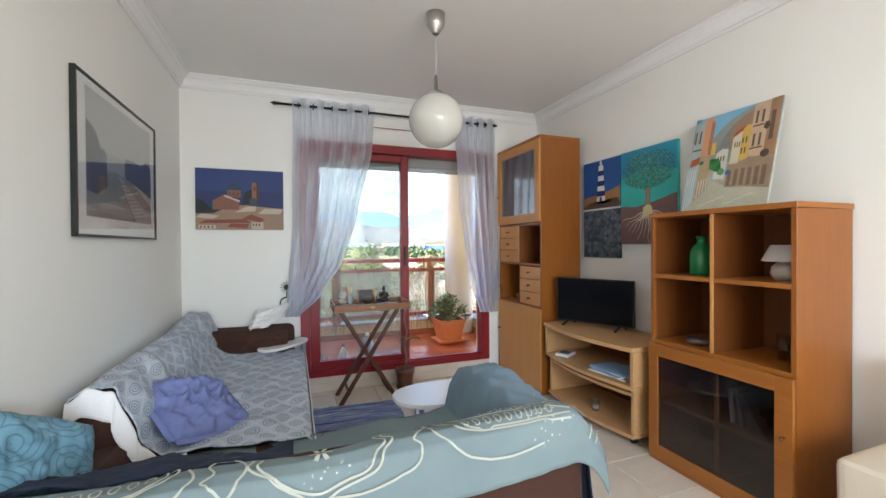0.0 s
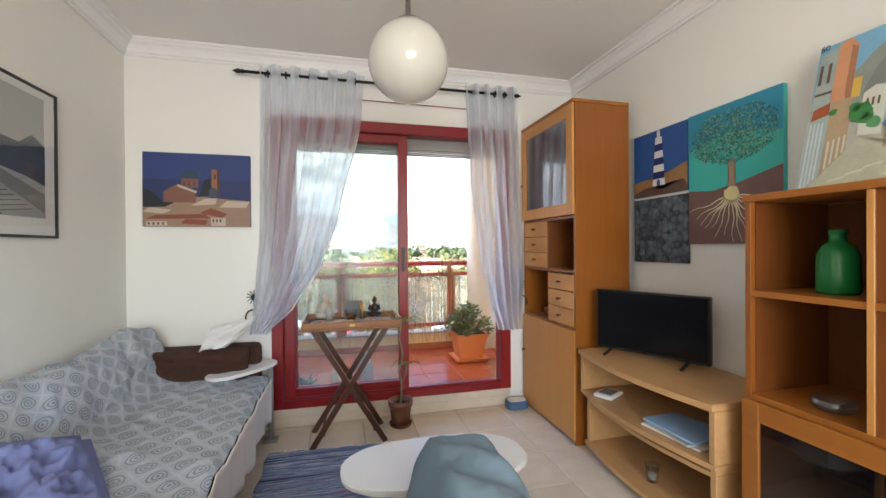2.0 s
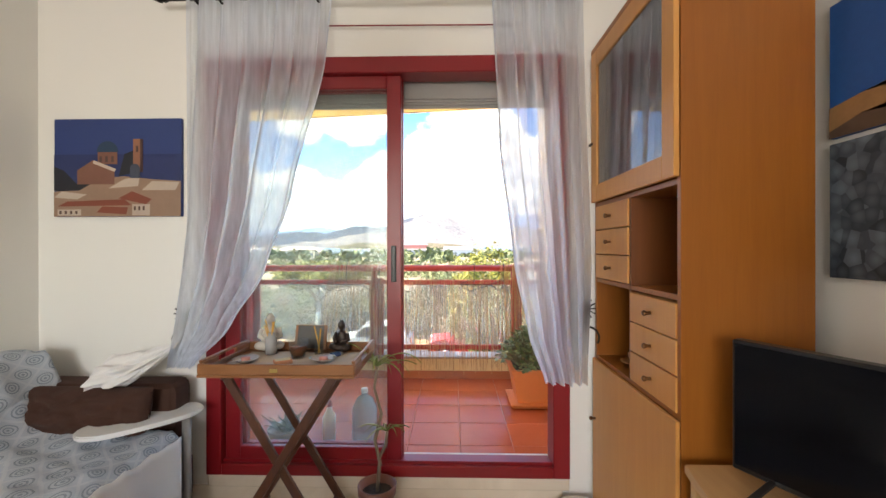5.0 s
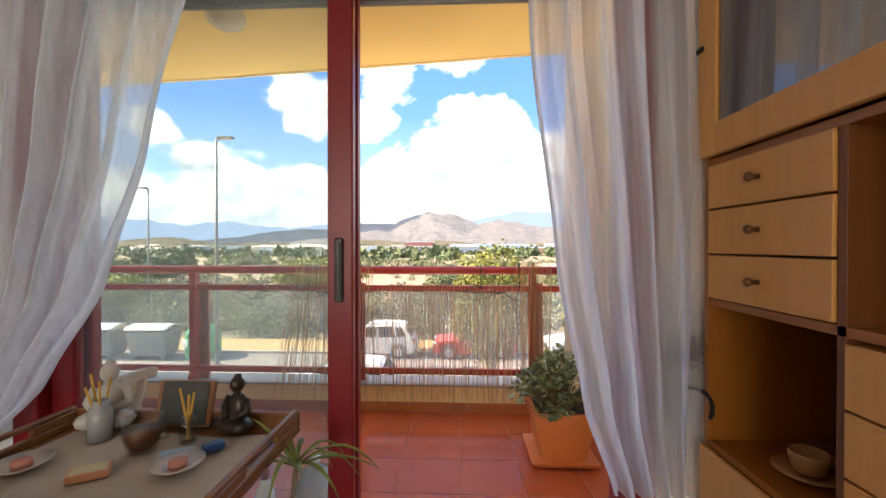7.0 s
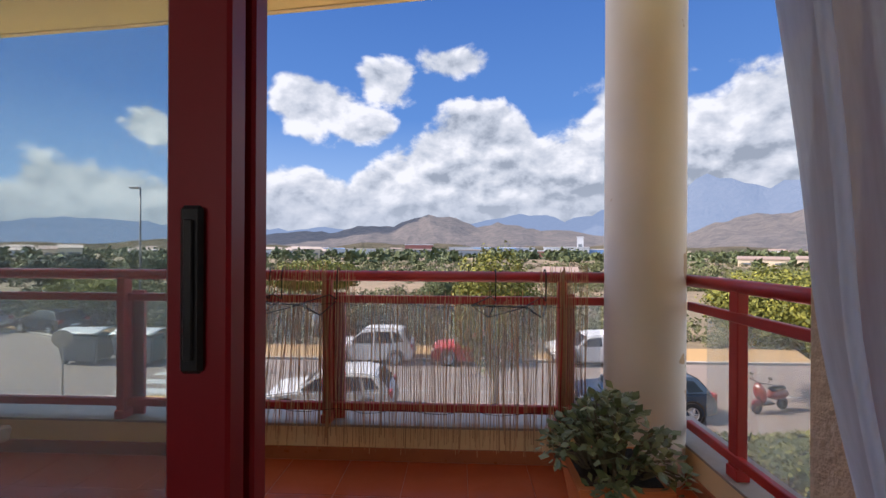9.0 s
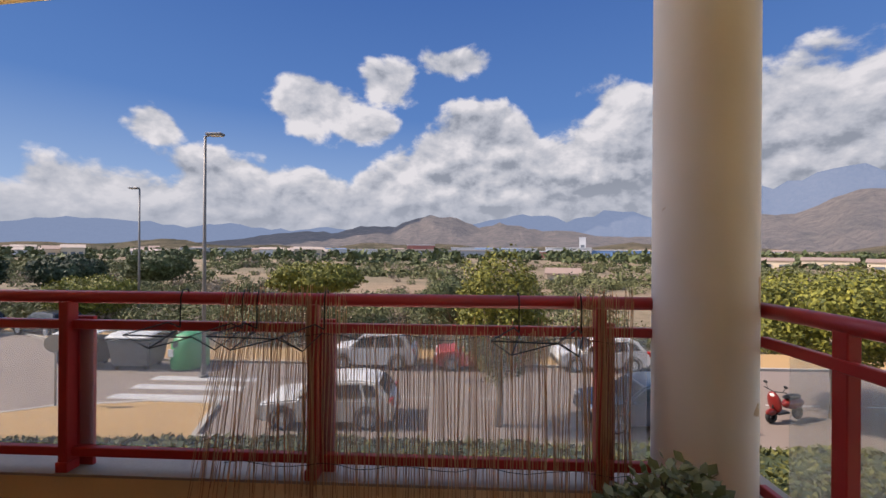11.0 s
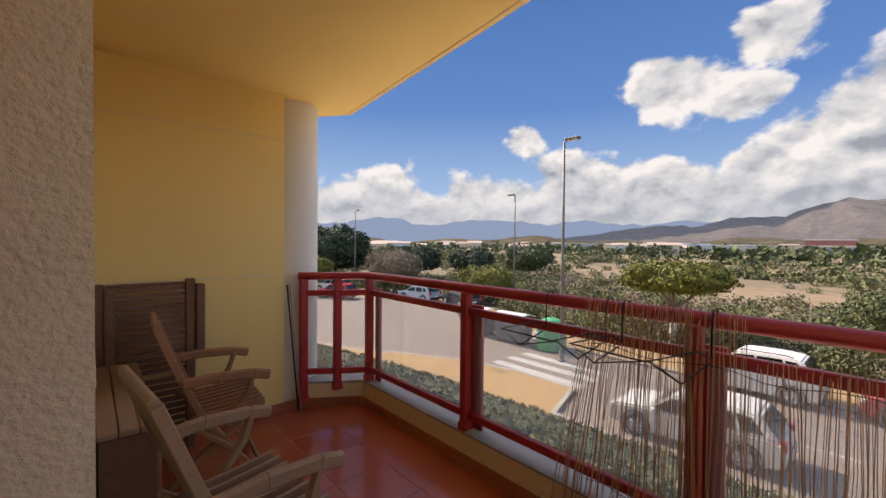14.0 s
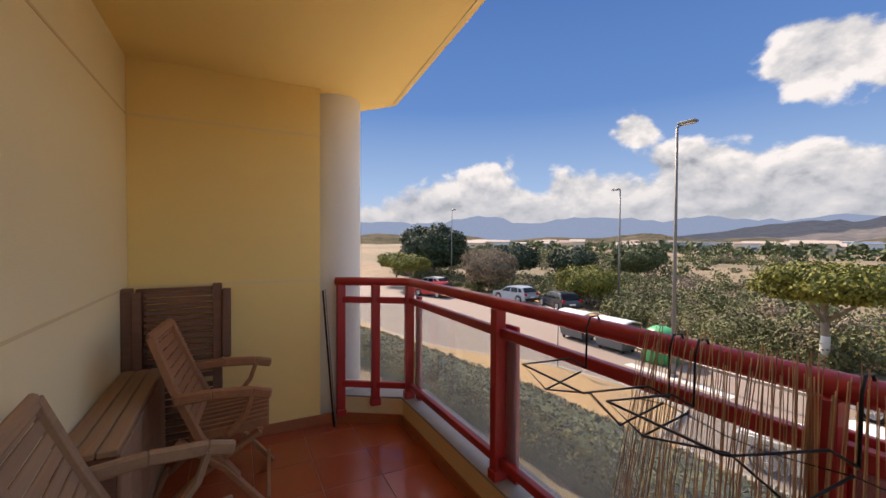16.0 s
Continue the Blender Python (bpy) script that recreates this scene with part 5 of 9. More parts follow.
prof2 = [(-2.575, 0.535), (-2.565, 0.625), (-2.55, 0.675), (-2.51, 0.685), (-2.45, 0.675), (-2.39, 0.64), (-2.345, 0.57), (-2.31, 0.49), (-2.2, 0.455), (-2.0, 0.445), (-1.80, 0.44)]
def throw2(u, v):
    y, z = prof2[0] if v <= 0 else prof_at(prof2, v)
    x = -0.90 + 1.88 * u
    over = max(0.0, x - 0.84)
    z -= 6.5 * over * over + 0.25 * over
    z += 0.022 * math.sin((x - 0.45) * 2.6)
    if v < 0.3:
        z += (0.3 - v) / 0.3 * (0.03 * math.sin(u * 5.2 + 0.7) - 0.02 + 0.02 * max(0, u - 0.35))
    k = wr((x, y, z), 3.4, 0.012, 7.0) + 0.004 * math.sin(u * 30 + v * 12 + 2.5 * math.sin(v * 5 + u * 4))
    return Vector((x, y - (0.4 * k if v < 0.25 else 0), z + 0.012 + max(-0.006, k)))
t2 = thing("throw", "blue-green throw with cream leaf lines over the sofa back", "throw", 0.05, -2.45, 0.7)
inw("cloth", sheet(130, 60, throw2, 0.005), M_LEAFTH, t2, None, "", True)


def printed(b, f, pts, w=0.007, closed=False):
    """A printed line on the cloth f, through points (u, v)."""
    fine = []
    k = len(pts)
    for i in range(k if closed else k - 1):
        p0, p1, p2, p3 = (pts[(i + o_) % k] if closed else pts[min(max(i + o_, 0), k - 1)] for o_ in (-1, 0, 1, 2))
        for j in range(5):
            t = j / 5
            fine.append([0.5 * (2 * p1[q] + (p2[q] - p0[q]) * t + (2 * p0[q] - 5 * p1[q] + 4 * p2[q] - p3[q]) * t * t + (3 * p1[q] - p0[q] - 3 * p2[q] + p3[q]) * t ** 3) for q in (0, 1)])
    fine.append(list(pts[0] if closed else pts[-1]))
    at = []
    for u, v in fine:
        u, v = min(max(u, 0.004), 0.996), min(max(v, 0.004), 0.996)
        p = f(u, v)
        nn = (f(u + 0.003, v) - p).cross(f(u, v + 0.003) - p).normalized()
        at.append((p, nn))
    rows_ = []
    for i, (p, nn) in enumerate(at):
        d = at[min(i + 1, len(at) - 1)][0] - at[max(i - 1, 0)][0]
        side = nn.cross(d)
        if side.length < 1e-7:
            continue
        side = side.normalized() * (w / 2)
        rows_.append((b.verts.new(p + nn * 0.0075 - side), b.verts.new(p + nn * 0.0075 + side)))
    for a_, c_ in zip(rows_, rows_[1:]):
        b.faces.new((a_[0], a_[1], c_[1], c_[0]))


def loop_uv(u, v, ru, rv, tilt=0.0, n=8):
    return [(u + ru * math.cos(a_) * math.cos(tilt) - ru * math.sin(a_) * math.sin(tilt) * 0.5, v + rv * (math.cos(a_) * math.sin(tilt) + math.sin(a_) * math.cos(tilt))) for a_ in [6.2832 * i / n for i in range(n)]]


bm = bmesh.new()
for du, dv in ((0.0, 0.0), (0.012, 0.022)):
    printed(bm, throw2, [(0.405 - du, 0.36), (0.40 - du, 0.28), (0.43 - du * 0.5, 0.18), (0.475, 0.105 - dv), (0.525 + du * 0.3, 0.145 - dv), (0.555 + du, 0.17 - dv * 0.5), (0.57 + du, 0.25), (0.585 + du, 0.31), (0.57 + du, 0.38), (0.59 + du, 0.46)])
    printed(bm, throw2, [(0.665 + du, 0.50), (0.675 + du, 0.40), (0.70 + du, 0.30 + dv), (0.735, 0.24 + dv), (0.80, 0.215 + dv), (0.87, 0.20 + dv), (0.92, 0.18 + dv)])
    printed(bm, throw2, [(0.10, 0.20 - dv), (0.17, 0.185 - dv), (0.235, 0.22 - dv), (0.275 + du, 0.29), (0.285 + du, 0.38), (0.26 + du, 0.47)])
    printed(bm, throw2, [(0.04 + du, 0.08), (0.055 + du, 0.20), (0.045 + du, 0.30), (0.075 + du, 0.40), (0.07 + du, 0.50)])
    printed(bm, throw2, [(0.945 + du, 0.50), (0.955 + du, 0.40), (0.935 + du, 0.30), (0.965 + du, 0.22), (0.955 + du, 0.10)])
printed(bm, throw2, [(0.475, 0.09), (0.56, 0.085), (0.625, 0.13), (0.64, 0.22), (0.63, 0.28), (0.655, 0.36), (0.645, 0.46)])
printed(bm, throw2, [(0.655, 0.42), (0.66, 0.33), (0.68, 0.22), (0.72, 0.12), (0.78, 0.09), (0.86, 0.10)])
printed(bm, throw2, [(0.18, 0.06), (0.25, 0.09), (0.30, 0.17), (0.32, 0.27), (0.31, 0.36)])
printed(bm, throw2, [(0.335, 0.37), (0.345, 0.29), (0.33, 0.22), (0.345, 0.19), (0.36, 0.14), (0.375, 0.21), (0.385, 0.29), (0.375, 0.37), (0.355, 0.42)], closed=True)
printed(bm, throw2, [(0.70, 0.40), (0.76, 0.375), (0.82, 0.35), (0.88, 0.31), (0.925, 0.24)])
for k in range(9):
    printed(bm, throw2, loop_uv(0.725 + 0.020 * k, 0.325 - 0.006 * k, 0.0055, 0.034, 0.25), 0.004, True)
    printed(bm, throw2, loop_uv(0.745 + 0.019 * k, 0.435 - 0.010 * k, 0.0055, 0.030, -0.25), 0.004, True)
    printed(bm, throw2, loop_uv(0.115 + 0.019 * k, 0.285 + 0.014 * max(0, k - 4), 0.0055, 0.030, 0.2), 0.004, True)
for cu, cv in ((0.487, 0.335), (0.135, 0.13), (0.86, 0.46)):
    for k in range(6):
        a_ = k * 1.0472
        printed(bm, throw2, [(cu + 0.004 * math.cos(a_), cv + 0.02 * math.sin(a_)), (cu + 0.011 * math.cos(a_), cv + 0.052 * math.sin(a_)), (cu + 0.017 * math.cos(a_), cv + 0.082 * math.sin(a_))], 0.013)
inw("leaf_print", bm, plain("cream_textile_print", (0.47, 0.48, 0.41), 0.95, var=0.08, grain=200), t2, None, "cream printed leaf lines and flowers")
def throw3(u, v):
    x = 0.63 + 0.42 * u
    y = -2.38 + 0.64 * v
    a_ = (u - 0.45) / 0.5
    z = 0.655 - 0.34 * max(0, abs(a_) - 0.35) ** 1.5 * 2.2 + 0.03 * math.sin(v * 3.0) - 0.5 * max(0, v - 0.86) ** 1.2
    k = wr((x, y, z), 5.0, 0.026, 3.0) + 0.008 * math.sin(v * 22 + u * 14)
    return Vector((x, y, z + k))
t3 = thing("throw", "dusty blue dotted throw bunched over the sofa arm", "throw", 0.83, -2.05, 0.6)
inw("cloth", sheet(50, 60, throw3, 0.005), M_DOTTED, t3, None, "", True)
def navy(u, v):
    x = -0.86 + 0.80 * u
    y = -2.40 + 0.34 * v
    z = 0.675 - 0.16 * v * v - 0.05 * u + wr((x, y, 0), 4.2, 0.03, 2.0)
    return Vector((x, y, z))
o = thing("blanket", "dark navy blanket heaped along the sofa", "blanket", -0.4, -2.2, 0.7)
inw("cloth", sheet(60, 24, navy, 0.006), M_NAVY, o, None, "", True)
def navy2(u, v):
    return Vector((0.935 + 0.045 * v + 0.01 * math.sin(u * 18), -2.52 + 0.30 * u, 0.50 - 0.34 * v + 0.015 * math.sin(u * 14)))
o = thing("blanket", "dark navy blanket end hanging from the sofa corner", "blanket", 0.98, -2.45, 0.4)
inw("cloth", sheet(24, 16, navy2, 0.006), M_NAVY, o, None, "", True)

# white leather armchair corner
o = thing("armchair", "cream leather armchair standing by the wall", "armchair", 2.0, -3.2, 0)
M_LEATH = plain("cream_leather", (0.66, 0.57, 0.44), 0.42, var=0.06, scale=4, grain=120, bumpy=0.25)
inw("armrest", soft(1.80, -3.00, 0.08, 2.33, -2.80, 0.49, 0.035, 0.006), M_LEATH, o)
inw("seat", soft(1.80, -3.52, 0.08, 2.25, -3.005, 0.42, 0.05), M_LEATH, o)
inw("armrest", soft(1.80, -3.72, 0.08, 2.33, -3.525, 0.49, 0.035, 0.006, 4), M_LEATH, o)
inw("backrest", soft(2.20, -3.70, 0.30, 2.345, -2.82, 0.80, 0.05), M_LEATH, o)
for y in (-2.86, -3.66):
    for x in (1.86, 2.28):
        inw("foot", lathe([(0, 0), (0.02, 0), (0.025, 0.085), (0, 0.085)], 10, None, Matrix.Translation((x, y, 0))), M_BLACK, o)

# coffee table: two rounded white boards on chrome legs
def oval(cx, cy, lx, ly, n=36, k=2.6):
    out = []
    for i in range(n):
        a_ = 2 * math.pi * i / n
        out.append((cx + lx / 2 * math.copysign(abs(math.cos(a_)) ** (2 / k), math.cos(a_)), cy + ly / 2 * math.copysign(abs(math.sin(a_)) ** (2 / k), math.sin(a_))))
    return out


o = thing("coffee_table", "white oval coffee table with a lower board", "coffee table", 0.76, -1.49, 0)
inw("tabletop", prism(oval(0.83, -1.49, 0.74, 0.38), 0.405, 0.427, None, 0.005), M_WHITE, o)
inw("lower_board", prism(oval(0.84, -1.50, 0.56, 0.30), 0.16, 0.178, None, 0.004), M_WHITE, o)
for x, y in ((0.60, -1.42), (0.92, -1.42), (0.60, -1.57), (0.92, -1.57)):
    inw("leg", tube([(x, y, 0.0), (x, y, 0.405)], 0.014, 12), M_STEEL, o, None, "chrome leg", True)

# swivelling laptop table beside the sofa arm
o = thing("laptop_table", "white oval laptop table on a grey column", "side table", -0.03, -0.17, 0)
inw("tabletop", prism([(x * math.cos(0.82) - y * math.sin(0.82) - 0.13, x * math.sin(0.82) + y * math.cos(0.82) - 0.27) for x, y in oval(0, 0, 0.46, 0.20)], 0.493, 0.513, None, 0.005), M_WHITE, o)
inw("column", tube([(0.015, -0.20, 0.02), (0.015, -0.20, 0.488)], 0.019, 14), M_GREYPLAS, o, None, "grey metal column", True)
inw("base_plate", box(-0.03, -0.24, 0, 0.06, -0.16, 0.02, 0.006), M_GREYPLAS, o)

# rag rug
def rug_mat():
    m, nt, p, co = base("blue_rag_weave", 1.0)
    st = noise_tex(nt, co, 9.0, 2, 0.7, (0.08, 5.0, 1))
    fine = noise_tex(nt, co, 60, 3, 0.6, (0.5, 3, 1))
    c_ = ramp(nt, st, [(0.30, (0.02, 0.035, 0.10)), (0.40, (0.12, 0.18, 0.38)), (0.45, (0.58, 0.62, 0.70)), (0.49, (0.05, 0.09, 0.24)), (0.53, (0.36, 0.44, 0.62)), (0.57, (0.10, 0.14, 0.34)), (0.62, (0.30, 0.12, 0.20)), (0.65, (0.62, 0.64, 0.70)), (0.75, (0.04, 0.06, 0.14))], "CONSTANT")
    c_ = mixc(nt, 0.15, c_, ramp(nt, fine, [(0.35, (0.03, 0.04, 0.08)), (0.65, (0.4, 0.43, 0.5))]))
    nt.links.new(c_, p.inputs["Base Color"])
    bump(nt, p, mixc(nt, 0.5, st, fine), 0.9, 0.01)
    return m


o = thing("rug", "striped blue and white rag rug with fringed ends", "rug", 0.38, -0.9, 0.0)
def rug_f(u, v):
    x = 0.03 + 0.68 * u
    y = -1.55 + 1.16 * v
    return Vector((x + 0.008 * math.sin(v * 26) , y - 0.05 * u + 0.006 * math.sin(u * 30), 0.006 + 0.004 * noise.noise(Vector((x * 9, y * 30, 0)))))
inw("weave", sheet(40, 90, rug_f, 0.006), rug_mat(), o, None, "", True)
bm = bmesh.new()
for i in range(70):
    u = i / 69
    a_ = rug_f(u, 1)
    bar((a_.x, a_.y, 0.005), (a_.x + random.uniform(-0.01, 0.01), a_.y + random.uniform(0.02, 0.04), 0.004), 0.004, 0.003, bm=bm)
inw("fringe", bm, M_COTTON, o, None, "pale cotton fringe")

# tray table with crossed legs
tt = thing("tray_table", "dark folding tray table with crossed wooden legs", "tray table", 0.54, -0.3, 0)
TX0, TX1, TY0, TY1, TZ = 0.235, 0.845, -0.475, -0.075, 0.755
for y in (TY0 + 0.075, TY1 - 0.06):
    inw("leg", bar((TX0 + 0.045, y - 0.010, 0.0), (TX1 - 0.09, y - 0.010, TZ), 0.034, 0.018, 0.003, (0, 1, 0)), M_DARKW, tt)
    inw("leg", bar((TX1 - 0.10, y + 0.012, 0.0), (TX0 + 0.055, y + 0.012, TZ), 0.034, 0.018, 0.003, (0, 1, 0)), M_DARKW, tt)
for x, z in ((TX0 + 0.12, 0.09), (TX1 - 0.17, 0.09), (TX0 + 0.06, TZ - 0.02), (TX1 - 0.09, TZ - 0.02)):
    inw("stretcher", bar((x, TY0 + 0.07, z), (x, TY1 - 0.05, z), 0.02, 0.02, 0.003), M_DARKW, tt)
inw("tray_bottom", box(TX0, TY0, TZ, TX1, TY1, TZ + 0.01, 0.001), M_TRAYW, tt)
for x0, y0_, x1, y1_ in ((TX0, TY0, TX1, TY0 + 0.014), (TX0, TY1 - 0.014, TX1, TY1)):
    inw("tray_rim", box(x0, y0_, TZ + 0.01, x1, y1_, TZ + 0.052, 0.004), M_TRAYW, tt)
for x0 in (TX0, TX1 - 0.014):
    bm = box(x0, TY0 + 0.014, TZ + 0.01, x0 + 0.014, TY1 - 0.014, TZ + 0.03, 0.003)
    box(x0, TY0 + 0.014, TZ + 0.03, x0 + 0.014, TY0 + 0.13, TZ + 0.052, 0.003, bm)
    box(x0, TY1 - 0.13, TZ + 0.03, x0 + 0.014, TY1 - 0.014, TZ + 0.052, 0.003, bm)
    box(x0, TY0 + 0.014, TZ + 0.052, x0 + 0.014, TY1 - 0.014, TZ + 0.064, 0.003, bm)
    inw("tray_handle", bm, M_TRAYW, tt)
inw("name_plate", box(0.52, TY0 - 0.002, TZ + 0.022, 0.55, TY0 + 0.001, TZ + 0.036), plain("brass", (0.5, 0.36, 0.12), 0.35, 1.0), tt)

# things on the tray
TT = TZ + 0.0105
o = thing("tray_cloth", "grey-beige linen cloth lying in the tray", "cloth", 0.54, -0.275, TT)
inw("cloth", sheet(30, 24, lambda u, v: Vector((TX0 + 0.03 + 0.53 * u + 0.015 * v, TY0 + 0.045 + 0.30 * v + 0.012 * math.sin(u * 7), TT + 0.003 + 0.004 * noise.noise(Vector((u * 5, v * 6, 1))))), 0.002), plain("linen", (0.56, 0.48, 0.41), 0.95, var=0.1, grain=220, bumpy=0.4), o, None, "", True)
TT += 0.008


def statue(x, y, h, mat_, label, rz):
    """A seated meditating figure as one plain shape."""
    b = bmesh.new()
    s = h / 0.17
    ellipsoid((0, -0.01 * s, 0.022 * s), (0.062 * s, 0.045 * s, 0.022 * s), b, 2)
    ellipsoid((0.035 * s, -0.02 * s, 0.026 * s), (0.03 * s, 0.03 * s, 0.02 * s), b, 2)
    ellipsoid((-0.035 * s, -0.02 * s, 0.026 * s), (0.03 * s, 0.03 * s, 0.02 * s), b, 2)
    ellipsoid((0, 0.004 * s, 0.07 * s), (0.034 * s, 0.024 * s, 0.045 * s), b, 2)
    for sx in (-1, 1):
        tube([(sx * 0.034 * s, 0.004 * s, 0.098 * s), (sx * 0.046 * s, -0.005 * s, 0.065 * s), (sx * 0.012 * s, -0.032 * s, 0.05 * s)], 0.011 * s, 8, b)
    tube([(0, 0, 0.105 * s), (0, 0, 0.125 * s)], 0.011 * s, 8, b)
    ellipsoid((0, 0, 0.138 * s), (0.020 * s, 0.022 * s, 0.025 * s), b, 2)
    ellipsoid((0, 0.003 * s, 0.160 * s), (0.011 * s, 0.011 * s, 0.010 * s), b, 2)
    o_ = part("statue", b, mat_, None, "", True)
    o_.matrix_basis = pose(x, y, TT, 0, 0, rz)
    return tagged(o_, label, "statue")


statue(0.36, -0.115, 0.175, plain("pale_stone", (0.52, 0.48, 0.43), 0.8, var=0.12, scale=25, grain=90, bumpy=0.3), "pale stone seated statue on the tray table", 15)
statue(0.70, -0.12, 0.145, plain("dark_bronze", (0.035, 0.022, 0.016), 0.4, 0.3, var=0.3, scale=30), "dark brown seated statue on the tray table", -20)
o = thing("picture_frame", "small wooden photo frame standing on the tray", "picture frame", 0.545, -0.105, TT, 0, "", -14)
part("frame", box(-0.075, -0.004, 0, 0.075, 0.008, 0.115, 0.002), M_TRAYW, o)
part("photo", box(-0.062, -0.0065, 0.005, 0.062, -0.0045, 0.112), plain("dark_photo", (0.05, 0.05, 0.05), 0.2, var=0.6, scale=18), o, "dark landscape photograph")
part("stand", bar((0, 0.008, 0.08), (0, 0.045, 0.002), 0.03, 0.004), M_TRAYW, o)
o = thing("cup", "clear glass cup half full of tea on the tray", "cup", 0.535, -0.225, TT)
part("glass_wall", lathe([(0, 0), (0.03, 0), (0.039, 0.03), (0.043, 0.075), (0.040, 0.075), (0.036, 0.03), (0.028, 0.006), (0, 0.006)], 24), M_CLEAR, o, "", True)
part("tea", lathe([(0, 0.007), (0.028, 0.007), (0.0355, 0.03), (0.0375, 0.046), (0, 0.046)], 24), plain("tea", (0.16, 0.05, 0.02), 0.1, var=0.1), o, "brown tea", True)
part("handle", tube([(0.038, 0, 0.058), (0.058, 0, 0.055), (0.06, 0, 0.03), (0.035, 0, 0.024)], 0.004, 8), M_CLEAR, o, "", True)


def reed_jar(x, y, r, h, mat_, label, sticks, smat):
    o_ = thing("reed_diffuser", label, "diffuser", x, y, TT)
    part("jar", lathe([(0, 0), (r, 0), (r, h * 0.75), (r * 0.6, h * 0.86), (r * 0.6, h), (r * 0.5, h), (r * 0.5, h * 0.85), (r * 0.88, h * 0.72), (r * 0.88, 0.004), (0, 0.004)], 18), mat_, o_, "", True)
    for i in range(sticks):
        a_ = i * 2.4
        part("stick", tube([(0.3 * r * math.cos(a_), 0.3 * r * math.sin(a_), 0.005), (r * 1.1 * math.cos(a_ + 3), r * 1.1 * math.sin(a_ + 3), h + 0.06 - 0.008 * i)], 0.0028, 6), smat, o_, "", True)


M_STICK = plain("orange_reed", (0.62, 0.33, 0.05), 0.8, var=0.15)
reed_jar(0.392, -0.178, 0.026, 0.095, plain("grey_jar", (0.33, 0.33, 0.33), 0.2, var=0.15), "grey reed diffuser with orange sticks", 4, M_STICK)
reed_jar(0.612, -0.18, 0.020, 0.065, M_CLEAR, "small glass reed diffuser with pale sticks", 3, M_STICK)
M_DISH = plain("red_patterned_china", (0.66, 0.58, 0.52), 0.2, var=0.4, scale=60)
for x, y in ((0.345, -0.315), (0.672, -0.30)):
    o = thing("candle_dish", "small patterned china dish with a tealight", "dish", x, y, TT, group="candle dishes")
    part("dish", lathe([(0, 0), (0.025, 0), (0.05, 0.014), (0.052, 0.017), (0.024, 0.005), (0, 0.005)], 24), M_DISH, o, "", True)
    part("tealight", lathe([(0, 0.005), (0.018, 0.005), (0.018, 0.019), (0, 0.019)], 16), plain("red_tealight", (0.55, 0.22, 0.16), 0.5), o, "", True)
o = thing("matchbox", "small orange and cream matchbox on the tray cloth", "box", 0.512, -0.335, TT, 32)
part("sleeve", box(-0.035, -0.022, 0, 0.035, 0.022, 0.016, 0.001), plain("orange_card", (0.66, 0.30, 0.16), 0.6, var=0.1), o)
part("label", box(-0.03, -0.018, 0.0162, 0.03, 0.018, 0.017), plain("cream_label", (0.68, 0.58, 0.34), 0.6, var=0.3, scale=40), o, "cream printed label")
o = thing("lighter", "dark blue lighter on the tray cloth", "lighter", 0.70, -0.222, TT, 50)
part("body", box(-0.022, -0.014, 0, 0.022, 0.014, 0.018, 0.004), plain("blue_plastic", (0.02, 0.07, 0.20), 0.3), o)
part("cap", box(0.0225, -0.012, 0.002, 0.032, 0.012, 0.016, 0.002), M_STEEL, o)
o = thing("paper_slip", "pale blue paper slip on the tray cloth", "paper", 0.625, -0.238, TT, 25)
part("slip", box(-0.035, -0.02, 0, 0.035, 0.02, 0.0015), plain("light_blue_paper", (0.36, 0.58, 0.72), 0.7), o)

# potted dracaena
o = thing("potted_plant", "thin dracaena with twin rosettes in a brown pot", "plant", 0.875, -0.17, 0)
M_BRPOT = plain("brown_plastic_pot", (0.17, 0.065, 0.04), 0.45, var=0.12)
part("pot", lathe([(0, 0), (0.06, 0), (0.072, 0.10), (0.078, 0.14), (0.086, 0.142), (0.088, 0.18), (0.078, 0.18), (0.072, 0.145), (0, 0.14)], 24), M_BRPOT, o, "", True)
part("saucer", lathe([(0, 0.001), (0.075, 0.001), (0.082, 0.02), (0.078, 0.02), (0.07, 0.004), (0, 0.004)], 24), M_BRPOT, o, "", True)
part("soil", lathe([(0, 0.150), (0.07, 0.146), (0, 0.144)], 16), M_SOIL, o)
stems = [[(0, 0, 0.14), (0.012, 0, 0.28), (-0.01, 0, 0.38), (0.02, 0, 0.50), (-0.01, -0.01, 0.62), (0.005, -0.02, 0.72)], [(0.01, 0, 0.30), (0.04, 0, 0.36), (0.045, 0, 0.42)]]
part("stem", tube(stems[0], 0.009, 8, tube(stems[1], 0.007, 8), 0.7), plain("bark", (0.20, 0.15, 0.10), 0.9, var=0.3, scale=30, bumpy=0.5), o, "", True)


def blade_leaf(b, root, yaw, length, width, rise, droop):
    pts = []
    for i in range(8):
        t = i / 7
        r = length * t * (1 - 0.12 * t * droop)
        pts.append((Vector((math.cos(yaw) * r, math.sin(yaw) * r, rise * length * t - droop * length * t * t)) + Vector(root), width * math.sin(math.pi * min(1, 0.15 + 0.85 * t)) * (1 - 0.4 * t)))
    side = Vector((-math.sin(yaw), math.cos(yaw), 0))
    last = None
    for p_, w_ in pts:
        row = (b.verts.new(p_ - side * w_ / 2 + Vector((0, 0, 0.004))), b.verts.new(p_), b.verts.new(p_ + side * w_ / 2 + Vector((0, 0, 0.004))))
        if last:
            b.faces.new((last[0], last[1], row[1], row[0]))
            b.faces.new((last[1], last[2], row[2], row[1]))
        last = row


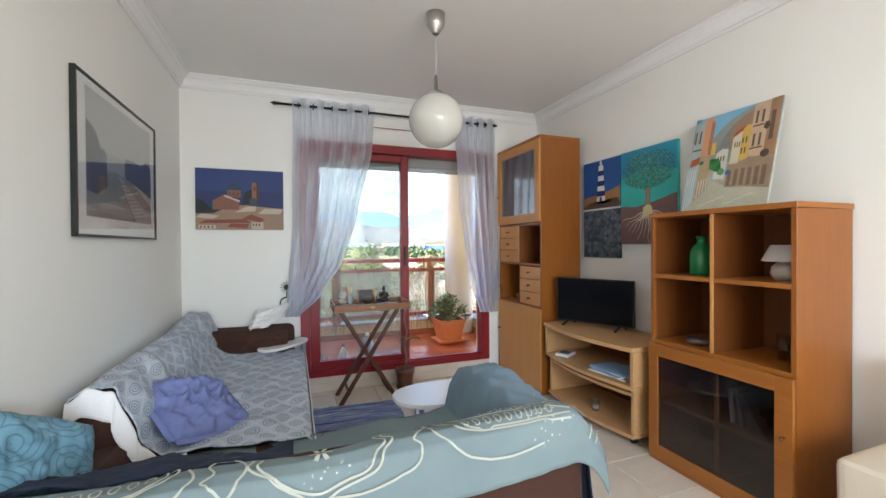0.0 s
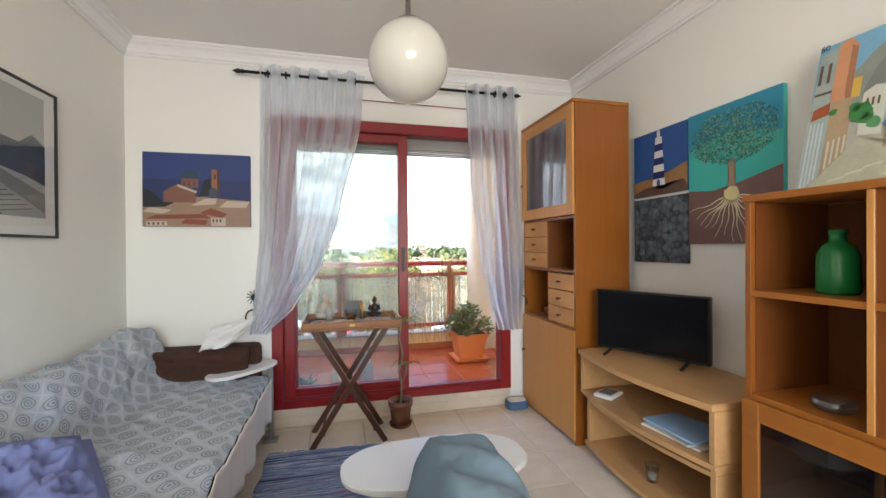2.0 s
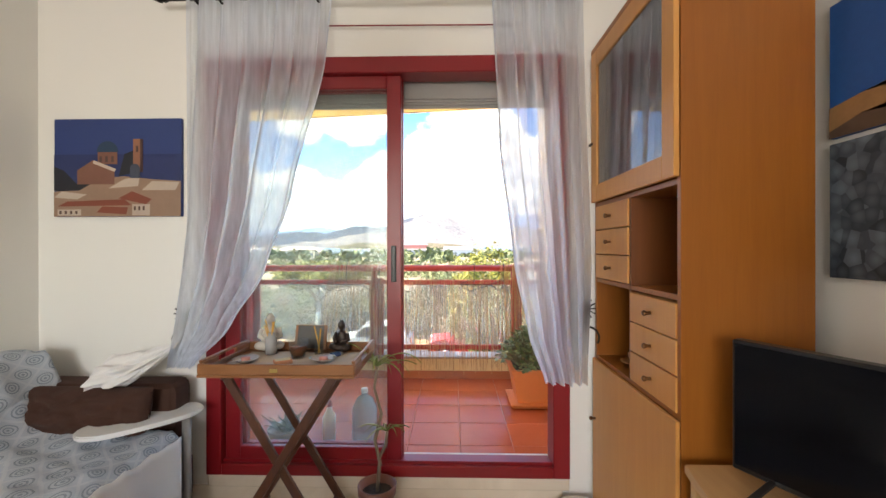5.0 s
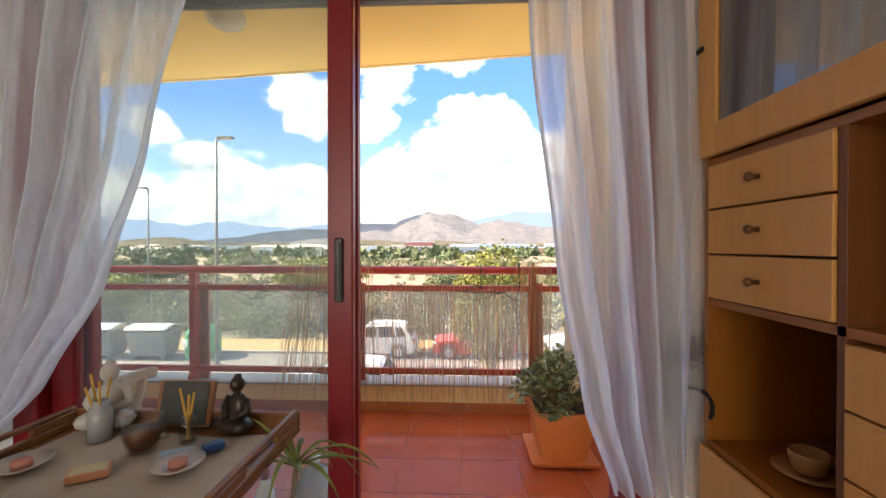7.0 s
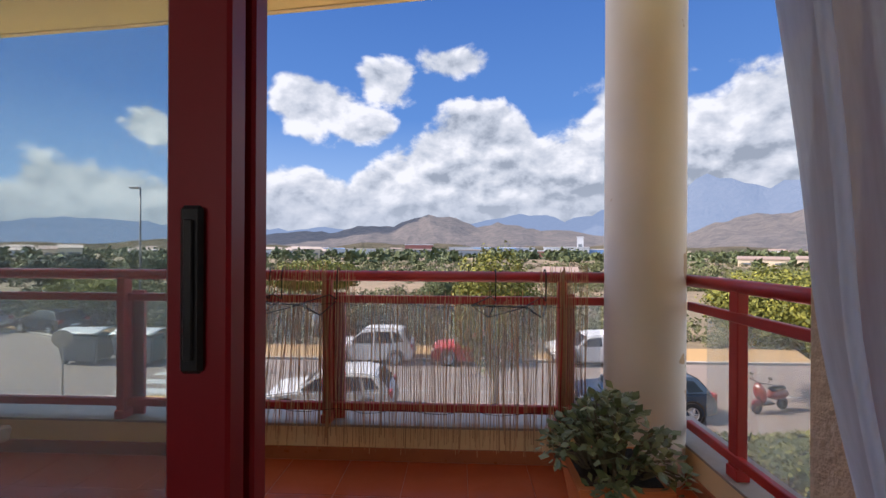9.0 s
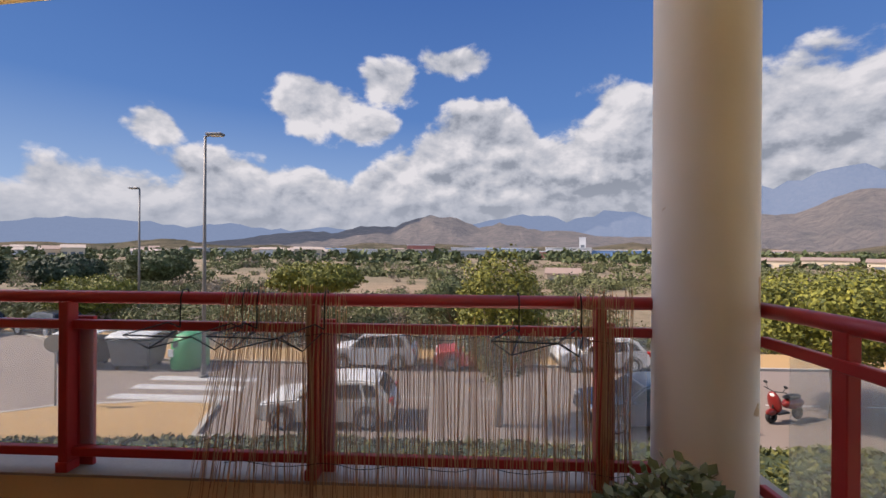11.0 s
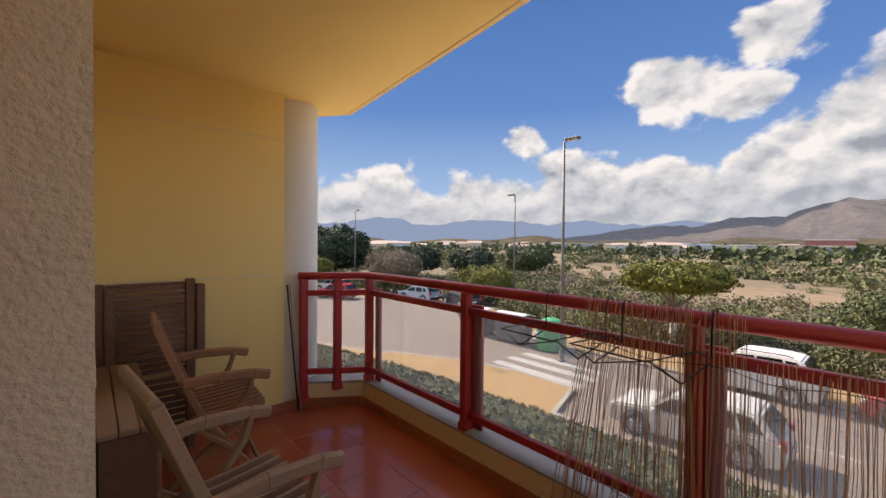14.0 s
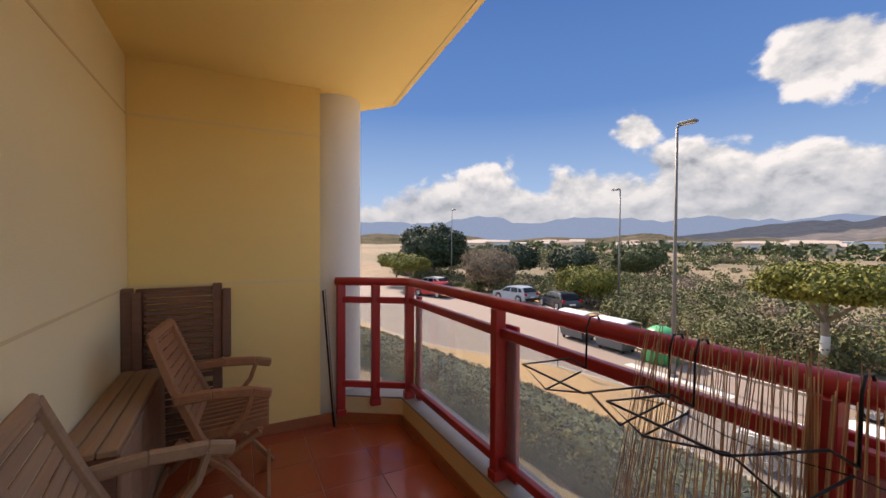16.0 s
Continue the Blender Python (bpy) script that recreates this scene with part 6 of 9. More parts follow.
def leaf_mat(name, a_, b__, rough=0.75, patch=0.0):
    m, nt, p, co = base(name, rough)
    rnd = node(nt, "ShaderNodeNewGeometry").outputs["Random Per Island"]
    c_ = ramp(nt, rnd, [(0.0, a_), (0.5, tuple((x + y) / 2 for x, y in zip(a_, b__))), (1.0, b__)])
    c_ = mixc(nt, 0.25, c_, ramp(nt, noise_tex(nt, co, 3.0, 3), [(0.35, shade(a_, 0.7)), (0.65, b__)]))
    c_ = mixc(nt, patch, c_, ramp(nt, noise_tex(nt, co, 0.22, 4, 0.7), [(0.35, shade(a_, 0.8)), (0.5, tuple((x + y) / 2 for x, y in zip(a_, b__))), (0.65, shade(b__, 1.1))]))
    nt.links.new(c_, p.inputs["Base Color"])
    return m


M_DRAC = leaf_mat("dracaena_leaf", (0.10, 0.16, 0.035), (0.30, 0.34, 0.09))
bm = bmesh.new()
for i in range(15):
    blade_leaf(bm, stems[0][-1], i * 2.4, random.uniform(0.14, 0.24), 0.016, random.uniform(0.5, 1.3), random.uniform(0.4, 1.2))
for i in range(10):
    blade_leaf(bm, stems[1][-1], i * 2.4 + 1, random.uniform(0.09, 0.15), 0.012, random.uniform(0.4, 1.1), random.uniform(0.5, 1.2))
part("leaves", bm, M_DRAC, o, "", True)
o["label"] = "thin dracaena in a brown pot on the tile floor"

# pet bowl
o = thing("pet_bowl", "blue pet bowl with white filling on the floor", "bowl", 1.80, -0.10, 0)
part("bowl", prism(oval(0, 0, 0.17, 0.11, 24, 4), 0.0, 0.062, None, 0.006), plain("blue_bowl_plastic", (0.07, 0.14, 0.26), 0.4), o)
part("filling", prism(oval(0, 0, 0.145, 0.09, 24, 4), 0.0622, 0.070, None, 0.002), plain("white_filling", (0.72, 0.70, 0.64), 0.9, var=0.1, scale=40, bumpy=0.4), o)

# ---- pictures ----
THICK = {}


def canvas(name, label, x, y, z, rz, w, h, thick, mat_, rx=0, group=""):
    o_ = thing(name, label, "painting", x, y, z, rz, group, rx)
    part("canvas", box(0, -thick, 0, w, 0, h, 0.002), mat_, o_)
    THICK[o_.name] = thick
    return o_


def paint(o_, name, polys, color, layer, wob=0.0, var=0.18):
    """Flat painted shapes lying on a canvas."""
    b = bmesh.new()
    y = -THICK[o_.name] - 0.0006 * layer
    for poly in polys:
        b.faces.new([b.verts.new((u + wob * random.uniform(-1, 1), y, v + wob * random.uniform(-1, 1))) for u, v in poly])
    bmesh.ops.triangulate(b, faces=b.faces[:])
    bmesh.ops.recalc_face_normals(b, faces=b.faces[:])
    return part(name, b, plain("paint_" + name, color, 0.6, var=var, scale=12, grain=60, bumpy=0.2), o_)


def rect(u0, v0, u1, v1):
    return [(u0, v0), (u1, v0), (u1, v1), (u0, v1)]


def disc(u, v, r, n=16, a0=0, a1=360):
    return [(u + r * math.cos(radians(a0 + (a1 - a0) * i / n)), v + r * math.sin(radians(a0 + (a1 - a0) * i / n))) for i in range(n + (a1 - a0 < 360))]


# church above the sea, on the window wall
o = canvas("painting", "painting of a blue-domed church above white roofs and sea", -0.774, -0.002, 1.413, 0, 0.645, 0.487, 0.022, plain("night_blue_paint", (0.022, 0.045, 0.17), 0.6, var=0.12, scale=5))
paint(o, "sea", [rect(0.0, 0.14, 0.645, 0.31)], (0.018, 0.030, 0.115), 1)
paint(o, "dark_trees", [[(0, 0.13), (0, 0.25), (0.05, 0.23), (0.12, 0.16), (0.17, 0.19), (0.21, 0.16), (0.22, 0.1)], [(0.33, 0.2), (0.36, 0.31), (0.41, 0.33), (0.42, 0.22)], [(0.5, 0.0), (0.5, 0.11), (0.55, 0.13), (0.62, 0.1), (0.63, 0.0)]], (0.012, 0.013, 0.02), 2)
paint(o, "hill", [[(0, 0.0), (0, 0.125), (0.13, 0.13), (0.24, 0.19), (0.36, 0.2), (0.5, 0.185), (0.645, 0.175), (0.645, 0.0)]], (0.30, 0.19, 0.13), 3)
paint(o, "church", [[(0.12, 0.16), (0.12, 0.23), (0.2, 0.28), (0.31, 0.235), (0.31, 0.16)], rect(0.225, 0.26, 0.325, 0.32)], (0.20, 0.085, 0.055), 4)
paint(o, "dome", [disc(0.275, 0.32, 0.055, 16, 0, 180)], (0.018, 0.045, 0.085), 5)
paint(o, "tower", [rect(0.405, 0.22, 0.455, 0.385)], (0.26, 0.11, 0.06), 4)
paint(o, "tower_side", [rect(0.44, 0.22, 0.455, 0.385), rect(0.42, 0.32, 0.432, 0.35)], (0.07, 0.03, 0.025), 5)
paint(o, "small_cupola", [disc(0.415, 0.235, 0.026, 12, 0, 180), rect(0.39, 0.19, 0.44, 0.235)], (0.05, 0.06, 0.09), 6)
paint(o, "white_roofs", [[(0.2, 0.265), (0.205, 0.28), (0.32, 0.235), (0.31, 0.222)], [(0.28, 0.14), (0.36, 0.185), (0.44, 0.2), (0.43, 0.15)], [(0.45, 0.13), (0.5, 0.175), (0.64, 0.17), (0.62, 0.13)], rect(0.02, 0.005, 0.14, 0.035), [(0.0, 0.095), (0.04, 0.125), (0.17, 0.11), (0.12, 0.085)], rect(0.4, 0.005, 0.49, 0.06)], (0.50, 0.40, 0.32), 5)
paint(o, "red_roofs", [[(0.02, 0.05), (0.07, 0.075), (0.36, 0.085), (0.4, 0.055)], [(0.33, 0.09), (0.4, 0.125), (0.5, 0.085), (0.47, 0.06)], [(0.22, 0.02), (0.25, 0.05), (0.38, 0.045), (0.37, 0.01)]], (0.22, 0.055, 0.03), 6)
paint(o, "windows", [rect(0.03 + 0.027 * i, 0.012, 0.042 + 0.027 * i, 0.028) for i in range(4)] + [rect(0.41 + 0.022 * i, 0.03, 0.42 + 0.022 * i, 0.05) for i in range(3)] + [rect(0.235 + 0.03 * i, 0.27, 0.248 + 0.03 * i, 0.3) for i in range(3)], (0.10, 0.05, 0.04), 7)

# framed black and white photograph
o = thing("framed_photograph", "black-framed print of a boardwalk leading to a misty sea", "picture", XL + 0.002, -1.69, 1.32, 90)
w_, h_ = 1.0, 0.685
THICK[o.name] = 0.012
for q in ((0, 0, w_, 0.012), (0, h_ - 0.012, w_, h_), (0, 0.012, 0.012, h_ - 0.012), (w_ - 0.012, 0.012, w_, h_ - 0.012)):
    part("frame_bar", box(q[0], -0.022, q[1], q[2], 0, q[3], 0.002), M_BLACK, o)
part("mount", box(0.012, -0.012, 0.012, w_ - 0.012, 0, h_ - 0.012), plain("white_mount", (0.74, 0.73, 0.70), 0.8, var=0.02), o)
paint(o, "misty_sky", [rect(0.10, 0.09, 0.92, 0.64)], (0.40, 0.40, 0.38), 1, 0, 0.1)
paint(o, "sea_band", [rect(0.10, 0.30, 0.92, 0.40)], (0.30, 0.31, 0.31), 2)
paint(o, "sand", [[(0.10, 0.09), (0.10, 0.28), (0.4, 0.32), (0.6, 0.30), (0.92, 0.20), (0.92, 0.09)]], (0.20, 0.20, 0.195), 3, 0, 0.35)
paint(o, "dark_rocks", [[(0.10, 0.2), (0.10, 0.5), (0.19, 0.47), (0.24, 0.40), (0.27, 0.41), (0.3, 0.38), (0.31, 0.24), (0.2, 0.19)], [(0.52, 0.31), (0.52, 0.41), (0.64, 0.42), (0.76, 0.41), (0.84, 0.46), (0.88, 0.44), (0.92, 0.42), (0.92, 0.24), (0.8, 0.27)]], (0.055, 0.065, 0.085), 4)
paint(o, "mast", [rect(0.645, 0.41, 0.652, 0.50)], (0.1, 0.1, 0.1), 5)
paint(o, "boardwalk", [[(0.42, 0.30), (0.47, 0.305), (0.92, 0.11), (0.92, 0.09), (0.66, 0.09)]], (0.34, 0.34, 0.33), 5)
paint(o, "plank_gaps", [[(0.44 + k * 0.022, 0.295 - k * 0.0185), (0.48 + k * 0.036, 0.296 - k * 0.0165), (0.48 + k * 0.036, 0.292 - k * 0.0165), (0.44 + k * 0.022, 0.291 - k * 0.0185)] for k in range(11)] + [[(0.42, 0.30), (0.425, 0.30), (0.67, 0.09), (0.65, 0.09)]], (0.09, 0.09, 0.09), 6)
paint(o, "caption_bars", [rect(0.43, 0.052, 0.57, 0.058)], (0.45, 0.45, 0.44), 1)
g = part("pane", box(0.012, -0.0185, 0.012, w_ - 0.012, -0.0175, h_ - 0.012), glass("picture_glass", (0.98, 0.98, 0.98)), o)
g.visible_shadow = False

# three canvases on the right wall
XW = XR - 0.002
o = canvas("painting", "painting of a blue and white striped lighthouse", XW, -0.765, 1.575, -90, 0.425, 0.395, 0.02, plain("deep_blue_paint", (0.018, 0.085, 0.29), 0.55, var=0.3, scale=3))
paint(o, "dunes", [[(0, 0.0), (0, 0.09), (0.1, 0.105), (0.2, 0.10), (0.3, 0.13), (0.425, 0.165), (0.425, 0.0)]], (0.30, 0.16, 0.065), 1, 0, 0.4)
paint(o, "dune_shade", [[(0, 0.02), (0.1, 0.05), (0.25, 0.03), (0.4, 0.07), (0.425, 0.03), (0.425, 0), (0, 0)]], (0.10, 0.06, 0.04), 2, 0, 0.4)
for k in range(7):
    a_, b__ = 0.055 + 0.042 * k, 0.055 + 0.042 * (k + 1)
    ha, hb = 0.05 - 0.0035 * k, 0.05 - 0.0035 * (k + 1)
    paint(o, "tower_band", [[(0.215 - ha, a_), (0.215 + ha, a_), (0.215 + hb, b__), (0.215 - hb, b__)]], ((0.66, 0.68, 0.70) if k % 2 == 0 else (0.010, 0.022, 0.13)), 3, 0, 0.08)
paint(o, "lantern", [rect(0.203, 0.349, 0.227, 0.38), disc(0.215, 0.38, 0.012, 8, 0, 180)], (0.6, 0.6, 0.62), 4)
paint(o, "openings", [rect(0.21, 0.12, 0.222, 0.14), rect(0.21, 0.20, 0.222, 0.22), rect(0.21, 0.285, 0.22, 0.30), [(0.20, 0.055), (0.226, 0.055), (0.226, 0.085), (0.213, 0.095), (0.20, 0.085)]], (0.02, 0.05, 0.2), 4)


def pebble_mat():
    m, nt, p, co = base("grey_pebble_paint", 0.7)
    v_ = node(nt, "ShaderNodeTexVoronoi", {"Vector": co, "Scale": 26.0})
    g_ = node(nt, "ShaderNodeSeparateColor", {0: v_.outputs["Color"]}).outputs[0]
    c_ = mixc(nt, 0.6, ramp(nt, v_.outputs["Distance"], [(0.1, (0.15, 0.19, 0.23)), (0.6, (0.012, 0.016, 0.022))]), ramp(nt, g_, [(0.0, (0.025, 0.034, 0.048)), (1.0, (0.16, 0.20, 0.25))]))
    nt.links.new(c_, p.inputs["Base Color"])
    bump(nt, p, v_.outputs["Distance"], 0.5, 0.004)
    return m


canvas("painting", "dark textured painting of grey pebbles", XW, -0.765, 1.163, -90, 0.425, 0.395, 0.02, pebble_mat())
o = canvas("painting", "painting of a green tree with pale roots on turquoise", XW, -1.203, 1.272, -90, 0.50, 0.70, 0.025, plain("turquoise_paint", (0.045, 0.40, 0.36), 0.6, var=0.15, scale=3))
paint(o, "upper_blue", [[(0, 0.5), (0, 0.7), (0.5, 0.7), (0.5, 0.5), (0.25, 0.56)]], (0.03, 0.25, 0.38), 1)
paint(o, "earth", [[(0, 0), (0, 0.29), (0.15, 0.275), (0.3, 0.30), (0.5, 0.35), (0.5, 0)]], (0.16, 0.085, 0.075), 1, 0, 0.3)
paint(o, "trunk", [[(0.238, 0.25), (0.243, 0.36), (0.236, 0.42), (0.278, 0.42), (0.272, 0.36), (0.277, 0.25)]], (0.32, 0.21, 0.14), 2)
paint(o, "root_ball", [disc(0.257, 0.245, 0.042, 14)], (0.60, 0.52, 0.26), 4, 0.004)
rts = []
for k in range(15):
    a_ = radians(195 + 150 * k / 14)
    q0, q1 = (0.257 + 0.035 * math.cos(a_), 0.245 + 0.035 * math.sin(a_)), None
    L = random.uniform(0.15, 0.23)
    for s_ in range(5):
        aa = a_ + 0.25 * math.sin(s_ * 1.7 + k)
        q1 = (q0[0] + L / 5 * math.cos(aa), max(0.01, q0[1] + L / 5 * math.sin(aa)))
        nx, ny = -math.sin(aa) * 0.0035 * (1 - s_ / 6), math.cos(aa) * 0.0035 * (1 - s_ / 6)
        rts.append([(q0[0] + nx, q0[1] + ny), (q0[0] - nx, q0[1] - ny), (q1[0] - nx, q1[1] - ny), (q1[0] + nx, q1[1] + ny)])
        q0 = q1
paint(o, "roots", rts, (0.62, 0.55, 0.38), 4)
for nm, colr, cnt, lay in (("foliage_dark", (0.025, 0.11, 0.09), 620, 3), ("foliage_mid", (0.055, 0.20, 0.14), 760, 4), ("foliage_light", (0.22, 0.36, 0.24), 300, 5)):
    b_ = []
    for k in range(cnt):
        a_, r_ = random.uniform(0, 6.28), random.uniform(0, 1) ** 0.55
        u, v = 0.257 + 0.235 * r_ * math.cos(a_), 0.53 + (0.155 if math.sin(a_) > 0 else 0.13) * r_ * math.sin(a_)
        if v < 0.665 and 0.02 < u < 0.48:
            t_ = random.uniform(0, 3.1)
            b_.append([(u + 0.007 * math.cos(t_), v + 0.007 * math.sin(t_)), (u - 0.003 * math.sin(t_), v + 0.003 * math.cos(t_)), (u - 0.007 * math.cos(t_), v - 0.007 * math.sin(t_)), (u + 0.003 * math.sin(t_), v - 0.003 * math.cos(t_))])
    paint(o, nm, b_, colr, lay)

# village street leaning on the bookcase
o = canvas("painting", "unframed painting of a sunny village street leaning on the wall", 2.175, -1.875, 1.4535, -90, 0.48, 0.59, 0.015, plain("pale_street_paint", (0.42, 0.42, 0.36), 0.6, var=0.2, scale=6), rx=-14)
paint(o, "sky", [rect(0.0, 0.36, 0.48, 0.588)], (0.20, 0.42, 0.60), 1, 0, 0.25)
paint(o, "mountain", [[(0.12, 0.28), (0.13, 0.44), (0.17, 0.49), (0.22, 0.535), (0.27, 0.556), (0.32, 0.575), (0.36, 0.585), (0.36, 0.28)]], (0.27, 0.29, 0.26), 2, 0, 0.3)
paint(o, "mountain_shade", [[(0.16, 0.34), (0.19, 0.43), (0.24, 0.50), (0.30, 0.54), (0.33, 0.52), (0.27, 0.44), (0.22, 0.36)]], (0.21, 0.22, 0.21), 3, 0, 0.3)
paint(o, "teal_house", [[(0.0, 0.0), (0.008, 0.555), (0.07, 0.57), (0.072, 0.10), (0.05, 0.0)]], (0.36, 0.42, 0.40), 3, 0, 0.3)
paint(o, "curtained_front", [[(0.012 + 0.013 * k, 0.01 + 0.012 * k), (0.012 + 0.013 * k, 0.27), (0.018 + 0.013 * k, 0.275), (0.019 + 0.013 * k, 0.015 + 0.012 * k)] for k in range(4)], (0.52, 0.60, 0.62), 4, 0, 0.3)
paint(o, "orange_tower", [[(0.066, 0.345), (0.066, 0.575), (0.10, 0.588), (0.128, 0.55), (0.13, 0.345)]], (0.60, 0.29, 0.15), 4, 0, 0.25)
paint(o, "tower_shade", [[(0.108, 0.40), (0.108, 0.555), (0.128, 0.54), (0.13, 0.345), (0.112, 0.345)]], (0.38, 0.17, 0.09), 5, 0, 0.3)
paint(o, "tan_front", [[(0.072, 0.06), (0.072, 0.345), (0.135, 0.345), (0.142, 0.14)]], (0.42, 0.30, 0.18), 4, 0, 0.4)
paint(o, "pale_posts", [[(0.082 + 0.016 * k, 0.08 + 0.018 * k), (0.082 + 0.016 * k, 0.19 + 0.004 * k), (0.089 + 0.016 * k, 0.19 + 0.004 * k), (0.089 + 0.016 * k, 0.085 + 0.018 * k)] for k in range(4)], (0.58, 0.55, 0.44), 5, 0, 0.2)
paint(o, "yellow_gable", [rect(0.13, 0.34, 0.156, 0.415)], (0.66, 0.44, 0.08), 4)
paint(o, "white_house", [[(0.168, 0.19), (0.168, 0.345), (0.20, 0.365), (0.235, 0.355), (0.235, 0.18)]], (0.60, 0.60, 0.52), 4, 0, 0.15)
paint(o, "brown_gable", [[(0.232, 0.34), (0.232, 0.46), (0.25, 0.50), (0.345, 0.56), (0.345, 0.40)]], (0.33, 0.21, 0.13), 4, 0, 0.3)
paint(o, "cream_house", [[(0.252, 0.26), (0.252, 0.42), (0.298, 0.45), (0.298, 0.26)]], (0.64, 0.58, 0.42), 5, 0, 0.15)
paint(o, "red_roof", [[(0.250, 0.415), (0.262, 0.445), (0.312, 0.475), (0.298, 0.445)]], (0.42, 0.05, 0.04), 6)
paint(o, "yellow_house", [[(0.298, 0.265), (0.298, 0.45), (0.32, 0.475), (0.345, 0.47), (0.345, 0.28)]], (0.62, 0.40, 0.09), 5, 0, 0.25)
paint(o, "pink_facade", [[(0.343, 0.29), (0.343, 0.58), (0.40, 0.588), (0.47, 0.585), (0.474, 0.27)]], (0.56, 0.39, 0.27), 5, 0, 0.3)
paint(o, "corner_facade", [[(0.42, 0.28), (0.425, 0.588), (0.478, 0.588), (0.478, 0.27)]], (0.34, 0.19, 0.10), 6, 0, 0.4)
paint(o, "shop_fronts", [[(0.245, 0.13), (0.245, 0.265), (0.345, 0.285), (0.478, 0.275), (0.478, 0.10), (0.30, 0.13)]], (0.33, 0.23, 0.15), 5, 0, 0.5)
paint(o, "shop_doors", [rect(0.255 + 0.035 * k, 0.14 - 0.004 * k, 0.272 + 0.036 * k, 0.225) for k in range(6)], (0.20, 0.125, 0.08), 6, 0, 0.4)
paint(o, "street", [[(0.02, 0.0), (0.075, 0.06), (0.142, 0.14), (0.18, 0.18), (0.235, 0.18), (0.26, 0.13), (0.36, 0.125), (0.478, 0.09), (0.478, 0.0)]], (0.46, 0.45, 0.33), 5, 0, 0.3)
paint(o, "street_gleam", [[(0.10 + 0.05 * k, 0.03 + 0.017 * (k % 3)), (0.15 + 0.05 * k, 0.04 + 0.017 * (k % 3)), (0.16 + 0.05 * k, 0.048 + 0.017 * (k % 3)), (0.11 + 0.05 * k, 0.04 + 0.017 * (k % 3))] for k in range(6)], (0.58, 0.57, 0.47), 6)
paint(o, "green_trees", [disc(0.168, 0.275, 0.036, 11), disc(0.188, 0.25, 0.024, 10), disc(0.152, 0.30, 0.020, 9), disc(0.085, 0.30, 0.014, 8)], (0.05, 0.22, 0.06), 7, 0.004)
paint(o, "lower_bush", [disc(0.213, 0.225, 0.021, 9)], (0.10, 0.28, 0.12), 8, 0.003)
paint(o, "blue_parasol", [disc(0.252, 0.215, 0.014, 9)], (0.05, 0.14, 0.40), 8, 0.002)
paint(o, "red_awning", [[(0.012, 0.285), (0.016, 0.33), (0.068, 0.345), (0.07, 0.30)]], (0.36, 0.09, 0.03), 6)
paint(o, "windows_and_balconies", [rect(0.014 + 0.028 * k, 0.43, 0.024 + 0.028 * k, 0.51) for k in range(2)] + [rect(0.265 + 0.012 * k, 0.355, 0.271 + 0.012 * k, 0.385) for k in range(3)] + [rect(0.304 + 0.018 * i, 0.31 + 0.06 * j, 0.312 + 0.018 * i, 0.345 + 0.06 * j) for i in range(2) for j in range(2)] + [rect(0.358 + 0.03 * i, 0.34 + 0.13 * j, 0.370 + 0.03 * i, 0.41 + 0.13 * j) for i in range(2) for j in range(2)] + [rect(0.348, 0.325, 0.412, 0.334), rect(0.35, 0.45, 0.405, 0.459), rect(0.01, 0.385, 0.066, 0.395)] + [rect(0.18 + 0.016 * k, 0.29, 0.187 + 0.016 * k, 0.32) for k in range(3)] + [rect(0.436, 0.36, 0.456, 0.52)], (0.13, 0.085, 0.06), 7)
paint(o, "street_lantern", [[(0.405, 0.435), (0.413, 0.465), (0.43, 0.465), (0.438, 0.435), (0.42, 0.42)], disc(0.43, 0.29, 0.022, 10)], (0.08, 0.055, 0.04), 8)
tx = bpy.data.curves.new("edge_writing", "FONT")
tx.body, tx.size, tx.extrude = "50", 0.032, 0.0008
t_ob = new("edge_writing", tx)
t_ob.parent = o
t_ob.matrix_basis = pose(0.0, -0.017, 0.572, 90, 0, 4)
tx.materials.append(M_BLACK)
t_ob["label"] = "black number 50 on the canvas edge"

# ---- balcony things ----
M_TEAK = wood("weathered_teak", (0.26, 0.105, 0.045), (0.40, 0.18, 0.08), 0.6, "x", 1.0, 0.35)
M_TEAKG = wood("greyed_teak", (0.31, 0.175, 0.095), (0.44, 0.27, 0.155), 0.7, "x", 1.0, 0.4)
# darker teak copy with shade in its colour, for folded chair and chest body
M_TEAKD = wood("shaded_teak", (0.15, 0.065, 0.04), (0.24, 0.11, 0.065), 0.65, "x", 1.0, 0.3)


def arc_bar(pts, w, h, bm=None, bev=0.003):
    for p, q in zip(pts, pts[1:]):
        d = (Vector(q) - Vector(p)).normalized() * (h * 0.15)
        bm = bar(Vector(p) - d, Vector(q) + d, w, h, bev, (1, 0, 0), bm)
    return bm


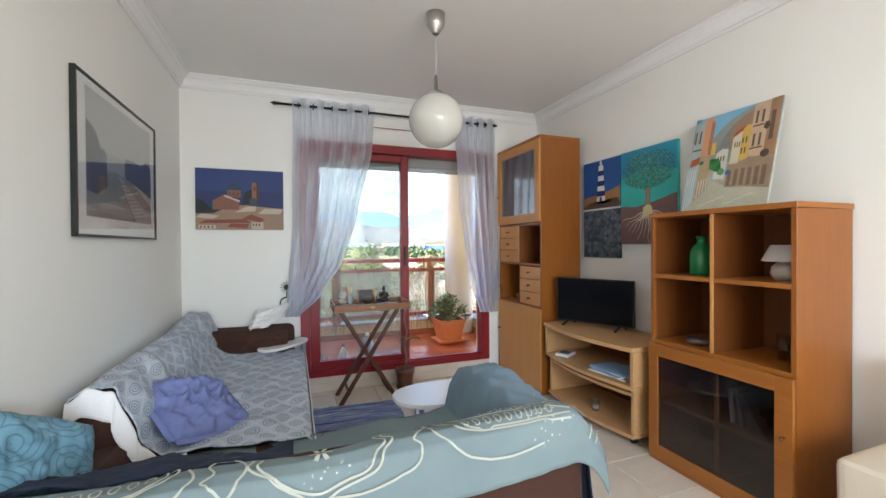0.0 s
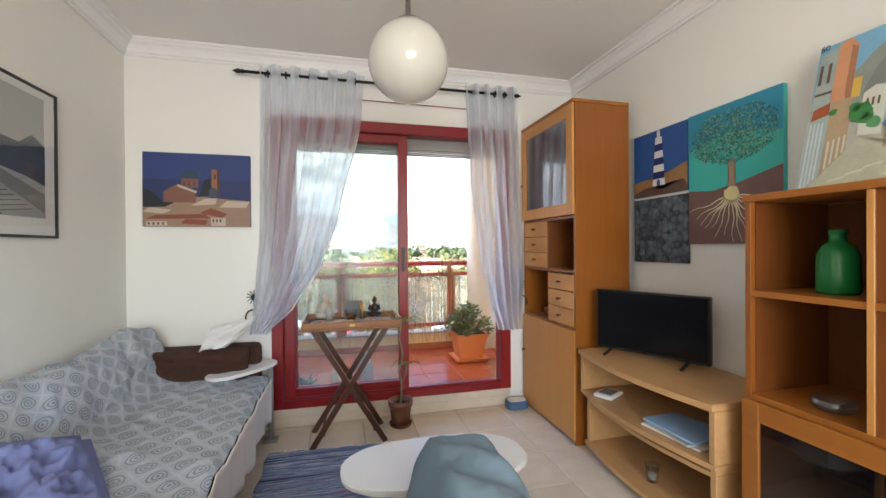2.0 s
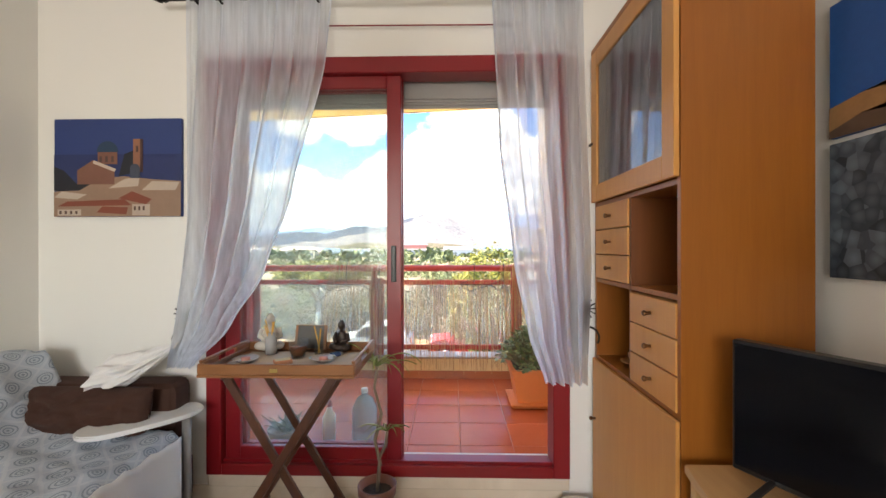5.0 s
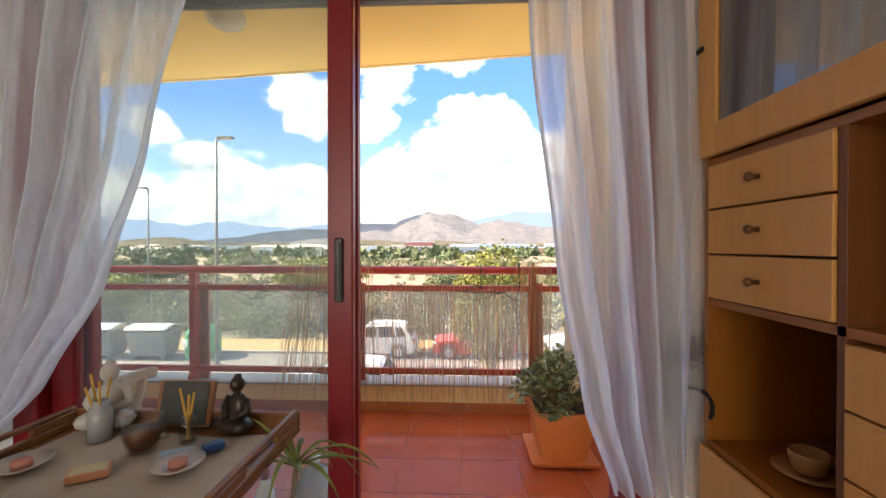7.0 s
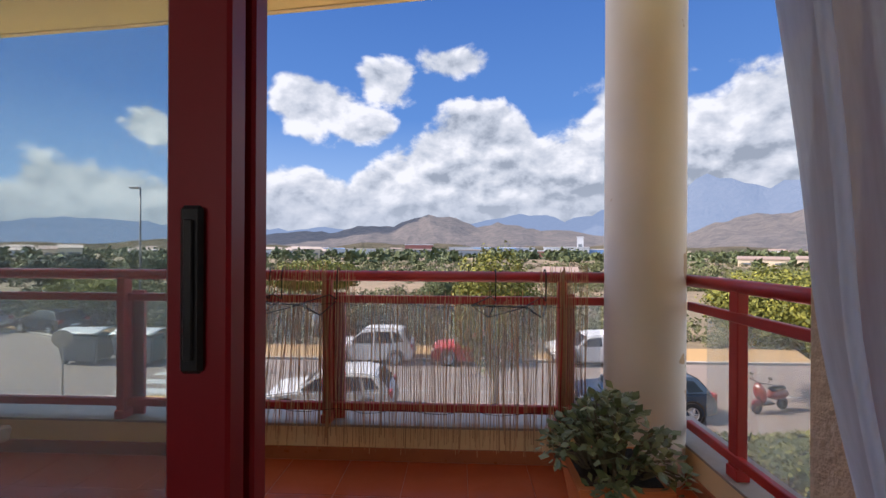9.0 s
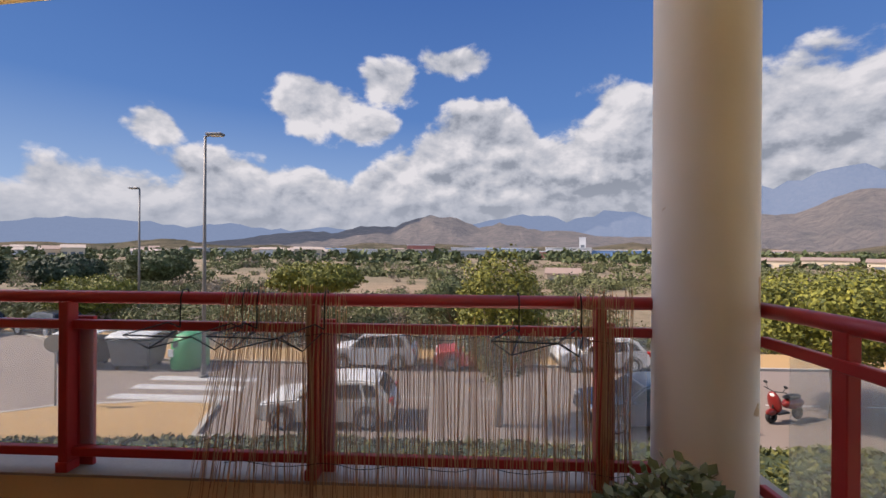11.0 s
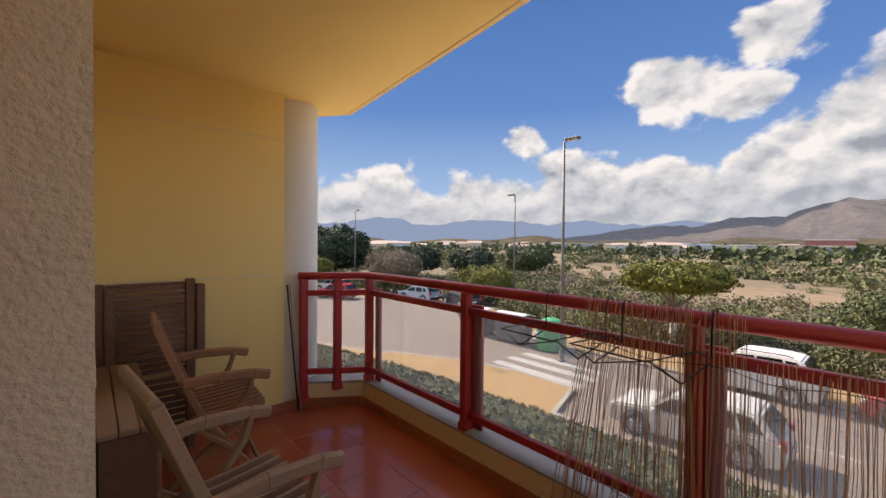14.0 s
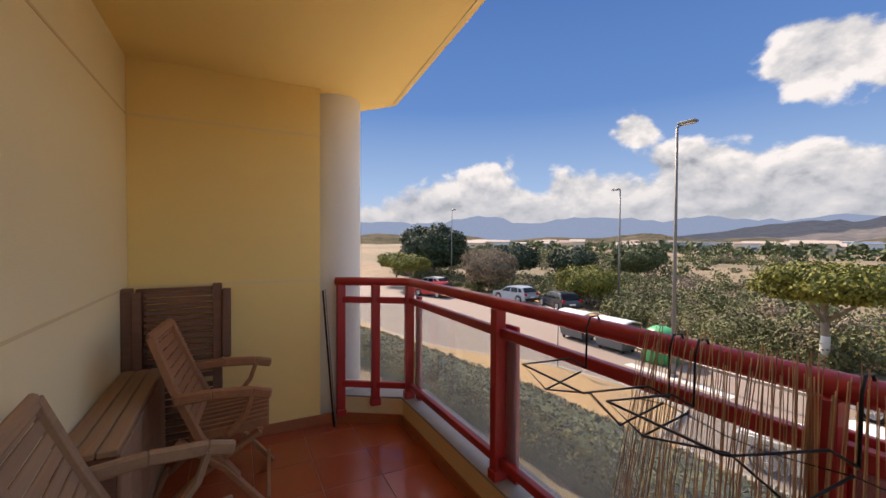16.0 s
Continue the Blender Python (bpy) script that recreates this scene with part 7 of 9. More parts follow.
def garden_chair(x, y, rz, mat_, label):
    """A folding slatted chair with arms, facing local -y."""
    o_ = thing("garden_chair", label, "chair", x, y, 0.018, rz, "folding chairs on the balcony")
    for sx in (-0.24, 0.24):
        part("back_post", arc_bar([(sx, -0.10, 0.20), (sx, 0.06, 0.42), (sx * 0.92, 0.165, 0.66), (sx * 0.82, 0.25, 0.89)], 0.032, 0.05), mat_, o_)
        part("front_leg", arc_bar([(sx * 1.08, -0.26, 0.0), (sx * 1.08, -0.05, 0.26), (sx * 1.08, 0.14, 0.42)], 0.024, 0.04), mat_, o_)
        part("rear_leg", arc_bar([(sx * 0.98, 0.32, 0.0), (sx * 0.98, 0.05, 0.24), (sx * 0.98, -0.20, 0.40)], 0.024, 0.04), mat_, o_)
        part("armrest", arc_bar([(sx * 1.14, 0.15, 0.615), (sx * 1.14, 0.0, 0.625), (sx * 1.14, -0.17, 0.615), (sx * 1.14, -0.25, 0.595)], 0.05, 0.03, None, 0.008), mat_, o_)
        part("arm_support", arc_bar([(sx * 1.12, -0.17, 0.60), (sx * 1.12, -0.14, 0.51), (sx * 1.1, -0.07, 0.42)], 0.022, 0.035), mat_, o_)
    for k in range(11):
        t = k / 10
        yy, zz = (0.075 + 0.165 * t), (0.45 + 0.42 * t)
        part("slat", bar((-0.228 + 0.032 * t, yy + 0.012, zz), (0.228 - 0.032 * t, yy + 0.012, zz), 0.009, 0.041, 0.003, (0, 0.35, 0.94)), mat_, o_)
    part("top_rail", bar((-0.21, 0.252, 0.893), (0.21, 0.252, 0.893), 0.028, 0.05, 0.01, (0, 0.35, 0.94)), mat_, o_)
    for k in range(8):
        sx = -0.21 + 0.06 * k
        part("slat", arc_bar([(sx, -0.24, 0.435), (sx, -0.10, 0.42), (sx, 0.10, 0.405)], 0.045, 0.014), mat_, o_)
    for yy, zz in ((-0.20, 0.405), (0.08, 0.388)):
        part("seat_rail", bar((-0.235, yy, zz), (0.235, yy, zz), 0.03, 0.02, 0.003), mat_, o_)
    for yy, zz in ((-0.24, 0.03), (0.28, 0.03)):
        part("stretcher", bar((-0.25, yy, zz + 0.03), (0.25, yy, zz + 0.03), 0.02, 0.03, 0.003), mat_, o_)
    return o_


garden_chair(-1.59, 0.71, 176, M_TEAK, "brown teak folding armchair on the balcony")
garden_chair(-0.50, 0.56, 186, M_TEAKG, "greyed teak folding armchair on the balcony")

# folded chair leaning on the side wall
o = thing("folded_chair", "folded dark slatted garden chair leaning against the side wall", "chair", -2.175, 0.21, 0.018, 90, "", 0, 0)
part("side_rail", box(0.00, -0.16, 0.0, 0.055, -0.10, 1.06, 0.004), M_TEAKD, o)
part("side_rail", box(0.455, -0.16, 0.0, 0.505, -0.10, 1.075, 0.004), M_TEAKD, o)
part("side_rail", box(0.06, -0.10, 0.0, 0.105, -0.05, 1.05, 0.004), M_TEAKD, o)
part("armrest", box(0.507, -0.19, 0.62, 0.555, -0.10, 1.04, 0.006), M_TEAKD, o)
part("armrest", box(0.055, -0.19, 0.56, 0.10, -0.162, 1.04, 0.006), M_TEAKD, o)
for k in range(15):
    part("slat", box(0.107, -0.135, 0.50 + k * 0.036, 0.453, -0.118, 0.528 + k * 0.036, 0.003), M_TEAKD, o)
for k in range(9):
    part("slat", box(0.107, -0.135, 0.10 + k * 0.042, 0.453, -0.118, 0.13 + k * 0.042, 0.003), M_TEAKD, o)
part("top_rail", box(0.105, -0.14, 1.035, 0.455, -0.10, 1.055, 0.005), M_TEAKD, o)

# wooden chest along the wall
o = thing("storage_chest", "weathered wooden storage chest against the facade wall", "chest", -1.50, 0.32, 0.018)
for k in range(3):
    part("lid_board", box(-0.50, -0.10 + k * 0.066, 0.575, 0.55, -0.038 + k * 0.066, 0.60, 0.004), M_TEAKG, o)
for k in range(6):
    part("front_board", box(-0.50 + k * 0.172, 0.085, 0.03, -0.333 + k * 0.172, 0.10, 0.57, 0.003), M_TEAKG, o)
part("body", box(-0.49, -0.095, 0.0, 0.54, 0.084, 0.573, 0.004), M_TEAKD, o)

# furled parasol pole
o = thing("metal_rods", "two thin dark metal rods leaning on the column", "rod", -2.13, 1.40, 0.018)
part("rod", tube([(0.02, 0.02, 0.0), (-0.045, -0.045, 0.98)], 0.007, 8), M_IRON, o, "", True)
part("rod", tube([(0.05, 0.03, 0.0), (-0.035, -0.03, 0.99)], 0.006, 8), M_GREYPLAS, o, "", True)

# reed screen on the railing
M_REED = plain("dry_reed", (0.62, 0.40, 0.22), 0.9, var=0.35, scale=20, grain=60)
M_REEDD = plain("dark_dry_reed", (0.40, 0.22, 0.12), 0.9, var=0.35, scale=20, grain=60)
rs = random.Random(5)
scr = thing("reed_screen", "ragged dry reed screen tied to the balcony railing", "screen", 0.95, 1.86, 0.2)


def reed(b, x, lean, z0, z1, y, r):
    pts = [(x + lean * (z - 1.0) + 0.006 * math.sin(z * 6 + x * 40), y + 0.006 * math.sin(z * 9 + x * 70), z) for z in (z0, z0 + (z1 - z0) * 0.33, z0 + (z1 - z0) * 0.66, z1)]
    return tube(pts, r, 4, b, 0.8)


for zone, n_, x0, x1 in (("reeds", 40, 0.02, 0.46), ("reeds", 92, 0.46, 1.76), ("reeds", 17, 1.72, 1.94)):
    for half, mm in ((0, M_REED), (1, M_REEDD)):
        b = bmesh.new()
        for k in range(n_):
            x = x0 + (x1 - x0) * (k + half * 0.5 + rs.uniform(-0.45, 0.45)) / n_
            top = 1.09 + rs.uniform(-0.04, 0.05) if x < 0.62 or x > 1.66 else 0.97 + rs.uniform(-0.07, 0.03)
            bot = 0.16 + rs.uniform(-0.08, 0.05) - (0.03 if 0.6 < x < 1.7 else 0)
            lean = (0.16 * max(0, 0.45 - x) / 0.45 + rs.gauss(0, 0.03)) if x < 0.5 else rs.gauss(0, 0.008)
            reed(b, x, lean, bot, top, 1.872 + rs.uniform(-0.02, 0.012), rs.uniform(0.0011, 0.0021))
        tagged(part(zone, b, mm, None), kind="stuff").parent = scr
for ob_ in scr.children:
    ob_.matrix_basis = scr.matrix_basis.inverted()
for x in (PB, PC):
    b = bmesh.new()
    for k in range(7):
        reed(b, x + rs.uniform(-0.03, 0.03), rs.gauss(0, 0.02), 0.17 + rs.uniform(-0.04, 0.06), 1.07 + rs.uniform(-0.03, 0.06), 1.862 + rs.uniform(-0.02, 0.01), rs.uniform(0.002, 0.0036))
    tagged(inw("bound_reeds", b, M_REEDD, scr, None, "dense bundle of reeds bound to a post"), kind="stuff")
for zz in (0.90, 0.30):
    inw("binding_wire", tube([(0.05 + 1.87 * k / 24, 1.855 + 0.006 * math.sin(k * 2.1), zz + 0.012 * math.sin(k * 1.3)) for k in range(25)], 0.0016, 5), M_IRON, scr)


def hanger(x, w):
    """A wire rack for flower boxes, hooked over the handrail."""
    o_ = thing("planter_bracket", "black wire planter bracket hooked over the railing", "bracket", x, 1.9, 1.06, group="planter brackets")
    for sx in (0.0, w):
        part("hook", tube([(sx, 0.03, 0.02), (sx, 0.015, 0.045), (sx, -0.02, 0.045), (sx, -0.035, 0.01), (sx, -0.038, -0.13)], 0.0035, 6), M_IRON, o_, "", True)
        part("arm", tube([(sx, -0.038, -0.13), (sx - 0.03, -0.08, -0.10), (sx - 0.14, -0.20, -0.135), (sx - 0.05, -0.17, -0.20), (sx, -0.06, -0.14)], 0.0035, 6), M_IRON, o_, "", True)
    part("front_wire", tube([(-0.14, -0.20, -0.135), (w / 2, -0.205, -0.14), (w - 0.14, -0.20, -0.135)], 0.0035, 6), M_IRON, o_, "", True)
    part("lower_wire", tube([(-0.05, -0.17, -0.20), (w / 2, -0.175, -0.145), (w - 0.05, -0.17, -0.20)], 0.003, 6), M_IRON, o_, "", True)


hanger(-0.17, 0.30)
hanger(0.20, 0.32)
hanger(1.42, 0.28)

# succulent in a square terracotta planter
o = thing("planter", "square terracotta planter with a bushy succulent on the balcony", "planter", 1.85, 1.30, 0.018)
def frustum(w0, w1, z0, z1, bm=None):
    b = bmesh.new()
    lo = [b.verts.new((sx * w0 / 2, sy * w0 / 2, z0)) for sx, sy in ((-1, -1), (1, -1), (1, 1), (-1, 1))]
    hi = [b.verts.new((sx * w1 / 2, sy * w1 / 2, z1)) for sx, sy in ((-1, -1), (1, -1), (1, 1), (-1, 1))]
    b.faces.new(lo[::-1])
    b.faces.new(hi)
    for i in range(4):
        b.faces.new((lo[i], lo[(i + 1) % 4], hi[(i + 1) % 4], hi[i]))
    bmesh.ops.bevel(b, geom=b.edges[:], offset=0.006, segments=2, affect="EDGES")
    return b if bm is None else join(bm, b)
part("pot", frustum(0.25, 0.34, 0.025, 0.27), M_TERRA, o)
part("rim", frustum(0.355, 0.365, 0.255, 0.295), M_TERRA, o)
part("saucer", frustum(0.34, 0.38, 0.0, 0.03), M_TERRA, o)
part("soil", box(-0.15, -0.15, 0.285, 0.15, 0.15, 0.30), M_SOIL, o)
M_SUCC = leaf_mat("succulent_leaf", (0.065, 0.095, 0.028), (0.27, 0.29, 0.12), 0.55)
rp = random.Random(11)
bs, bl = bmesh.new(), bmesh.new()
for k in range(95):
    a_, r_ = rp.uniform(0, 6.28), rp.uniform(0, 1) ** 0.55
    root = (0.12 * r_ * math.cos(a_), 0.12 * r_ * math.sin(a_), 0.29)
    tip = Vector((0.27 * r_ * math.cos(a_), 0.25 * r_ * math.sin(a_), 0.32 + 0.27 * (1 - 0.95 * r_ * r_) * rp.uniform(0.6, 1.1)))
    tube([root, (Vector(root) + tip) / 2 + Vector((0, 0, 0.03)), tip], 0.005, 5, bs)
    for j in range(9):
        b2, rr = j * 2.4, rp.uniform(0.018, 0.036)
        m_ = Matrix.Translation(tip + Vector((0.02 * math.cos(b2), 0.02 * math.sin(b2), rp.uniform(-0.03, 0.02)))) @ Euler((rp.uniform(-0.8, 0.8), rp.uniform(-0.8, 0.8), b2)).to_matrix().to_4x4()
        v4 = [bl.verts.new(m_ @ Vector(q)) for q in ((0, 0, 0), (rr, rr * 0.55, 0.006), (rr * 1.7, 0, 0.012), (rr, -rr * 0.55, 0.006))]
        bl.faces.new(v4)
tagged(part("branching", bs, plain("succulent_stem", (0.16, 0.13, 0.07), 0.8), o), kind="stuff")
part("leaves", bl, M_SUCC, o)

# bottles and small pots behind the glass
o = thing("water_bottle", "large clear plastic water bottle on the balcony floor", "bottle", 0.66, 0.55, 0.018)
M_PET = plain("cloudy_pet", (0.55, 0.62, 0.68), 0.15, var=0.06)
M_PET.node_tree.nodes["Principled BSDF"].inputs["Transmission Weight"].default_value = 0.6
part("body", lathe([(0, 0), (0.075, 0), (0.08, 0.01), (0.08, 0.09), (0.076, 0.10), (0.08, 0.11), (0.08, 0.22), (0.05, 0.29), (0.02, 0.31), (0.02, 0.335), (0, 0.335)], 20), M_PET, o, "", True)
part("cap", lathe([(0.022, 0.325), (0.022, 0.35), (0, 0.35)], 14), M_WHITE, o, "white cap", True)
o = thing("spray_bottle", "small white bottle beside the water bottle", "bottle", 0.42, 0.60, 0.018)
part("body", lathe([(0, 0), (0.04, 0), (0.042, 0.15), (0.02, 0.19), (0.015, 0.22), (0, 0.22)], 16), M_WHITE, o, "", True)
part("cap", lathe([(0.018, 0.215), (0.016, 0.25), (0, 0.25)], 12), M_RED, o, "red cap", True)
o = thing("small_pot", "low pot of grey-green spiky succulents", "plant", 0.16, 0.55, 0.018)
part("pot", lathe([(0, 0), (0.09, 0), (0.115, 0.10), (0.105, 0.10), (0.09, 0.085), (0, 0.085)], 20), M_GREYPLAS, o, "", True)
bm = bmesh.new()
for k in range(46):
    blade_leaf(bm, (0.05 * math.cos(k), 0.05 * math.sin(k), 0.085), k * 2.4, rp.uniform(0.06, 0.11), 0.018, rp.uniform(0.4, 1.4), 0.3)
part("leaves", bm, leaf_mat("grey_succulent", (0.12, 0.17, 0.12), (0.26, 0.32, 0.24)), o)
o = thing("soffit_lamp", "round white ceiling lamp under the balcony soffit", "lamp", 0.06, 0.93, 2.36)
part("globe", lathe([(0, 0.0), (0.05, 0.006), (0.085, 0.03), (0.095, 0.06), (0.085, 0.085), (0.08, 0.094), (0, 0.094)], 28), M_OPAL, o, "", True)

# ---- street and scrubland ----
rng = np.random.default_rng(3)


def quads(n, c, r, size, flat=0.0, shell=0.55, low=-1.0):
    """n small leaf quads in an ellipsoid, thick near its surface: arrays of corners."""
    d = rng.normal(size=(n, 3))
    d /= np.linalg.norm(d, axis=1)[:, None]
    rad = shell + (1 - shell) * rng.random(n) ** 0.5
    lump = 1 + 0.16 * np.sin(d[:, 0] * 7 + c[0]) * np.cos(d[:, 1] * 6 + c[1]) + 0.10 * np.sin(d[:, 2] * 11 + c[0] * 2 + d[:, 0] * 9)
    p = d * (rad * lump)[:, None]
    p[:, 2] = np.maximum(p[:, 2], low + 0.08 * rng.random(n))
    p = p * np.array(r) + np.array(c)
    face = d + 0.62 * rng.normal(size=(n, 3))
    a = np.cross(face, rng.normal(size=(n, 3)))
    a /= np.linalg.norm(a, axis=1)[:, None]
    b = np.cross(face, a)
    b /= np.linalg.norm(b, axis=1)[:, None]
    s = size * (0.6 + 0.8 * rng.random(n))[:, None]
    return np.stack([p - a * s, p + b * s * 0.55, p + a * s, p - b * s * 0.55], 1)


def leaf_object(name, arrays, material, parent=None, label=""):
    v = np.concatenate(arrays).reshape(-1, 3)
    n = len(v) // 4
    me = bpy.data.meshes.new(name)
    me.from_pydata(v.tolist(), [], np.arange(4 * n).reshape(n, 4).tolist())
    me.materials.append(material)
    ob = new(name, me)
    ob.parent = parent
    if label:
        ob["label"] = label
    return ob


M_LEAFD = leaf_mat("dark_green_leaf", (0.030, 0.045, 0.015), (0.095, 0.115, 0.035))
M_LEAFY = leaf_mat("sunny_green_leaf", (0.034, 0.050, 0.008), (0.21, 0.205, 0.020))
M_LEAFP = leaf_mat("pine_foliage", (0.012, 0.026, 0.012), (0.045, 0.07, 0.03))
M_SCRUB = leaf_mat("olive_scrub", (0.058, 0.064, 0.022), (0.140, 0.145, 0.054), 0.85, 0.6)
M_DRY = leaf_mat("dry_grey_twigs", (0.15, 0.115, 0.078), (0.24, 0.19, 0.13), 0.9, 0.4)
M_BARK = plain("pale_bark", (0.22, 0.18, 0.14), 0.95, var=0.3, scale=6, grain=40, bumpy=0.6)


M_LIME = plain("limewash", (0.62, 0.59, 0.54), 0.95, var=0.15, scale=6)


def tree(name, label, x, y, base_z, h_trunk, c_z, r, mat_, n, size, low=-1.0, limbs=5, tr=0.14, limewash=False):
    o_ = thing(name, label, "tree", x, y, base_z)
    b = bmesh.new()
    tube([(0, 0, -0.1), (0.05, 0.02, h_trunk * 0.5), (-0.03, 0.04, h_trunk), (0, 0, c_z - base_z)], tr, 10, b, 0.5)
    for k in range(limbs):
        a_ = k * 6.283 / limbs + 0.4
        tube([(0, 0, h_trunk * 0.8), (0.35 * r[0] * math.cos(a_), 0.35 * r[1] * math.sin(a_), h_trunk + 0.25 * r[2]), (0.75 * r[0] * math.cos(a_), 0.75 * r[1] * math.sin(a_), c_z - base_z + 0.15 * r[2])], tr * 0.55, 7, b, 0.35)
    part("trunk", b, M_BARK, o_, "", True)
    if limewash:
        part("limewash", tube([(0, 0, 0.0), (0.03, 0.012, h_trunk * 0.3), (0.052, 0.02, h_trunk * 0.55)], tr * 1.06, 12, None, 0.80), M_LIME, o_, "white limewash on the lower trunk", True)
    n, size = int(n * 2.3), size * 0.62
    arr = [quads(n, (0, 0, c_z - base_z), r, size, 0, 0.5, low)]
    for k in range(9):
        a_ = k * 0.7
        arr.append(quads(n // 14, (0.75 * r[0] * math.cos(a_), 0.75 * r[1] * math.sin(a_), c_z - base_z + r[2] * (0.35 * math.sin(k * 2.3) + 0.1)), (r[0] * 0.33, r[1] * 0.33, r[2] * 0.42), size, 0, 0.3))
    leaf_object("crown", arr, mat_, o_)
    return o_


tree("street_tree", "clipped round ficus tree on a pale trunk", -7.6, 24.3, ZG, 2.5, -0.55, (2.7, 2.4, 1.0), M_LEAFY, 6500, 0.13, -0.65, 3, 0.2, True)
tree("street_tree", "slender light green street tree by the parked cars", 2.35, 12.7, ZG, 2.2, -0.75, (1.35, 1.3, 2.0), M_LEAFY, 4200, 0.085)
tree("street_tree", "broad sunlit ficus tree by the street", 13.3, 13.8, ZG, 2.1, -0.85, (3.2, 2.8, 1.5), M_LEAFY, 9000, 0.11, -0.8)
tree("street_tree", "bushy green street tree beyond the cars", 1.0, 21.5, ZG, 1.6, -1.4, (1.9, 1.8, 1.3), M_LEAFD, 4200, 0.10, -0.8)
tree("pine_tree", "large dark umbrella pine", -52.5, 26.5, ZG, 4.0, 0.2, (4.6, 4.5, 3.3), M_LEAFP, 5200, 0.36, -0.8, 6, 0.35)
tree("pine_tree", "dark pine at the edge of the field", -46, 36, ZG - 0.3, 3.0, -1.2, (3.4, 3.2, 1.9), M_LEAFP, 3000, 0.30, -0.8, 6, 0.28)
tree("pine_tree", "dark pine at the edge of the field", -40, 41, ZG - 0.3, 3.0, -1.4, (3.0, 3.0, 1.7), M_LEAFP, 2600, 0.28, -0.8, 6, 0.25)
tree("street_tree", "small round green tree by the street", -41.5, 18.2, ZG, 2.0, -1.3, (2.3, 2.2, 1.0), M_LEAFY, 2600, 0.16, -0.7)
tree("street_tree", "small round green tree by the street", -46.5, 18.5, ZG, 2.0, -1.2, (2.2, 2.2, 1.0), M_LEAFY, 2400, 0.17, -0.7)
tree("bare_tree", "grey leafless shrub tree by the field", -36.5, 25.5, ZG - 0.2, 1.2, -1.5, (3.2, 2.8, 1.9), M_DRY, 5200, 0.16, -0.9, 8, 0.16)
tree("willow_tree", "drooping green tree standing in the field", -46, 62, ZG - 0.5, 2.0, -1.6, (4.3, 4.0, 2.4), M_LEAFD, 3200, 0.33, -0.95, 6, 0.3)
tree("street_tree", "pale green bush tree by the field", -25.5, 28.5, ZG - 0.2, 1.0, -2.3, (2.8, 2.5, 1.5), M_LEAFY, 3600, 0.15, -0.8)

# scrub: loose leaf clumps near, plain tufts far off
arrs, dry = [], []
rs2 = random.Random(21)
cnt = 0
while cnt < 2600:
    y = 24.5 + 130 * rs2.random() ** 1.7
    x = rs2.uniform(-1.5, 1.15) * (y + 18)
    xf = np.interp(x, [p_[0] for p_ in pf], [p_[1] for p_ in pf])
    if y < xf + 1.5:
        continue
    if noise.noise(Vector((x * 0.035, y * 0.035, 2.0))) + rs2.uniform(-0.30, 0.30) < 0.0:
        continue
    r_ = rs2.uniform(0.5, 1.5) * (1.0 if y < 60 else 1.35)
    n = int(300 if y < 40 else 170 if y < 70 else 70)
    sz = 0.085 * r_ if y < 40 else 0.115 * r_ if y < 70 else 0.20 * r_
    q = quads(n, (x, y, ground_z(x, y) + r_ * 0.38), (r_, r_ * 0.9, r_ * rs2.uniform(0.55, 0.85)), sz, 0, 0.25, -0.55)
    (dry if rs2.random() < 0.13 else arrs).append(q)
    cnt += 1
tagged(leaf_object("scrub_bushes", arrs, M_SCRUB), "olive-green scrub bushes scattered over dry earth", "bushes", kind="stuff")
tagged(leaf_object("dry_bushes", dry, M_DRY), "dry straw-coloured bushes scattered over the field", "bushes", kind="stuff")
# bushes right behind the far pavement
arrs = []
for k in range(70):
    x = rs2.uniform(-24, 45)
    y = np.interp(x, [p_[0] for p_ in pf], [p_[1] for p_ in pf]) + rs2.uniform(0.6, 3.6)
    r_ = rs2.uniform(0.5, 1.15)
    arrs.append(quads(420, (x, y, ZG + r_ * 0.55), (r_ * 1.2, r_, r_ * 0.95), 0.07, 0, 0.3, -0.7))
tagged(leaf_object("verge_bushes", arrs, M_SCRUB), "dense olive bushes along the far pavement", "bushes", kind="stuff")
far = []
for k in range(3000):
    y = 130 + 460 * rs2.random() ** 1.1
    x = rs2.uniform(-1.6, 1.2) * y
    if noise.noise(Vector((x * 0.008, y * 0.012, 4.0))) + rs2.uniform(-0.3, 0.3) < -0.02:
        continue
    r_ = rs2.uniform(0.9, 2.4)
    far.append(quads(26, (x, y, ground_z(x, y) + r_ * 0.4), (r_ * 1.4, r_, r_ * 0.8), 0.55 * r_, 0, 0.2, -0.5))
for k in range(420):
    y = 170 + 240 * rs2.random()
    x = rs2.uniform(-1.6, 1.0) * y
    r_ = rs2.uniform(2.0, 4.2)
    far.append(quads(46, (x, y, ground_z(x, y) + r_ * 0.7), (r_ * rs2.uniform(0.8, 1.5), r_, r_ * 0.85), 0.38 * r_, 0, 0.2, -0.6))
tagged(leaf_object("far_trees", far, M_LEAFD), "far dark trees and bushes between the fields", "trees", kind="stuff")

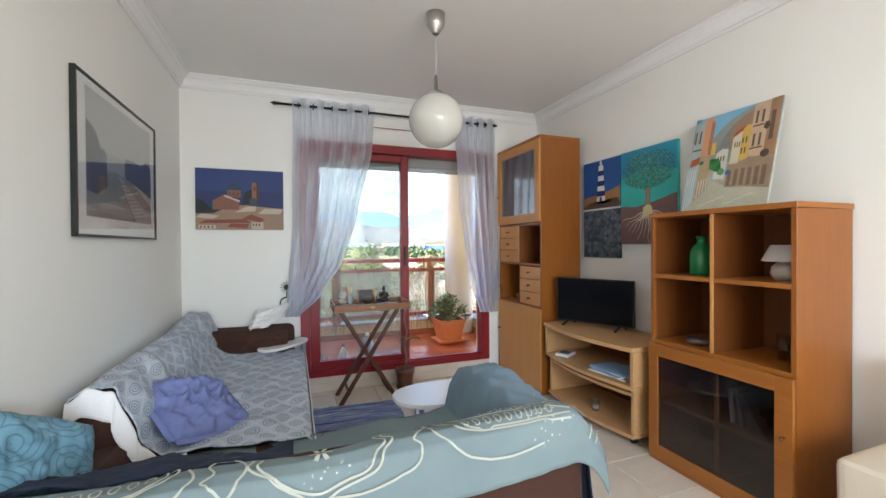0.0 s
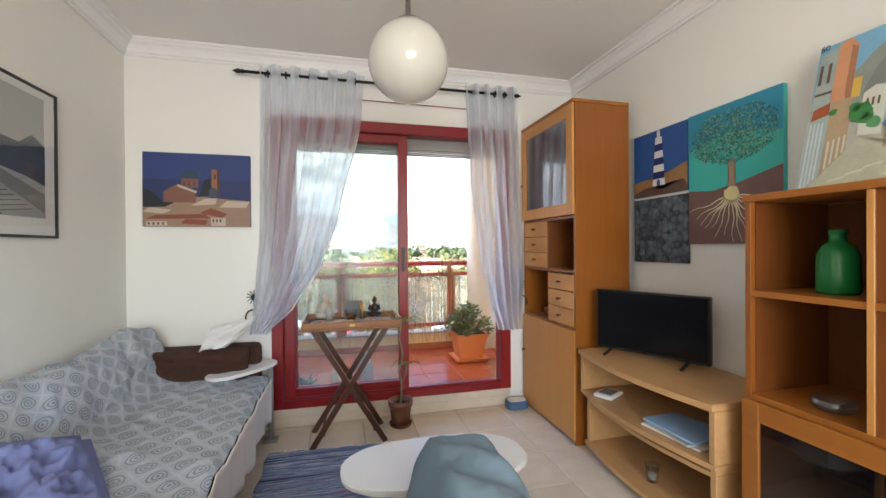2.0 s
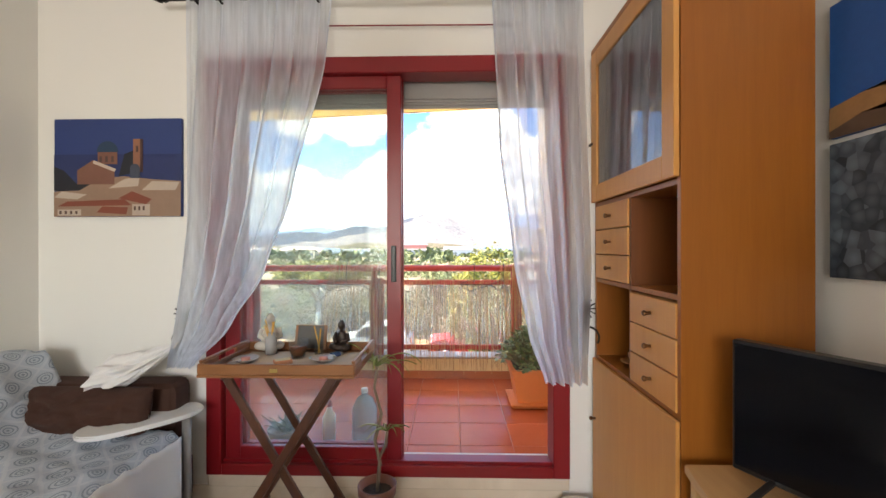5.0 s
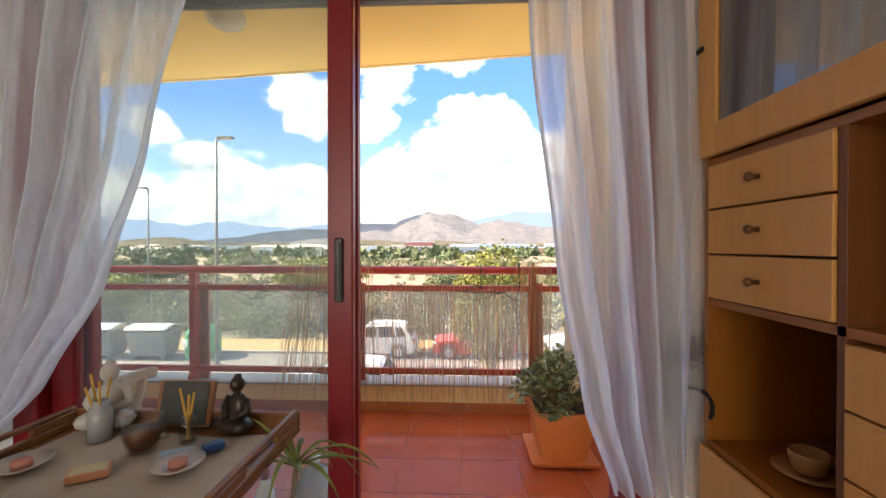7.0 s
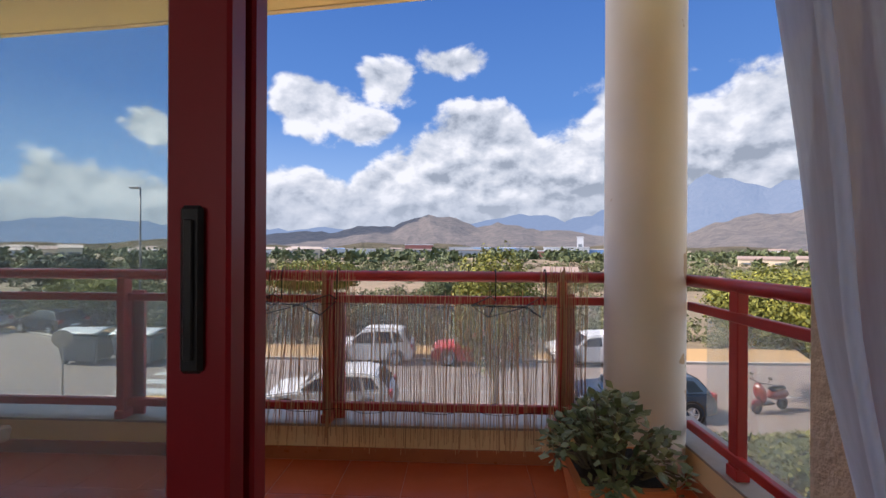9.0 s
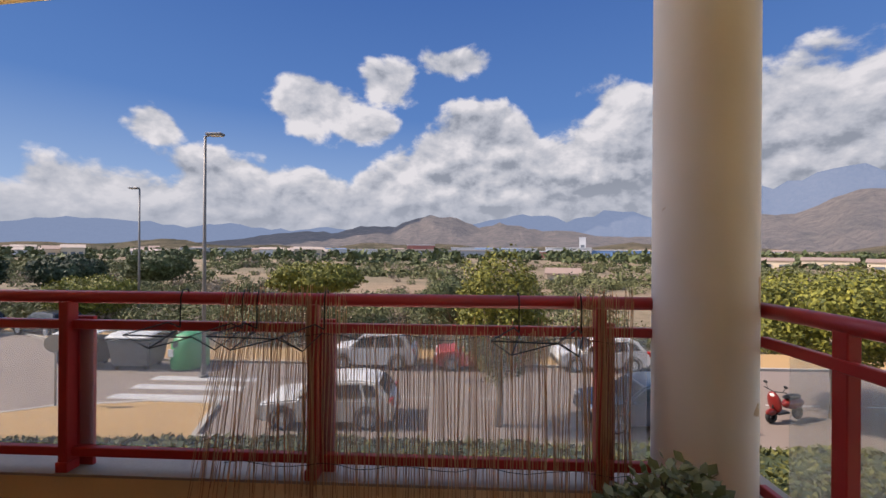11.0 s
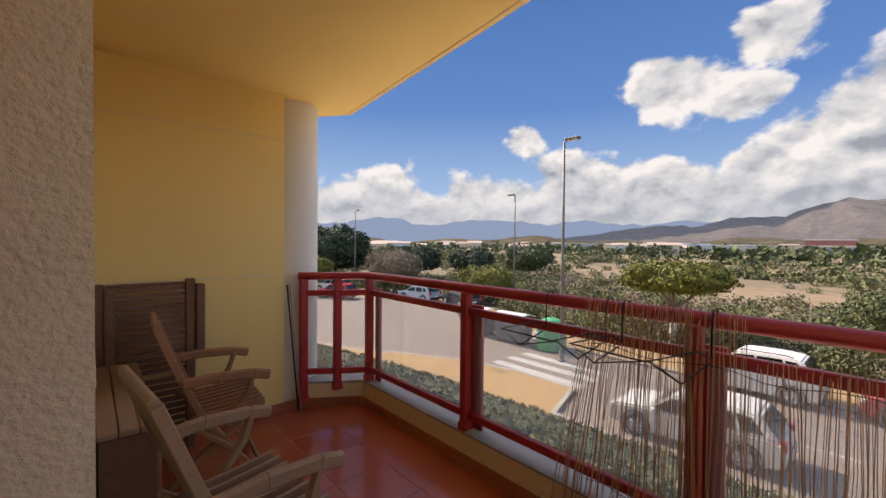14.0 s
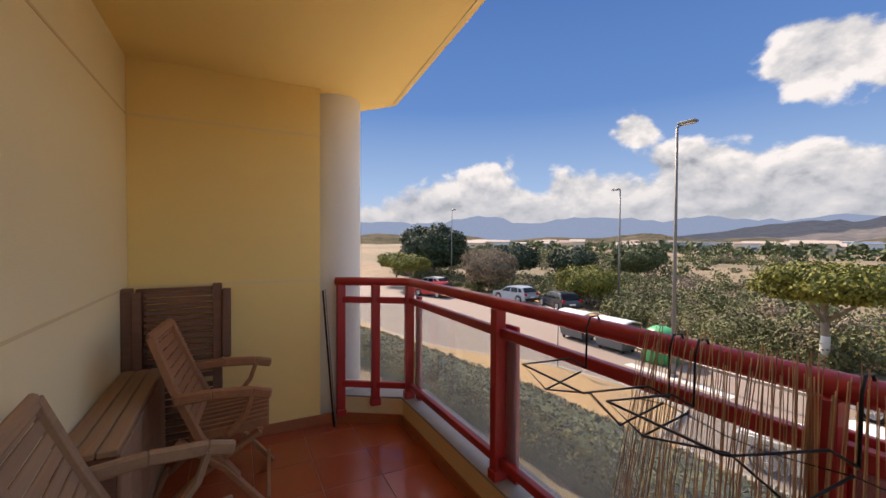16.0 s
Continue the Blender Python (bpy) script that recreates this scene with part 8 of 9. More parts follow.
# hedge below the balcony
hf = [(-60, -9.5), (-45, -4.0), (-32, 1.6), (-25, 4.6), (-17.5, 7.3), (-9, 9.0), (-2, 9.5), (10, 9.5), (45, 9.5)]
hx = [p_[0] for p_ in hf]
hy = [p_[1] for p_ in hf]
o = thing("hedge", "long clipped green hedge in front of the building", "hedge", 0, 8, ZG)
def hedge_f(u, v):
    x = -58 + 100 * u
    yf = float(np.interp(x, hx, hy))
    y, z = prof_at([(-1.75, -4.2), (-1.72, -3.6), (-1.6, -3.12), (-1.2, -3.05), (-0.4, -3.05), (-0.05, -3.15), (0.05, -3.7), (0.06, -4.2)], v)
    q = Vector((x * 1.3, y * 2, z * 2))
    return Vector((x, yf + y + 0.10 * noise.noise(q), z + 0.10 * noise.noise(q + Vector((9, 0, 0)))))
# dark sheet beneath the leaves, coloured as the shade between them
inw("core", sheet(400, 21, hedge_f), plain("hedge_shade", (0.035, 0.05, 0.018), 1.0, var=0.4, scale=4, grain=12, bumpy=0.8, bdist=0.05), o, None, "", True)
arrs = []
n = 52000
us, vs_ = 0.28 + 0.55 * rng.random(n), 0.10 + 0.78 * rng.random(n)
pts = np.array([hedge_f(float(a_), float(b__))[:] for a_, b__ in zip(us[:n], vs_[:n])]) + rng.normal(size=(n, 3)) * 0.045
aa = rng.normal(size=(n, 3))
aa /= np.linalg.norm(aa, axis=1)[:, None]
bb = np.cross(aa, rng.normal(size=(n, 3)))
bb /= np.linalg.norm(bb, axis=1)[:, None]
ss = (0.045 + 0.05 * rng.random(n))[:, None]
lv = leaf_object("leaves", [np.stack([pts - aa * ss, pts + bb * ss * 0.5, pts + aa * ss, pts - bb * ss * 0.5], 1)], leaf_mat("hedge_leaf", (0.032, 0.044, 0.010), (0.15, 0.145, 0.030)), o)
lv.matrix_basis = o.matrix_basis.inverted()

# ---- cars ----
M_TYRE = plain("tyre_rubber", (0.015, 0.015, 0.015), 0.9, var=0.2)
M_RIM = plain("alloy_rim", (0.45, 0.45, 0.46), 0.35, 0.8, var=0.1)
M_CARGL = plain("tinted_car_glass", (0.012, 0.015, 0.018), 0.05, var=0.1)
M_LAMPR = plain("red_tail_lamp", (0.35, 0.01, 0.01), 0.2)
M_LAMPW = plain("clear_headlamp", (0.6, 0.6, 0.58), 0.1)


def car(x, y, rz, color, label, suv=True, L=4.3):
    """A parked car, nose towards local -x."""
    o_ = thing("car", label, "car", x, y, ZG + 0.05, rz, "parked cars")
    paint_ = plain("car_paint", color, 0.22, var=0.04, scale=2)
    W, H = 0.88, (1.62 if suv else 1.44)
    hb = 0.98 if suv else 0.90
    s = L / 4.3
    body = [(-2.12, 0.32), (-2.14, 0.62), (-2.02, 0.80), (-1.70, hb - 0.06), (-1.05, hb), (1.75, hb + 0.04), (2.05, hb - 0.02), (2.13, 0.62), (2.08, 0.32), (1.72, 0.24), (-1.8, 0.24)]
    cab = [(-1.08, hb - 0.03), (-0.45, H - 0.10), (-0.15, H - 0.02), (1.0, H), (1.55, H - 0.06), (1.98, hb + 0.02)]
    def extr(poly, w_lo, w_hi, zlo, zhi):
        b = bmesh.new()
        sides = []
        for sy in (-1, 1):
            ring = []
            for px, pz in poly:
                k = (pz - zlo) / (zhi - zlo)
                ring.append(b.verts.new((px * s, sy * (w_lo + (w_hi - w_lo) * max(0, min(1, k))), pz)))
            sides.append(ring)
        n_ = len(poly)
        b.faces.new(sides[0])
        b.faces.new(sides[1][::-1])
        for i in range(n_):
            j = (i + 1) % n_
            b.faces.new((sides[0][j], sides[0][i], sides[1][i], sides[1][j]))
        bmesh.ops.recalc_face_normals(b, faces=b.faces[:])
        bmesh.ops.bevel(b, geom=b.edges[:], offset=0.05, segments=2, affect="EDGES", clamp_overlap=True)
        return b
    part("body", extr(body, W, W - 0.03, 0.3, hb), paint_, o_)
    part("cabin", extr(cab, W - 0.04, W - 0.20, hb, H), paint_, o_)
    def wy(z):
        return W - 0.04 - 0.16 * (z - hb) / (H - hb) + 0.004
    for sy in (-1, 1):
        for q in (((-0.92, hb + 0.03), (-0.40, H - 0.16), (0.18, H - 0.11), (0.18, hb + 0.04)), ((0.25, hb + 0.04), (0.25, H - 0.11), (1.0, H - 0.10), (1.12, hb + 0.05)), ((1.20, hb + 0.07), (1.08, H - 0.11), (1.42, H - 0.14), (1.68, hb + 0.10))):
            b = bmesh.new()
            vv = [b.verts.new((px * s, sy * wy(pz), pz)) for px, pz in q]
            b.faces.new(vv if sy > 0 else vv[::-1])
            bmesh.ops.solidify(b, geom=b.faces[:], thickness=0.006)
            part("side_window", b, M_CARGL, o_)
        part("mirror", ellipsoid((-0.82 * s, sy * (W + 0.06), hb + 0.04), (0.07, 0.09, 0.06), None, 1), paint_, o_)
        part("headlight", box(-2.12 * s, sy * 0.50, 0.63, -1.93 * s, sy * 0.84, 0.76, 0.02), M_LAMPW, o_)
        part("tail_light", box(1.96 * s, sy * 0.60, 0.72, 2.11 * s, sy * 0.84, 0.95, 0.02), M_LAMPR, o_)
        for wx in (-1.32, 1.28):
            wh = part("wheel", lathe([(0.20, -0.10), (0.30, -0.11), (0.335, -0.08), (0.335, 0.08), (0.30, 0.11), (0.20, 0.10)], 22, None, Matrix.Translation((wx * s, sy * (W - 0.10), 0.335)) @ pose(0, 0, 0, 90, 0, 0)), M_TYRE, o_, "black tyre", True)
            rb = lathe([(0, 0.02), (0.05, 0.03), (0.06, 0.0), (0.19, -0.01), (0.215, 0.03)], 20, None, Matrix.Translation((wx * s, sy * W, 0.335)) @ pose(0, 0, 0, -90 * sy, 0, 0))
            for k in range(5):
                a_ = k * 1.2566
                bar((wx * s, sy * (W + 0.012), 0.335), (wx * s + 0.20 * math.cos(a_), sy * (W + 0.012), 0.335 + 0.20 * math.sin(a_)), 0.05, 0.02, bm=rb)
            part("rim", rb, M_RIM, wh, "silver alloy rim", True)
            part("wheel_arch", lathe([(0.36, -0.012), (0.41, -0.012), (0.41, 0.012), (0.36, 0.012)], 22, None, Matrix.Translation((wx * s, sy * (W + 0.002), 0.335)) @ pose(0, 0, 0, 90, 0, 0)), M_BLACK, o_)
    for (xa, za), (xb, zb) in (((-1.03, hb + 0.03), (-0.47, H - 0.12)), ((1.62, H - 0.10), (1.93, hb + 0.08))):
        b = bmesh.new()
        k = 1 if xa < 0 else -1
        off = Vector((-0.012 * k, 0, 0.012))
        lo_, hi_ = ((xa, za), (xb, zb)) if za < zb else ((xb, zb), (xa, za))
        vv = [b.verts.new(Vector((lo_[0] * s, -0.74, lo_[1])) + off), b.verts.new(Vector((lo_[0] * s, 0.74, lo_[1])) + off), b.verts.new(Vector((hi_[0] * s, 0.62, hi_[1])) + off), b.verts.new(Vector((hi_[0] * s, -0.62, hi_[1])) + off)]
        b.faces.new(vv)
        bmesh.ops.solidify(b, geom=b.faces[:], thickness=0.008)
        part("windscreen" if k > 0 else "rear_window", b, M_CARGL, o_)
    part("bumper", box(-2.17 * s, -0.78, 0.28, -2.08 * s, 0.78, 0.50, 0.03), M_BLACK, o_)
    part("bumper", box(2.06 * s, -0.78, 0.28, 2.16 * s, 0.78, 0.50, 0.03), M_BLACK, o_)
    part("number_plate", box(2.162 * s, -0.26, 0.52, 2.17 * s, 0.26, 0.63, 0.002), M_WHITE, o_)
    if suv:
        for sy in (-0.60, 0.60):
            part("roof_rail", tube([(-0.3 * s, sy, H - 0.02), (-0.2 * s, sy, H + 0.03), (1.1 * s, sy, H + 0.04), (1.3 * s, sy, H)], 0.018, 6), M_BLACK, o_)
    return o_


WHITEC, REDC, DARKC, GREYC = (0.60, 0.59, 0.58), (0.38, 0.02, 0.02), (0.02, 0.022, 0.028), (0.30, 0.34, 0.38)
car(-2.9, 12.9, 3, WHITEC, "white crossover hatchback parked along the near kerb", False, 4.15)
car(-2.9, 19.0, 1, WHITEC, "white SUV parked along the far kerb", True, 4.1)
car(2.0, 19.1, 1, REDC, "red hatchback parked along the far kerb", False, 4.1)
car(7.6, 19.3, 1, WHITEC, "white hatchback parked along the far kerb", False, 4.1)
car(7.1, 13.2, 2, (0.03, 0.05, 0.08), "dark blue car parked along the near kerb", False, 4.2)
car(-29.3, 23.6, 8, GREYC, "silver-grey car parked at the bend", False, 4.2)
car(-24.6, 24.5, -14, DARKC, "black car parked at the bend", False, 4.2)
car(-35.5, 18.3, 24, REDC, "red car driving lane side, parked far off", False, 4.0)
car(-40.5, 20.4, 24, WHITEC, "white car parked far along the street", False, 4.0)

# motor scooter
o = thing("scooter", "red motor scooter parked by the near kerb", "scooter", 11.6, 13.6, ZG + 0.05, 20)
M_SCRED = plain("red_scooter_plastic", (0.16, 0.012, 0.010), 0.4)
for wx in (-0.6, 0.6):
    part("wheel", lathe([(0.10, -0.05), (0.20, -0.05), (0.22, 0), (0.20, 0.05), (0.10, 0.05)], 18, None, Matrix.Translation((wx, 0, 0.22)) @ pose(0, 0, 0, 90, 0, 0)), M_TYRE, o, "", True)
part("body", ellipsoid((0.38, 0, 0.55), (0.46, 0.17, 0.19), None, 3, 0.1, 2.0), M_SCRED, o, "", True)
part("front_shield", ellipsoid((-0.45, 0, 0.66), (0.10, 0.21, 0.36), None, 3, 0.05, 1.0, pose(0, 0, 0, 0, -16, 0)), M_SCRED, o, "", True)
part("front_mudguard", ellipsoid((-0.60, 0, 0.36), (0.24, 0.08, 0.12), None, 2), M_SCRED, o, "", True)
part("footboard", box(-0.45, -0.15, 0.28, 0.05, 0.15, 0.34, 0.02), M_BLACK, o)
part("saddle", ellipsoid((0.34, 0, 0.76), (0.40, 0.14, 0.08), None, 3), M_BLACK, o, "black padded saddle", True)
part("headlight", ellipsoid((-0.54, 0, 0.90), (0.06, 0.10, 0.07), None, 2), M_LAMPW, o, "", True)
part("fork", tube([(-0.60, 0, 0.22), (-0.48, 0, 0.70), (-0.44, 0, 1.0)], 0.03, 8), M_BLACK, o, "", True)
for sy in (-1, 1):
    part("mirror", ellipsoid((-0.42, sy * 0.30, 1.22), (0.02, 0.07, 0.05), tube([(-0.42, sy * 0.22, 1.04), (-0.42, sy * 0.30, 1.2)], 0.008, 6), 2), M_BLACK, o)
part("handlebar", tube([(-0.42, -0.34, 1.05), (-0.5, 0, 1.0), (-0.42, 0.34, 1.05)], 0.018, 8), M_BLACK, o)

# waste containers
def container(x, y, label):
    o_ = thing("waste_container", label, "bin", x, y, ZG + 0.05, 2, "waste containers")
    mg = plain("grey_bin_plastic", (0.11, 0.115, 0.12), 0.6, var=0.12)
    b = bmesh.new()
    lo_ = [b.verts.new((sx * 0.82, sy * 0.52, 0.16)) for sx, sy in ((-1, -1), (1, -1), (1, 1), (-1, 1))]
    hi_ = [b.verts.new((sx * 0.98, sy * 0.66, 1.30)) for sx, sy in ((-1, -1), (1, -1), (1, 1), (-1, 1))]
    b.faces.new(lo_[::-1])
    b.faces.new(hi_)
    for i in range(4):
        b.faces.new((lo_[i], lo_[(i + 1) % 4], hi_[(i + 1) % 4], hi_[i]))
    bmesh.ops.bevel(b, geom=b.edges[:], offset=0.06, segments=2, affect="EDGES")
    part("body", b, mg, o_)
    part("lid", sheet(10, 12, lambda u, v: Vector((-1.0 + 2.0 * u, -0.70 + 1.40 * v, 1.31 + 0.30 * math.sin(math.pi * (0.08 + 0.84 * v)) ** 0.6)), 0.03), plain("pale_bin_lid", (0.45, 0.46, 0.45), 0.5, var=0.15), o_, "pale grey domed lid", True)
    for sx in (-1, 1):
        part("lifting_arm", box(sx * 0.97, -0.06, 1.12, sx * 1.10, 0.06, 1.26, 0.02), M_BLACK, o_)
        for sy in (-0.4, 0.4):
            part("wheel", lathe([(0, -0.04), (0.09, -0.04), (0.09, 0.04), (0, 0.04)], 14, None, Matrix.Translation((sx * 0.65, sy, 0.09)) @ pose(0, 0, 0, 90, 0, 0)), M_TYRE, o_)


container(-16.1, 18.0, "grey waste container with a pale lid by the kerb")
container(-13.5, 18.0, "grey waste container with a pale lid by the kerb")
o = thing("bottle_bank", "green bell-shaped bottle bank by the kerb", "bin", -11.2, 18.2, ZG + 0.05)
M_BELL = plain("green_fibreglass", (0.03, 0.28, 0.10), 0.4, var=0.1)
part("bell", lathe([(0, 0.02), (0.74, 0.02), (0.78, 0.10), (0.78, 0.75), (0.74, 1.15), (0.60, 1.45), (0.30, 1.60), (0, 1.63)], 28), M_BELL, o, "", True)
part("opening", lathe([(0, 0.0), (0.12, 0.0), (0.14, 0.03), (0, 0.02)], 16, None, Matrix.Translation((-0.2, -0.70, 1.15)) @ pose(0, 0, 0, 75, 0, 0)), M_BLACK, o)
part("hook", tube([(-0.08, 0, 1.62), (-0.06, 0, 1.74), (0.06, 0, 1.74), (0.08, 0, 1.62)], 0.02, 8), M_GREYPLAS, o)
part("label_panel", box(-0.52, -0.765, 0.62, -0.30, -0.70, 0.95), M_WHITE, o, "white notice panel")


def street_lamp(x, y, h, label, rz):
    o_ = thing("street_lamp", label, "street lamp", x, y, ZG + 0.1, rz, "street lamps")
    mg = plain("galvanised_pole", (0.15, 0.145, 0.14), 0.6, 0.3, var=0.1)
    part("pole", tube([(0, 0, 0), (0, 0, h * 0.5), (0, 0, h)], 0.085, 12, None, 0.6), mg, o_, "", True)
    part("base_plate", lathe([(0, 0), (0.2, 0), (0.2, 0.03), (0.11, 0.05), (0.10, 0.5), (0, 0.5)], 12), mg, o_)
    part("arm", tube([(0, 0, h - 0.02), (0.25, 0, h + 0.05), (0.5, 0, h + 0.06)], 0.035, 8), mg, o_, "", True)
    hd = part("lamp_head", soft(0.08, -0.16, h + 0.02, 0.78, 0.16, h + 0.13, 0.05, 0.0), mg, o_, "flat grey lamp head")
    part("lens", box(0.22, -0.12, h - 0.005, 0.72, 0.12, h + 0.018, 0.005), M_LAMPW, hd)


def polar(yaw, d, x0=1.1, y0=0.3):
    return x0 - d * math.sin(radians(yaw)), y0 + d * math.cos(radians(yaw))


street_lamp(-9.65, 16.75, 10.1, "tall grey street lamp near the zebra crossing", 0)
street_lamp(*polar(39.4, 36.5), 9.6, "grey street lamp beyond the bend", 180)
street_lamp(*polar(61.4, 52), 9.2, "grey street lamp far along the street", 0)
street_lamp(25.5, 21.5, 9.8, "grey street lamp along the far pavement", 180)
o = thing("traffic_sign", "round traffic sign seen edge-on at the crossing", "traffic sign", -12.4, 13.1, ZG + 0.17, 20)
part("pole", tube([(0, 0, 0), (0, 0, 2.35)], 0.03, 10), M_GREYPLAS, o, "", True)
part("plate", lathe([(0, -0.008), (0.3, -0.008), (0.3, 0.008), (0, 0.008)], 24, None, Matrix.Translation((0, -0.045, 2.1)) @ pose(0, 0, 0, 90, 0, 0)), M_GREYPLAS, o)

# ---- industrial estate and houses ----
M_BWALL = [plain("warehouse_wall_%s" % n_, c_, 0.8, var=0.08, scale=0.2) for n_, c_ in (("white", (0.46, 0.46, 0.46)), ("grey", (0.30, 0.31, 0.32)), ("blue", (0.10, 0.20, 0.38)), ("sand", (0.52, 0.42, 0.30)), ("red", (0.30, 0.11, 0.09)))]
M_BROOF = [plain("warehouse_roof_%s" % n_, c_, 0.7, var=0.1, scale=0.2) for n_, c_ in (("pale", (0.40, 0.40, 0.41)), ("tan", (0.32, 0.26, 0.21)), ("blue", (0.16, 0.30, 0.50)), ("tile", (0.25, 0.18, 0.14)))]
M_BWIN = plain("far_window_glass", (0.10, 0.115, 0.13), 0.3)


def warehouse(yaw, d, w, dep, h, wi, ri, label, band=None, cat="building", wins=6, gable=0.0):
    x, y = polar(yaw, d)
    h *= 0.8
    o_ = thing("warehouse" if not gable else "house", label, cat, x, y, ground_z(x, y) - 0.5, yaw)
    part("wall", box(-w / 2, 0, 0, w / 2, dep, h, 0.0), M_BWALL[wi], o_)
    if gable:
        part("roof", prism([(-w / 2 - 0.4, -0.3), (w / 2 + 0.4, -0.3), (w / 2 + 0.4, dep + 0.3), (-w / 2 - 0.4, dep + 0.3)], h, h + 0.3), M_BROOF[ri], o_)
        b = bmesh.new()
        vv = [b.verts.new(q) for q in ((-w / 2 - 0.4, -0.3, h + 0.3), (w / 2 + 0.4, -0.3, h + 0.3), (w / 2 + 0.4, dep + 0.3, h + 0.3), (-w / 2 - 0.4, dep + 0.3, h + 0.3), (-w / 2 - 0.4, dep / 2, h + gable), (w / 2 + 0.4, dep / 2, h + gable))]
        for f_ in ((0, 1, 5, 4), (2, 3, 4, 5), (0, 4, 3), (1, 2, 5)):
            b.faces.new([vv[i] for i in f_])
        part("roof_slope", b, M_BROOF[ri], o_)
    else:
        part("roof", box(-w / 2 - 0.3, -0.3, h, w / 2 + 0.3, dep + 0.3, h + 0.7, 0.1), M_BROOF[ri], o_)
    if band is not None:
        part("colour_band", box(-w / 2 + 0.2, -0.14, h * 0.12, w / 2 - 0.2, -0.02, h * 0.72), M_BWALL[band], o_)
    for k in range(wins):
        xx = -w / 2 + w * (k + 0.5) / wins
        part("window", box(xx - w / wins * 0.28, -0.25, h * 0.42, xx + w / wins * 0.28, -0.15, h * 0.66), M_BWIN, o_)
    return o_


LB = "white industrial hall across the fields"
warehouse(-14.6, 330, 34, 30, 9.5, 0, 0, "white office block of the industrial estate", None)
warehouse(-20.0, 335, 52, 30, 7.5, 2, 0, "blue industrial hall with a white roof", None, wins=8)
warehouse(-16.4, 345, 5, 5, 20, 0, 0, "white concrete tower beside the halls", None, wins=1)
warehouse(8.2, 330, 70, 40, 7.0, 3, 1, "long sand-coloured warehouse with a tan roof")
warehouse(1.5, 300, 60, 30, 6.5, 1, 1, "long grey warehouse with a tan roof", wins=10)
warehouse(-1.6, 350, 36, 30, 9.0, 0, 0, LB, 2)
warehouse(-5.0, 330, 34, 26, 8.0, 0, 2, "white hall with a blue roof across the fields", 2)
warehouse(-8.0, 345, 30, 26, 9.0, 0, 0, LB)
warehouse(-10.6, 320, 22, 20, 6.0, 4, 0, "low dark red workshop of the estate")
warehouse(5.6, 380, 26, 20, 12.0, 4, 0, "red brick hall behind the warehouses")
warehouse(14.0, 310, 40, 26, 6.5, 0, 0, LB)
warehouse(18.8, 330, 34, 24, 7.5, 0, 2, "white hall with a blue roof across the fields")
warehouse(23.4, 320, 30, 22, 6.0, 1, 0, "grey industrial hall across the fields")
warehouse(28.5, 360, 36, 20, 7.0, 0, 0, LB)
warehouse(33.0, 350, 28, 20, 7.0, 1, 0, "grey industrial hall across the fields")
warehouse(-25.5, 350, 44, 24, 6.5, 3, 1, "sand-coloured hall with a tan roof")
rb_ = random.Random(8)
for k in range(34):
    yaw = rb_.uniform(-50, 68)
    d = rb_.uniform(380, 620)
    warehouse(yaw, d, rb_.uniform(9, 17), rb_.uniform(8, 12), rb_.uniform(4.5, 8), rb_.choice((0, 0, 3)), 3, "pale country house with a tiled roof", None, "house", 3, rb_.uniform(1.5, 2.6))
for k in range(30):
    yaw = rb_.uniform(16, 60)
    d = rb_.uniform(240, 400)
    warehouse(yaw, d, rb_.uniform(9, 20), rb_.uniform(8, 12), rb_.uniform(4.5, 7.5), rb_.choice((0, 0, 3)), rb_.choice((3, 1)), "pale village house with a tiled roof", None, "house", 3, rb_.uniform(1.2, 2.0))
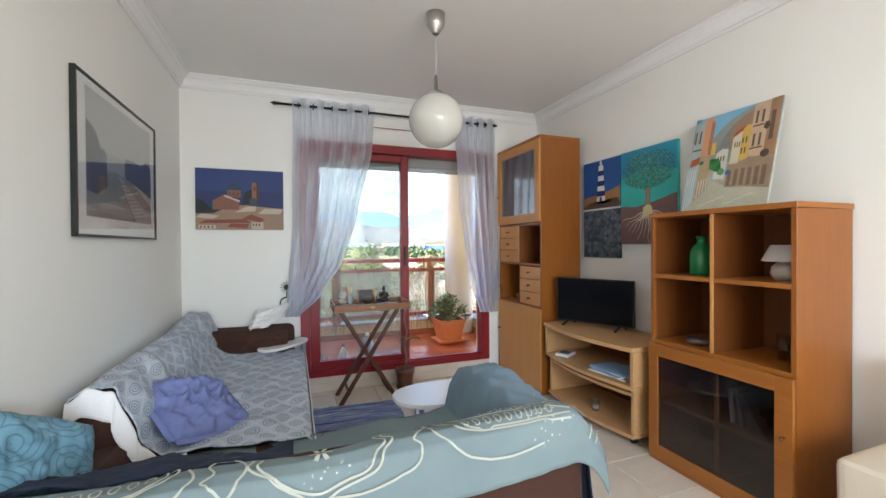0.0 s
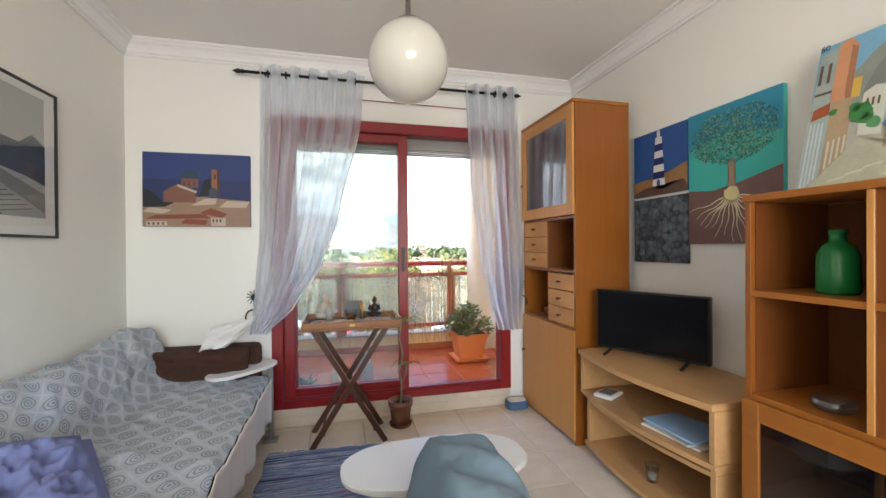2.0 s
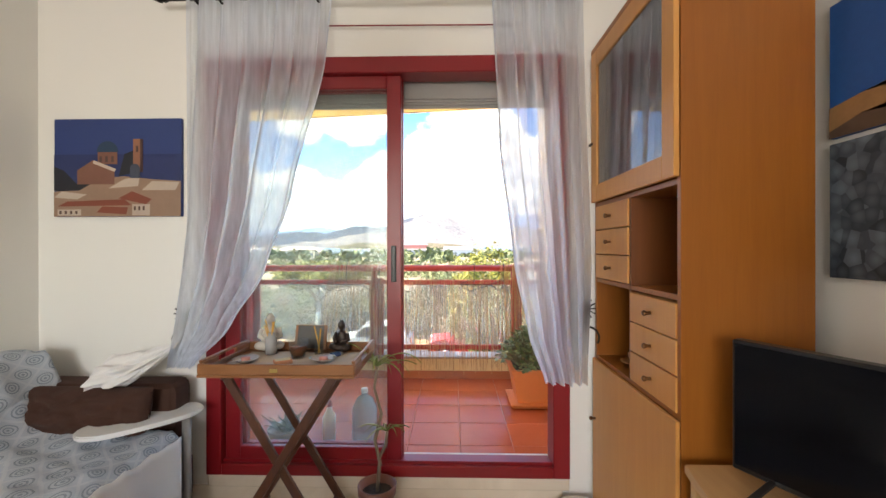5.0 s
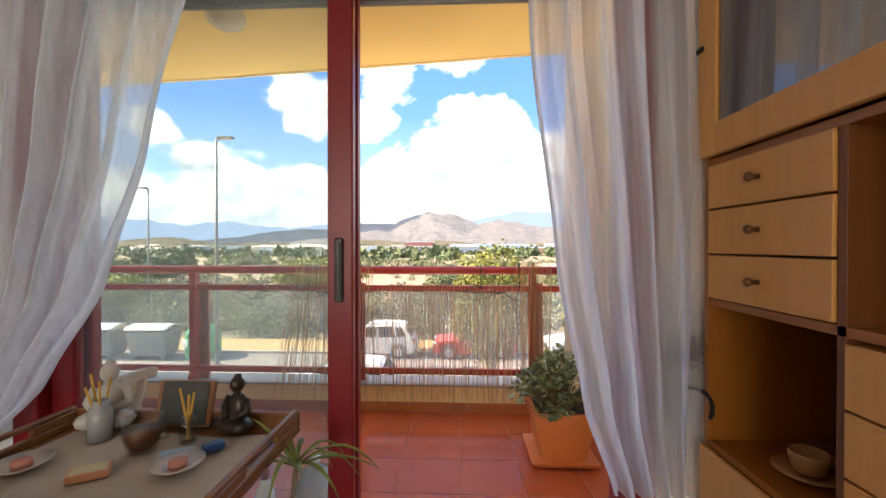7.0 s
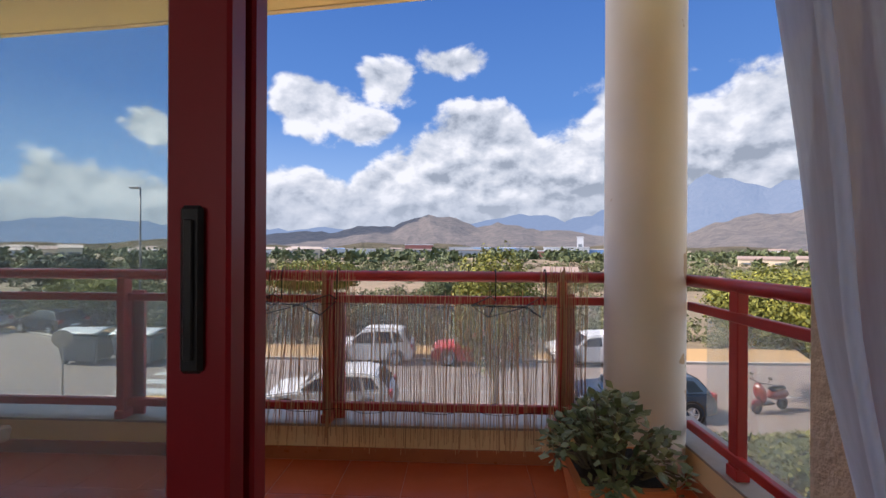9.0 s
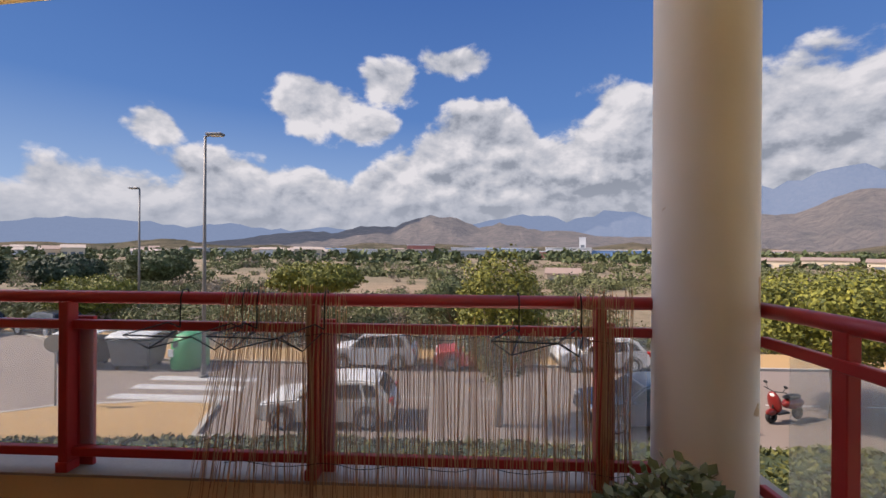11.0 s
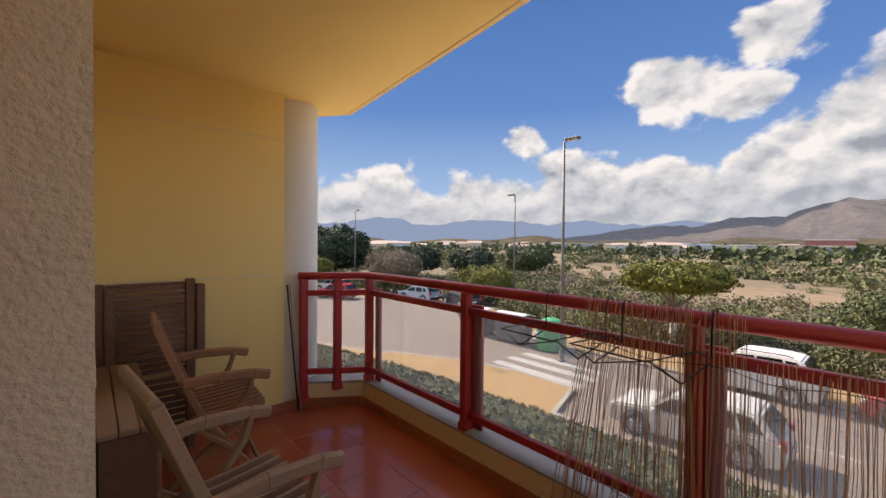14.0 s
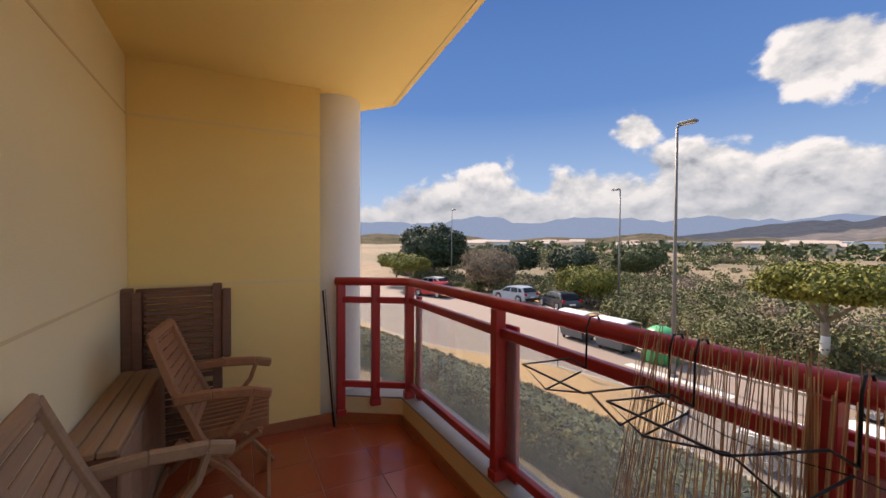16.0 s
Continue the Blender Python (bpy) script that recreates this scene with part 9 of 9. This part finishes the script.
for yaw, d in ((-36, 180), (-41, 190), (-46, 175), (-14.0, 75)):
    warehouse(yaw, d, 14 if d > 100 else 5.5, 9 if d > 100 else 4, 4 if d > 100 else 2.4, 3, 3, "low sandy farm building in the scrub", None, "house", 3, 1.2)

# ---- tiles, built last ----
def tile_mesh(name, w, h, material, t=0.012, bev=0.003):
    b = box(-w / 2, -h / 2, 0, w / 2, h / 2, t, 0)
    top = [e for e in b.edges if all(v.co.z > t - 1e-5 for v in e.verts)]
    bmesh.ops.bevel(b, geom=top, offset=bev, segments=1, affect="EDGES")
    me = bpy.data.meshes.new(name)
    b.to_mesh(me)
    b.free()
    me.materials.append(material)
    return me


def cut_tile(name, x0, y0, x1, y1, z0, material, parent, t=0.012):
    return part(name, box(x0, y0, z0, x1, y1, z0 + t, 0.002), material, parent)


def tile_floor(parent, x0, x1, y0, y1, ox, oy, s, z0, material, gap, t):
    full = tile_mesh("tile", s - gap, s - gap, material, t)
    i0, i1 = math.floor((x0 - ox) / s), math.ceil((x1 - ox) / s)
    j0, j1 = math.floor((y0 - oy) / s), math.ceil((y1 - oy) / s)
    for i in range(i0, i1):
        for j in range(j0, j1):
            a, b = ox + i * s, oy + j * s
            if a >= x0 - 1e-6 and a + s <= x1 + 1e-6 and b >= y0 - 1e-6 and b + s <= y1 + 1e-6:
                piece("tile", full, parent, pose(a + s / 2, b + s / 2, z0))
            else:
                xa, xb, ya, yb = max(a, x0) + gap / 2, min(a + s, x1) - gap / 2, max(b, y0) + gap / 2, min(b + s, y1) - gap / 2
                if xb - xa > 0.02 and yb - ya > 0.02:
                    cut_tile("tile", xa, ya, xb, yb, z0, material, parent, t)


indoor = bpy.data.objects["floor"]
tile_floor(indoor, XL, XR, -4.0, -0.002, 0.968, -0.06, 0.352, -0.012, M_MARBLE, 0.003, 0.012)
tagged(part("tile_field", box(XL, YB, -0.012, XR, -4.002, -0.0005), M_MARBLE, indoor), kind="stuff")
outdoor = bpy.data.objects["floor_balcony"]
tile_floor(outdoor, -2.188, 2.388, YO + 0.035, 1.866, 0.934, 1.868, 0.33, 0.004, M_TERRATILE, 0.0025, 0.010)
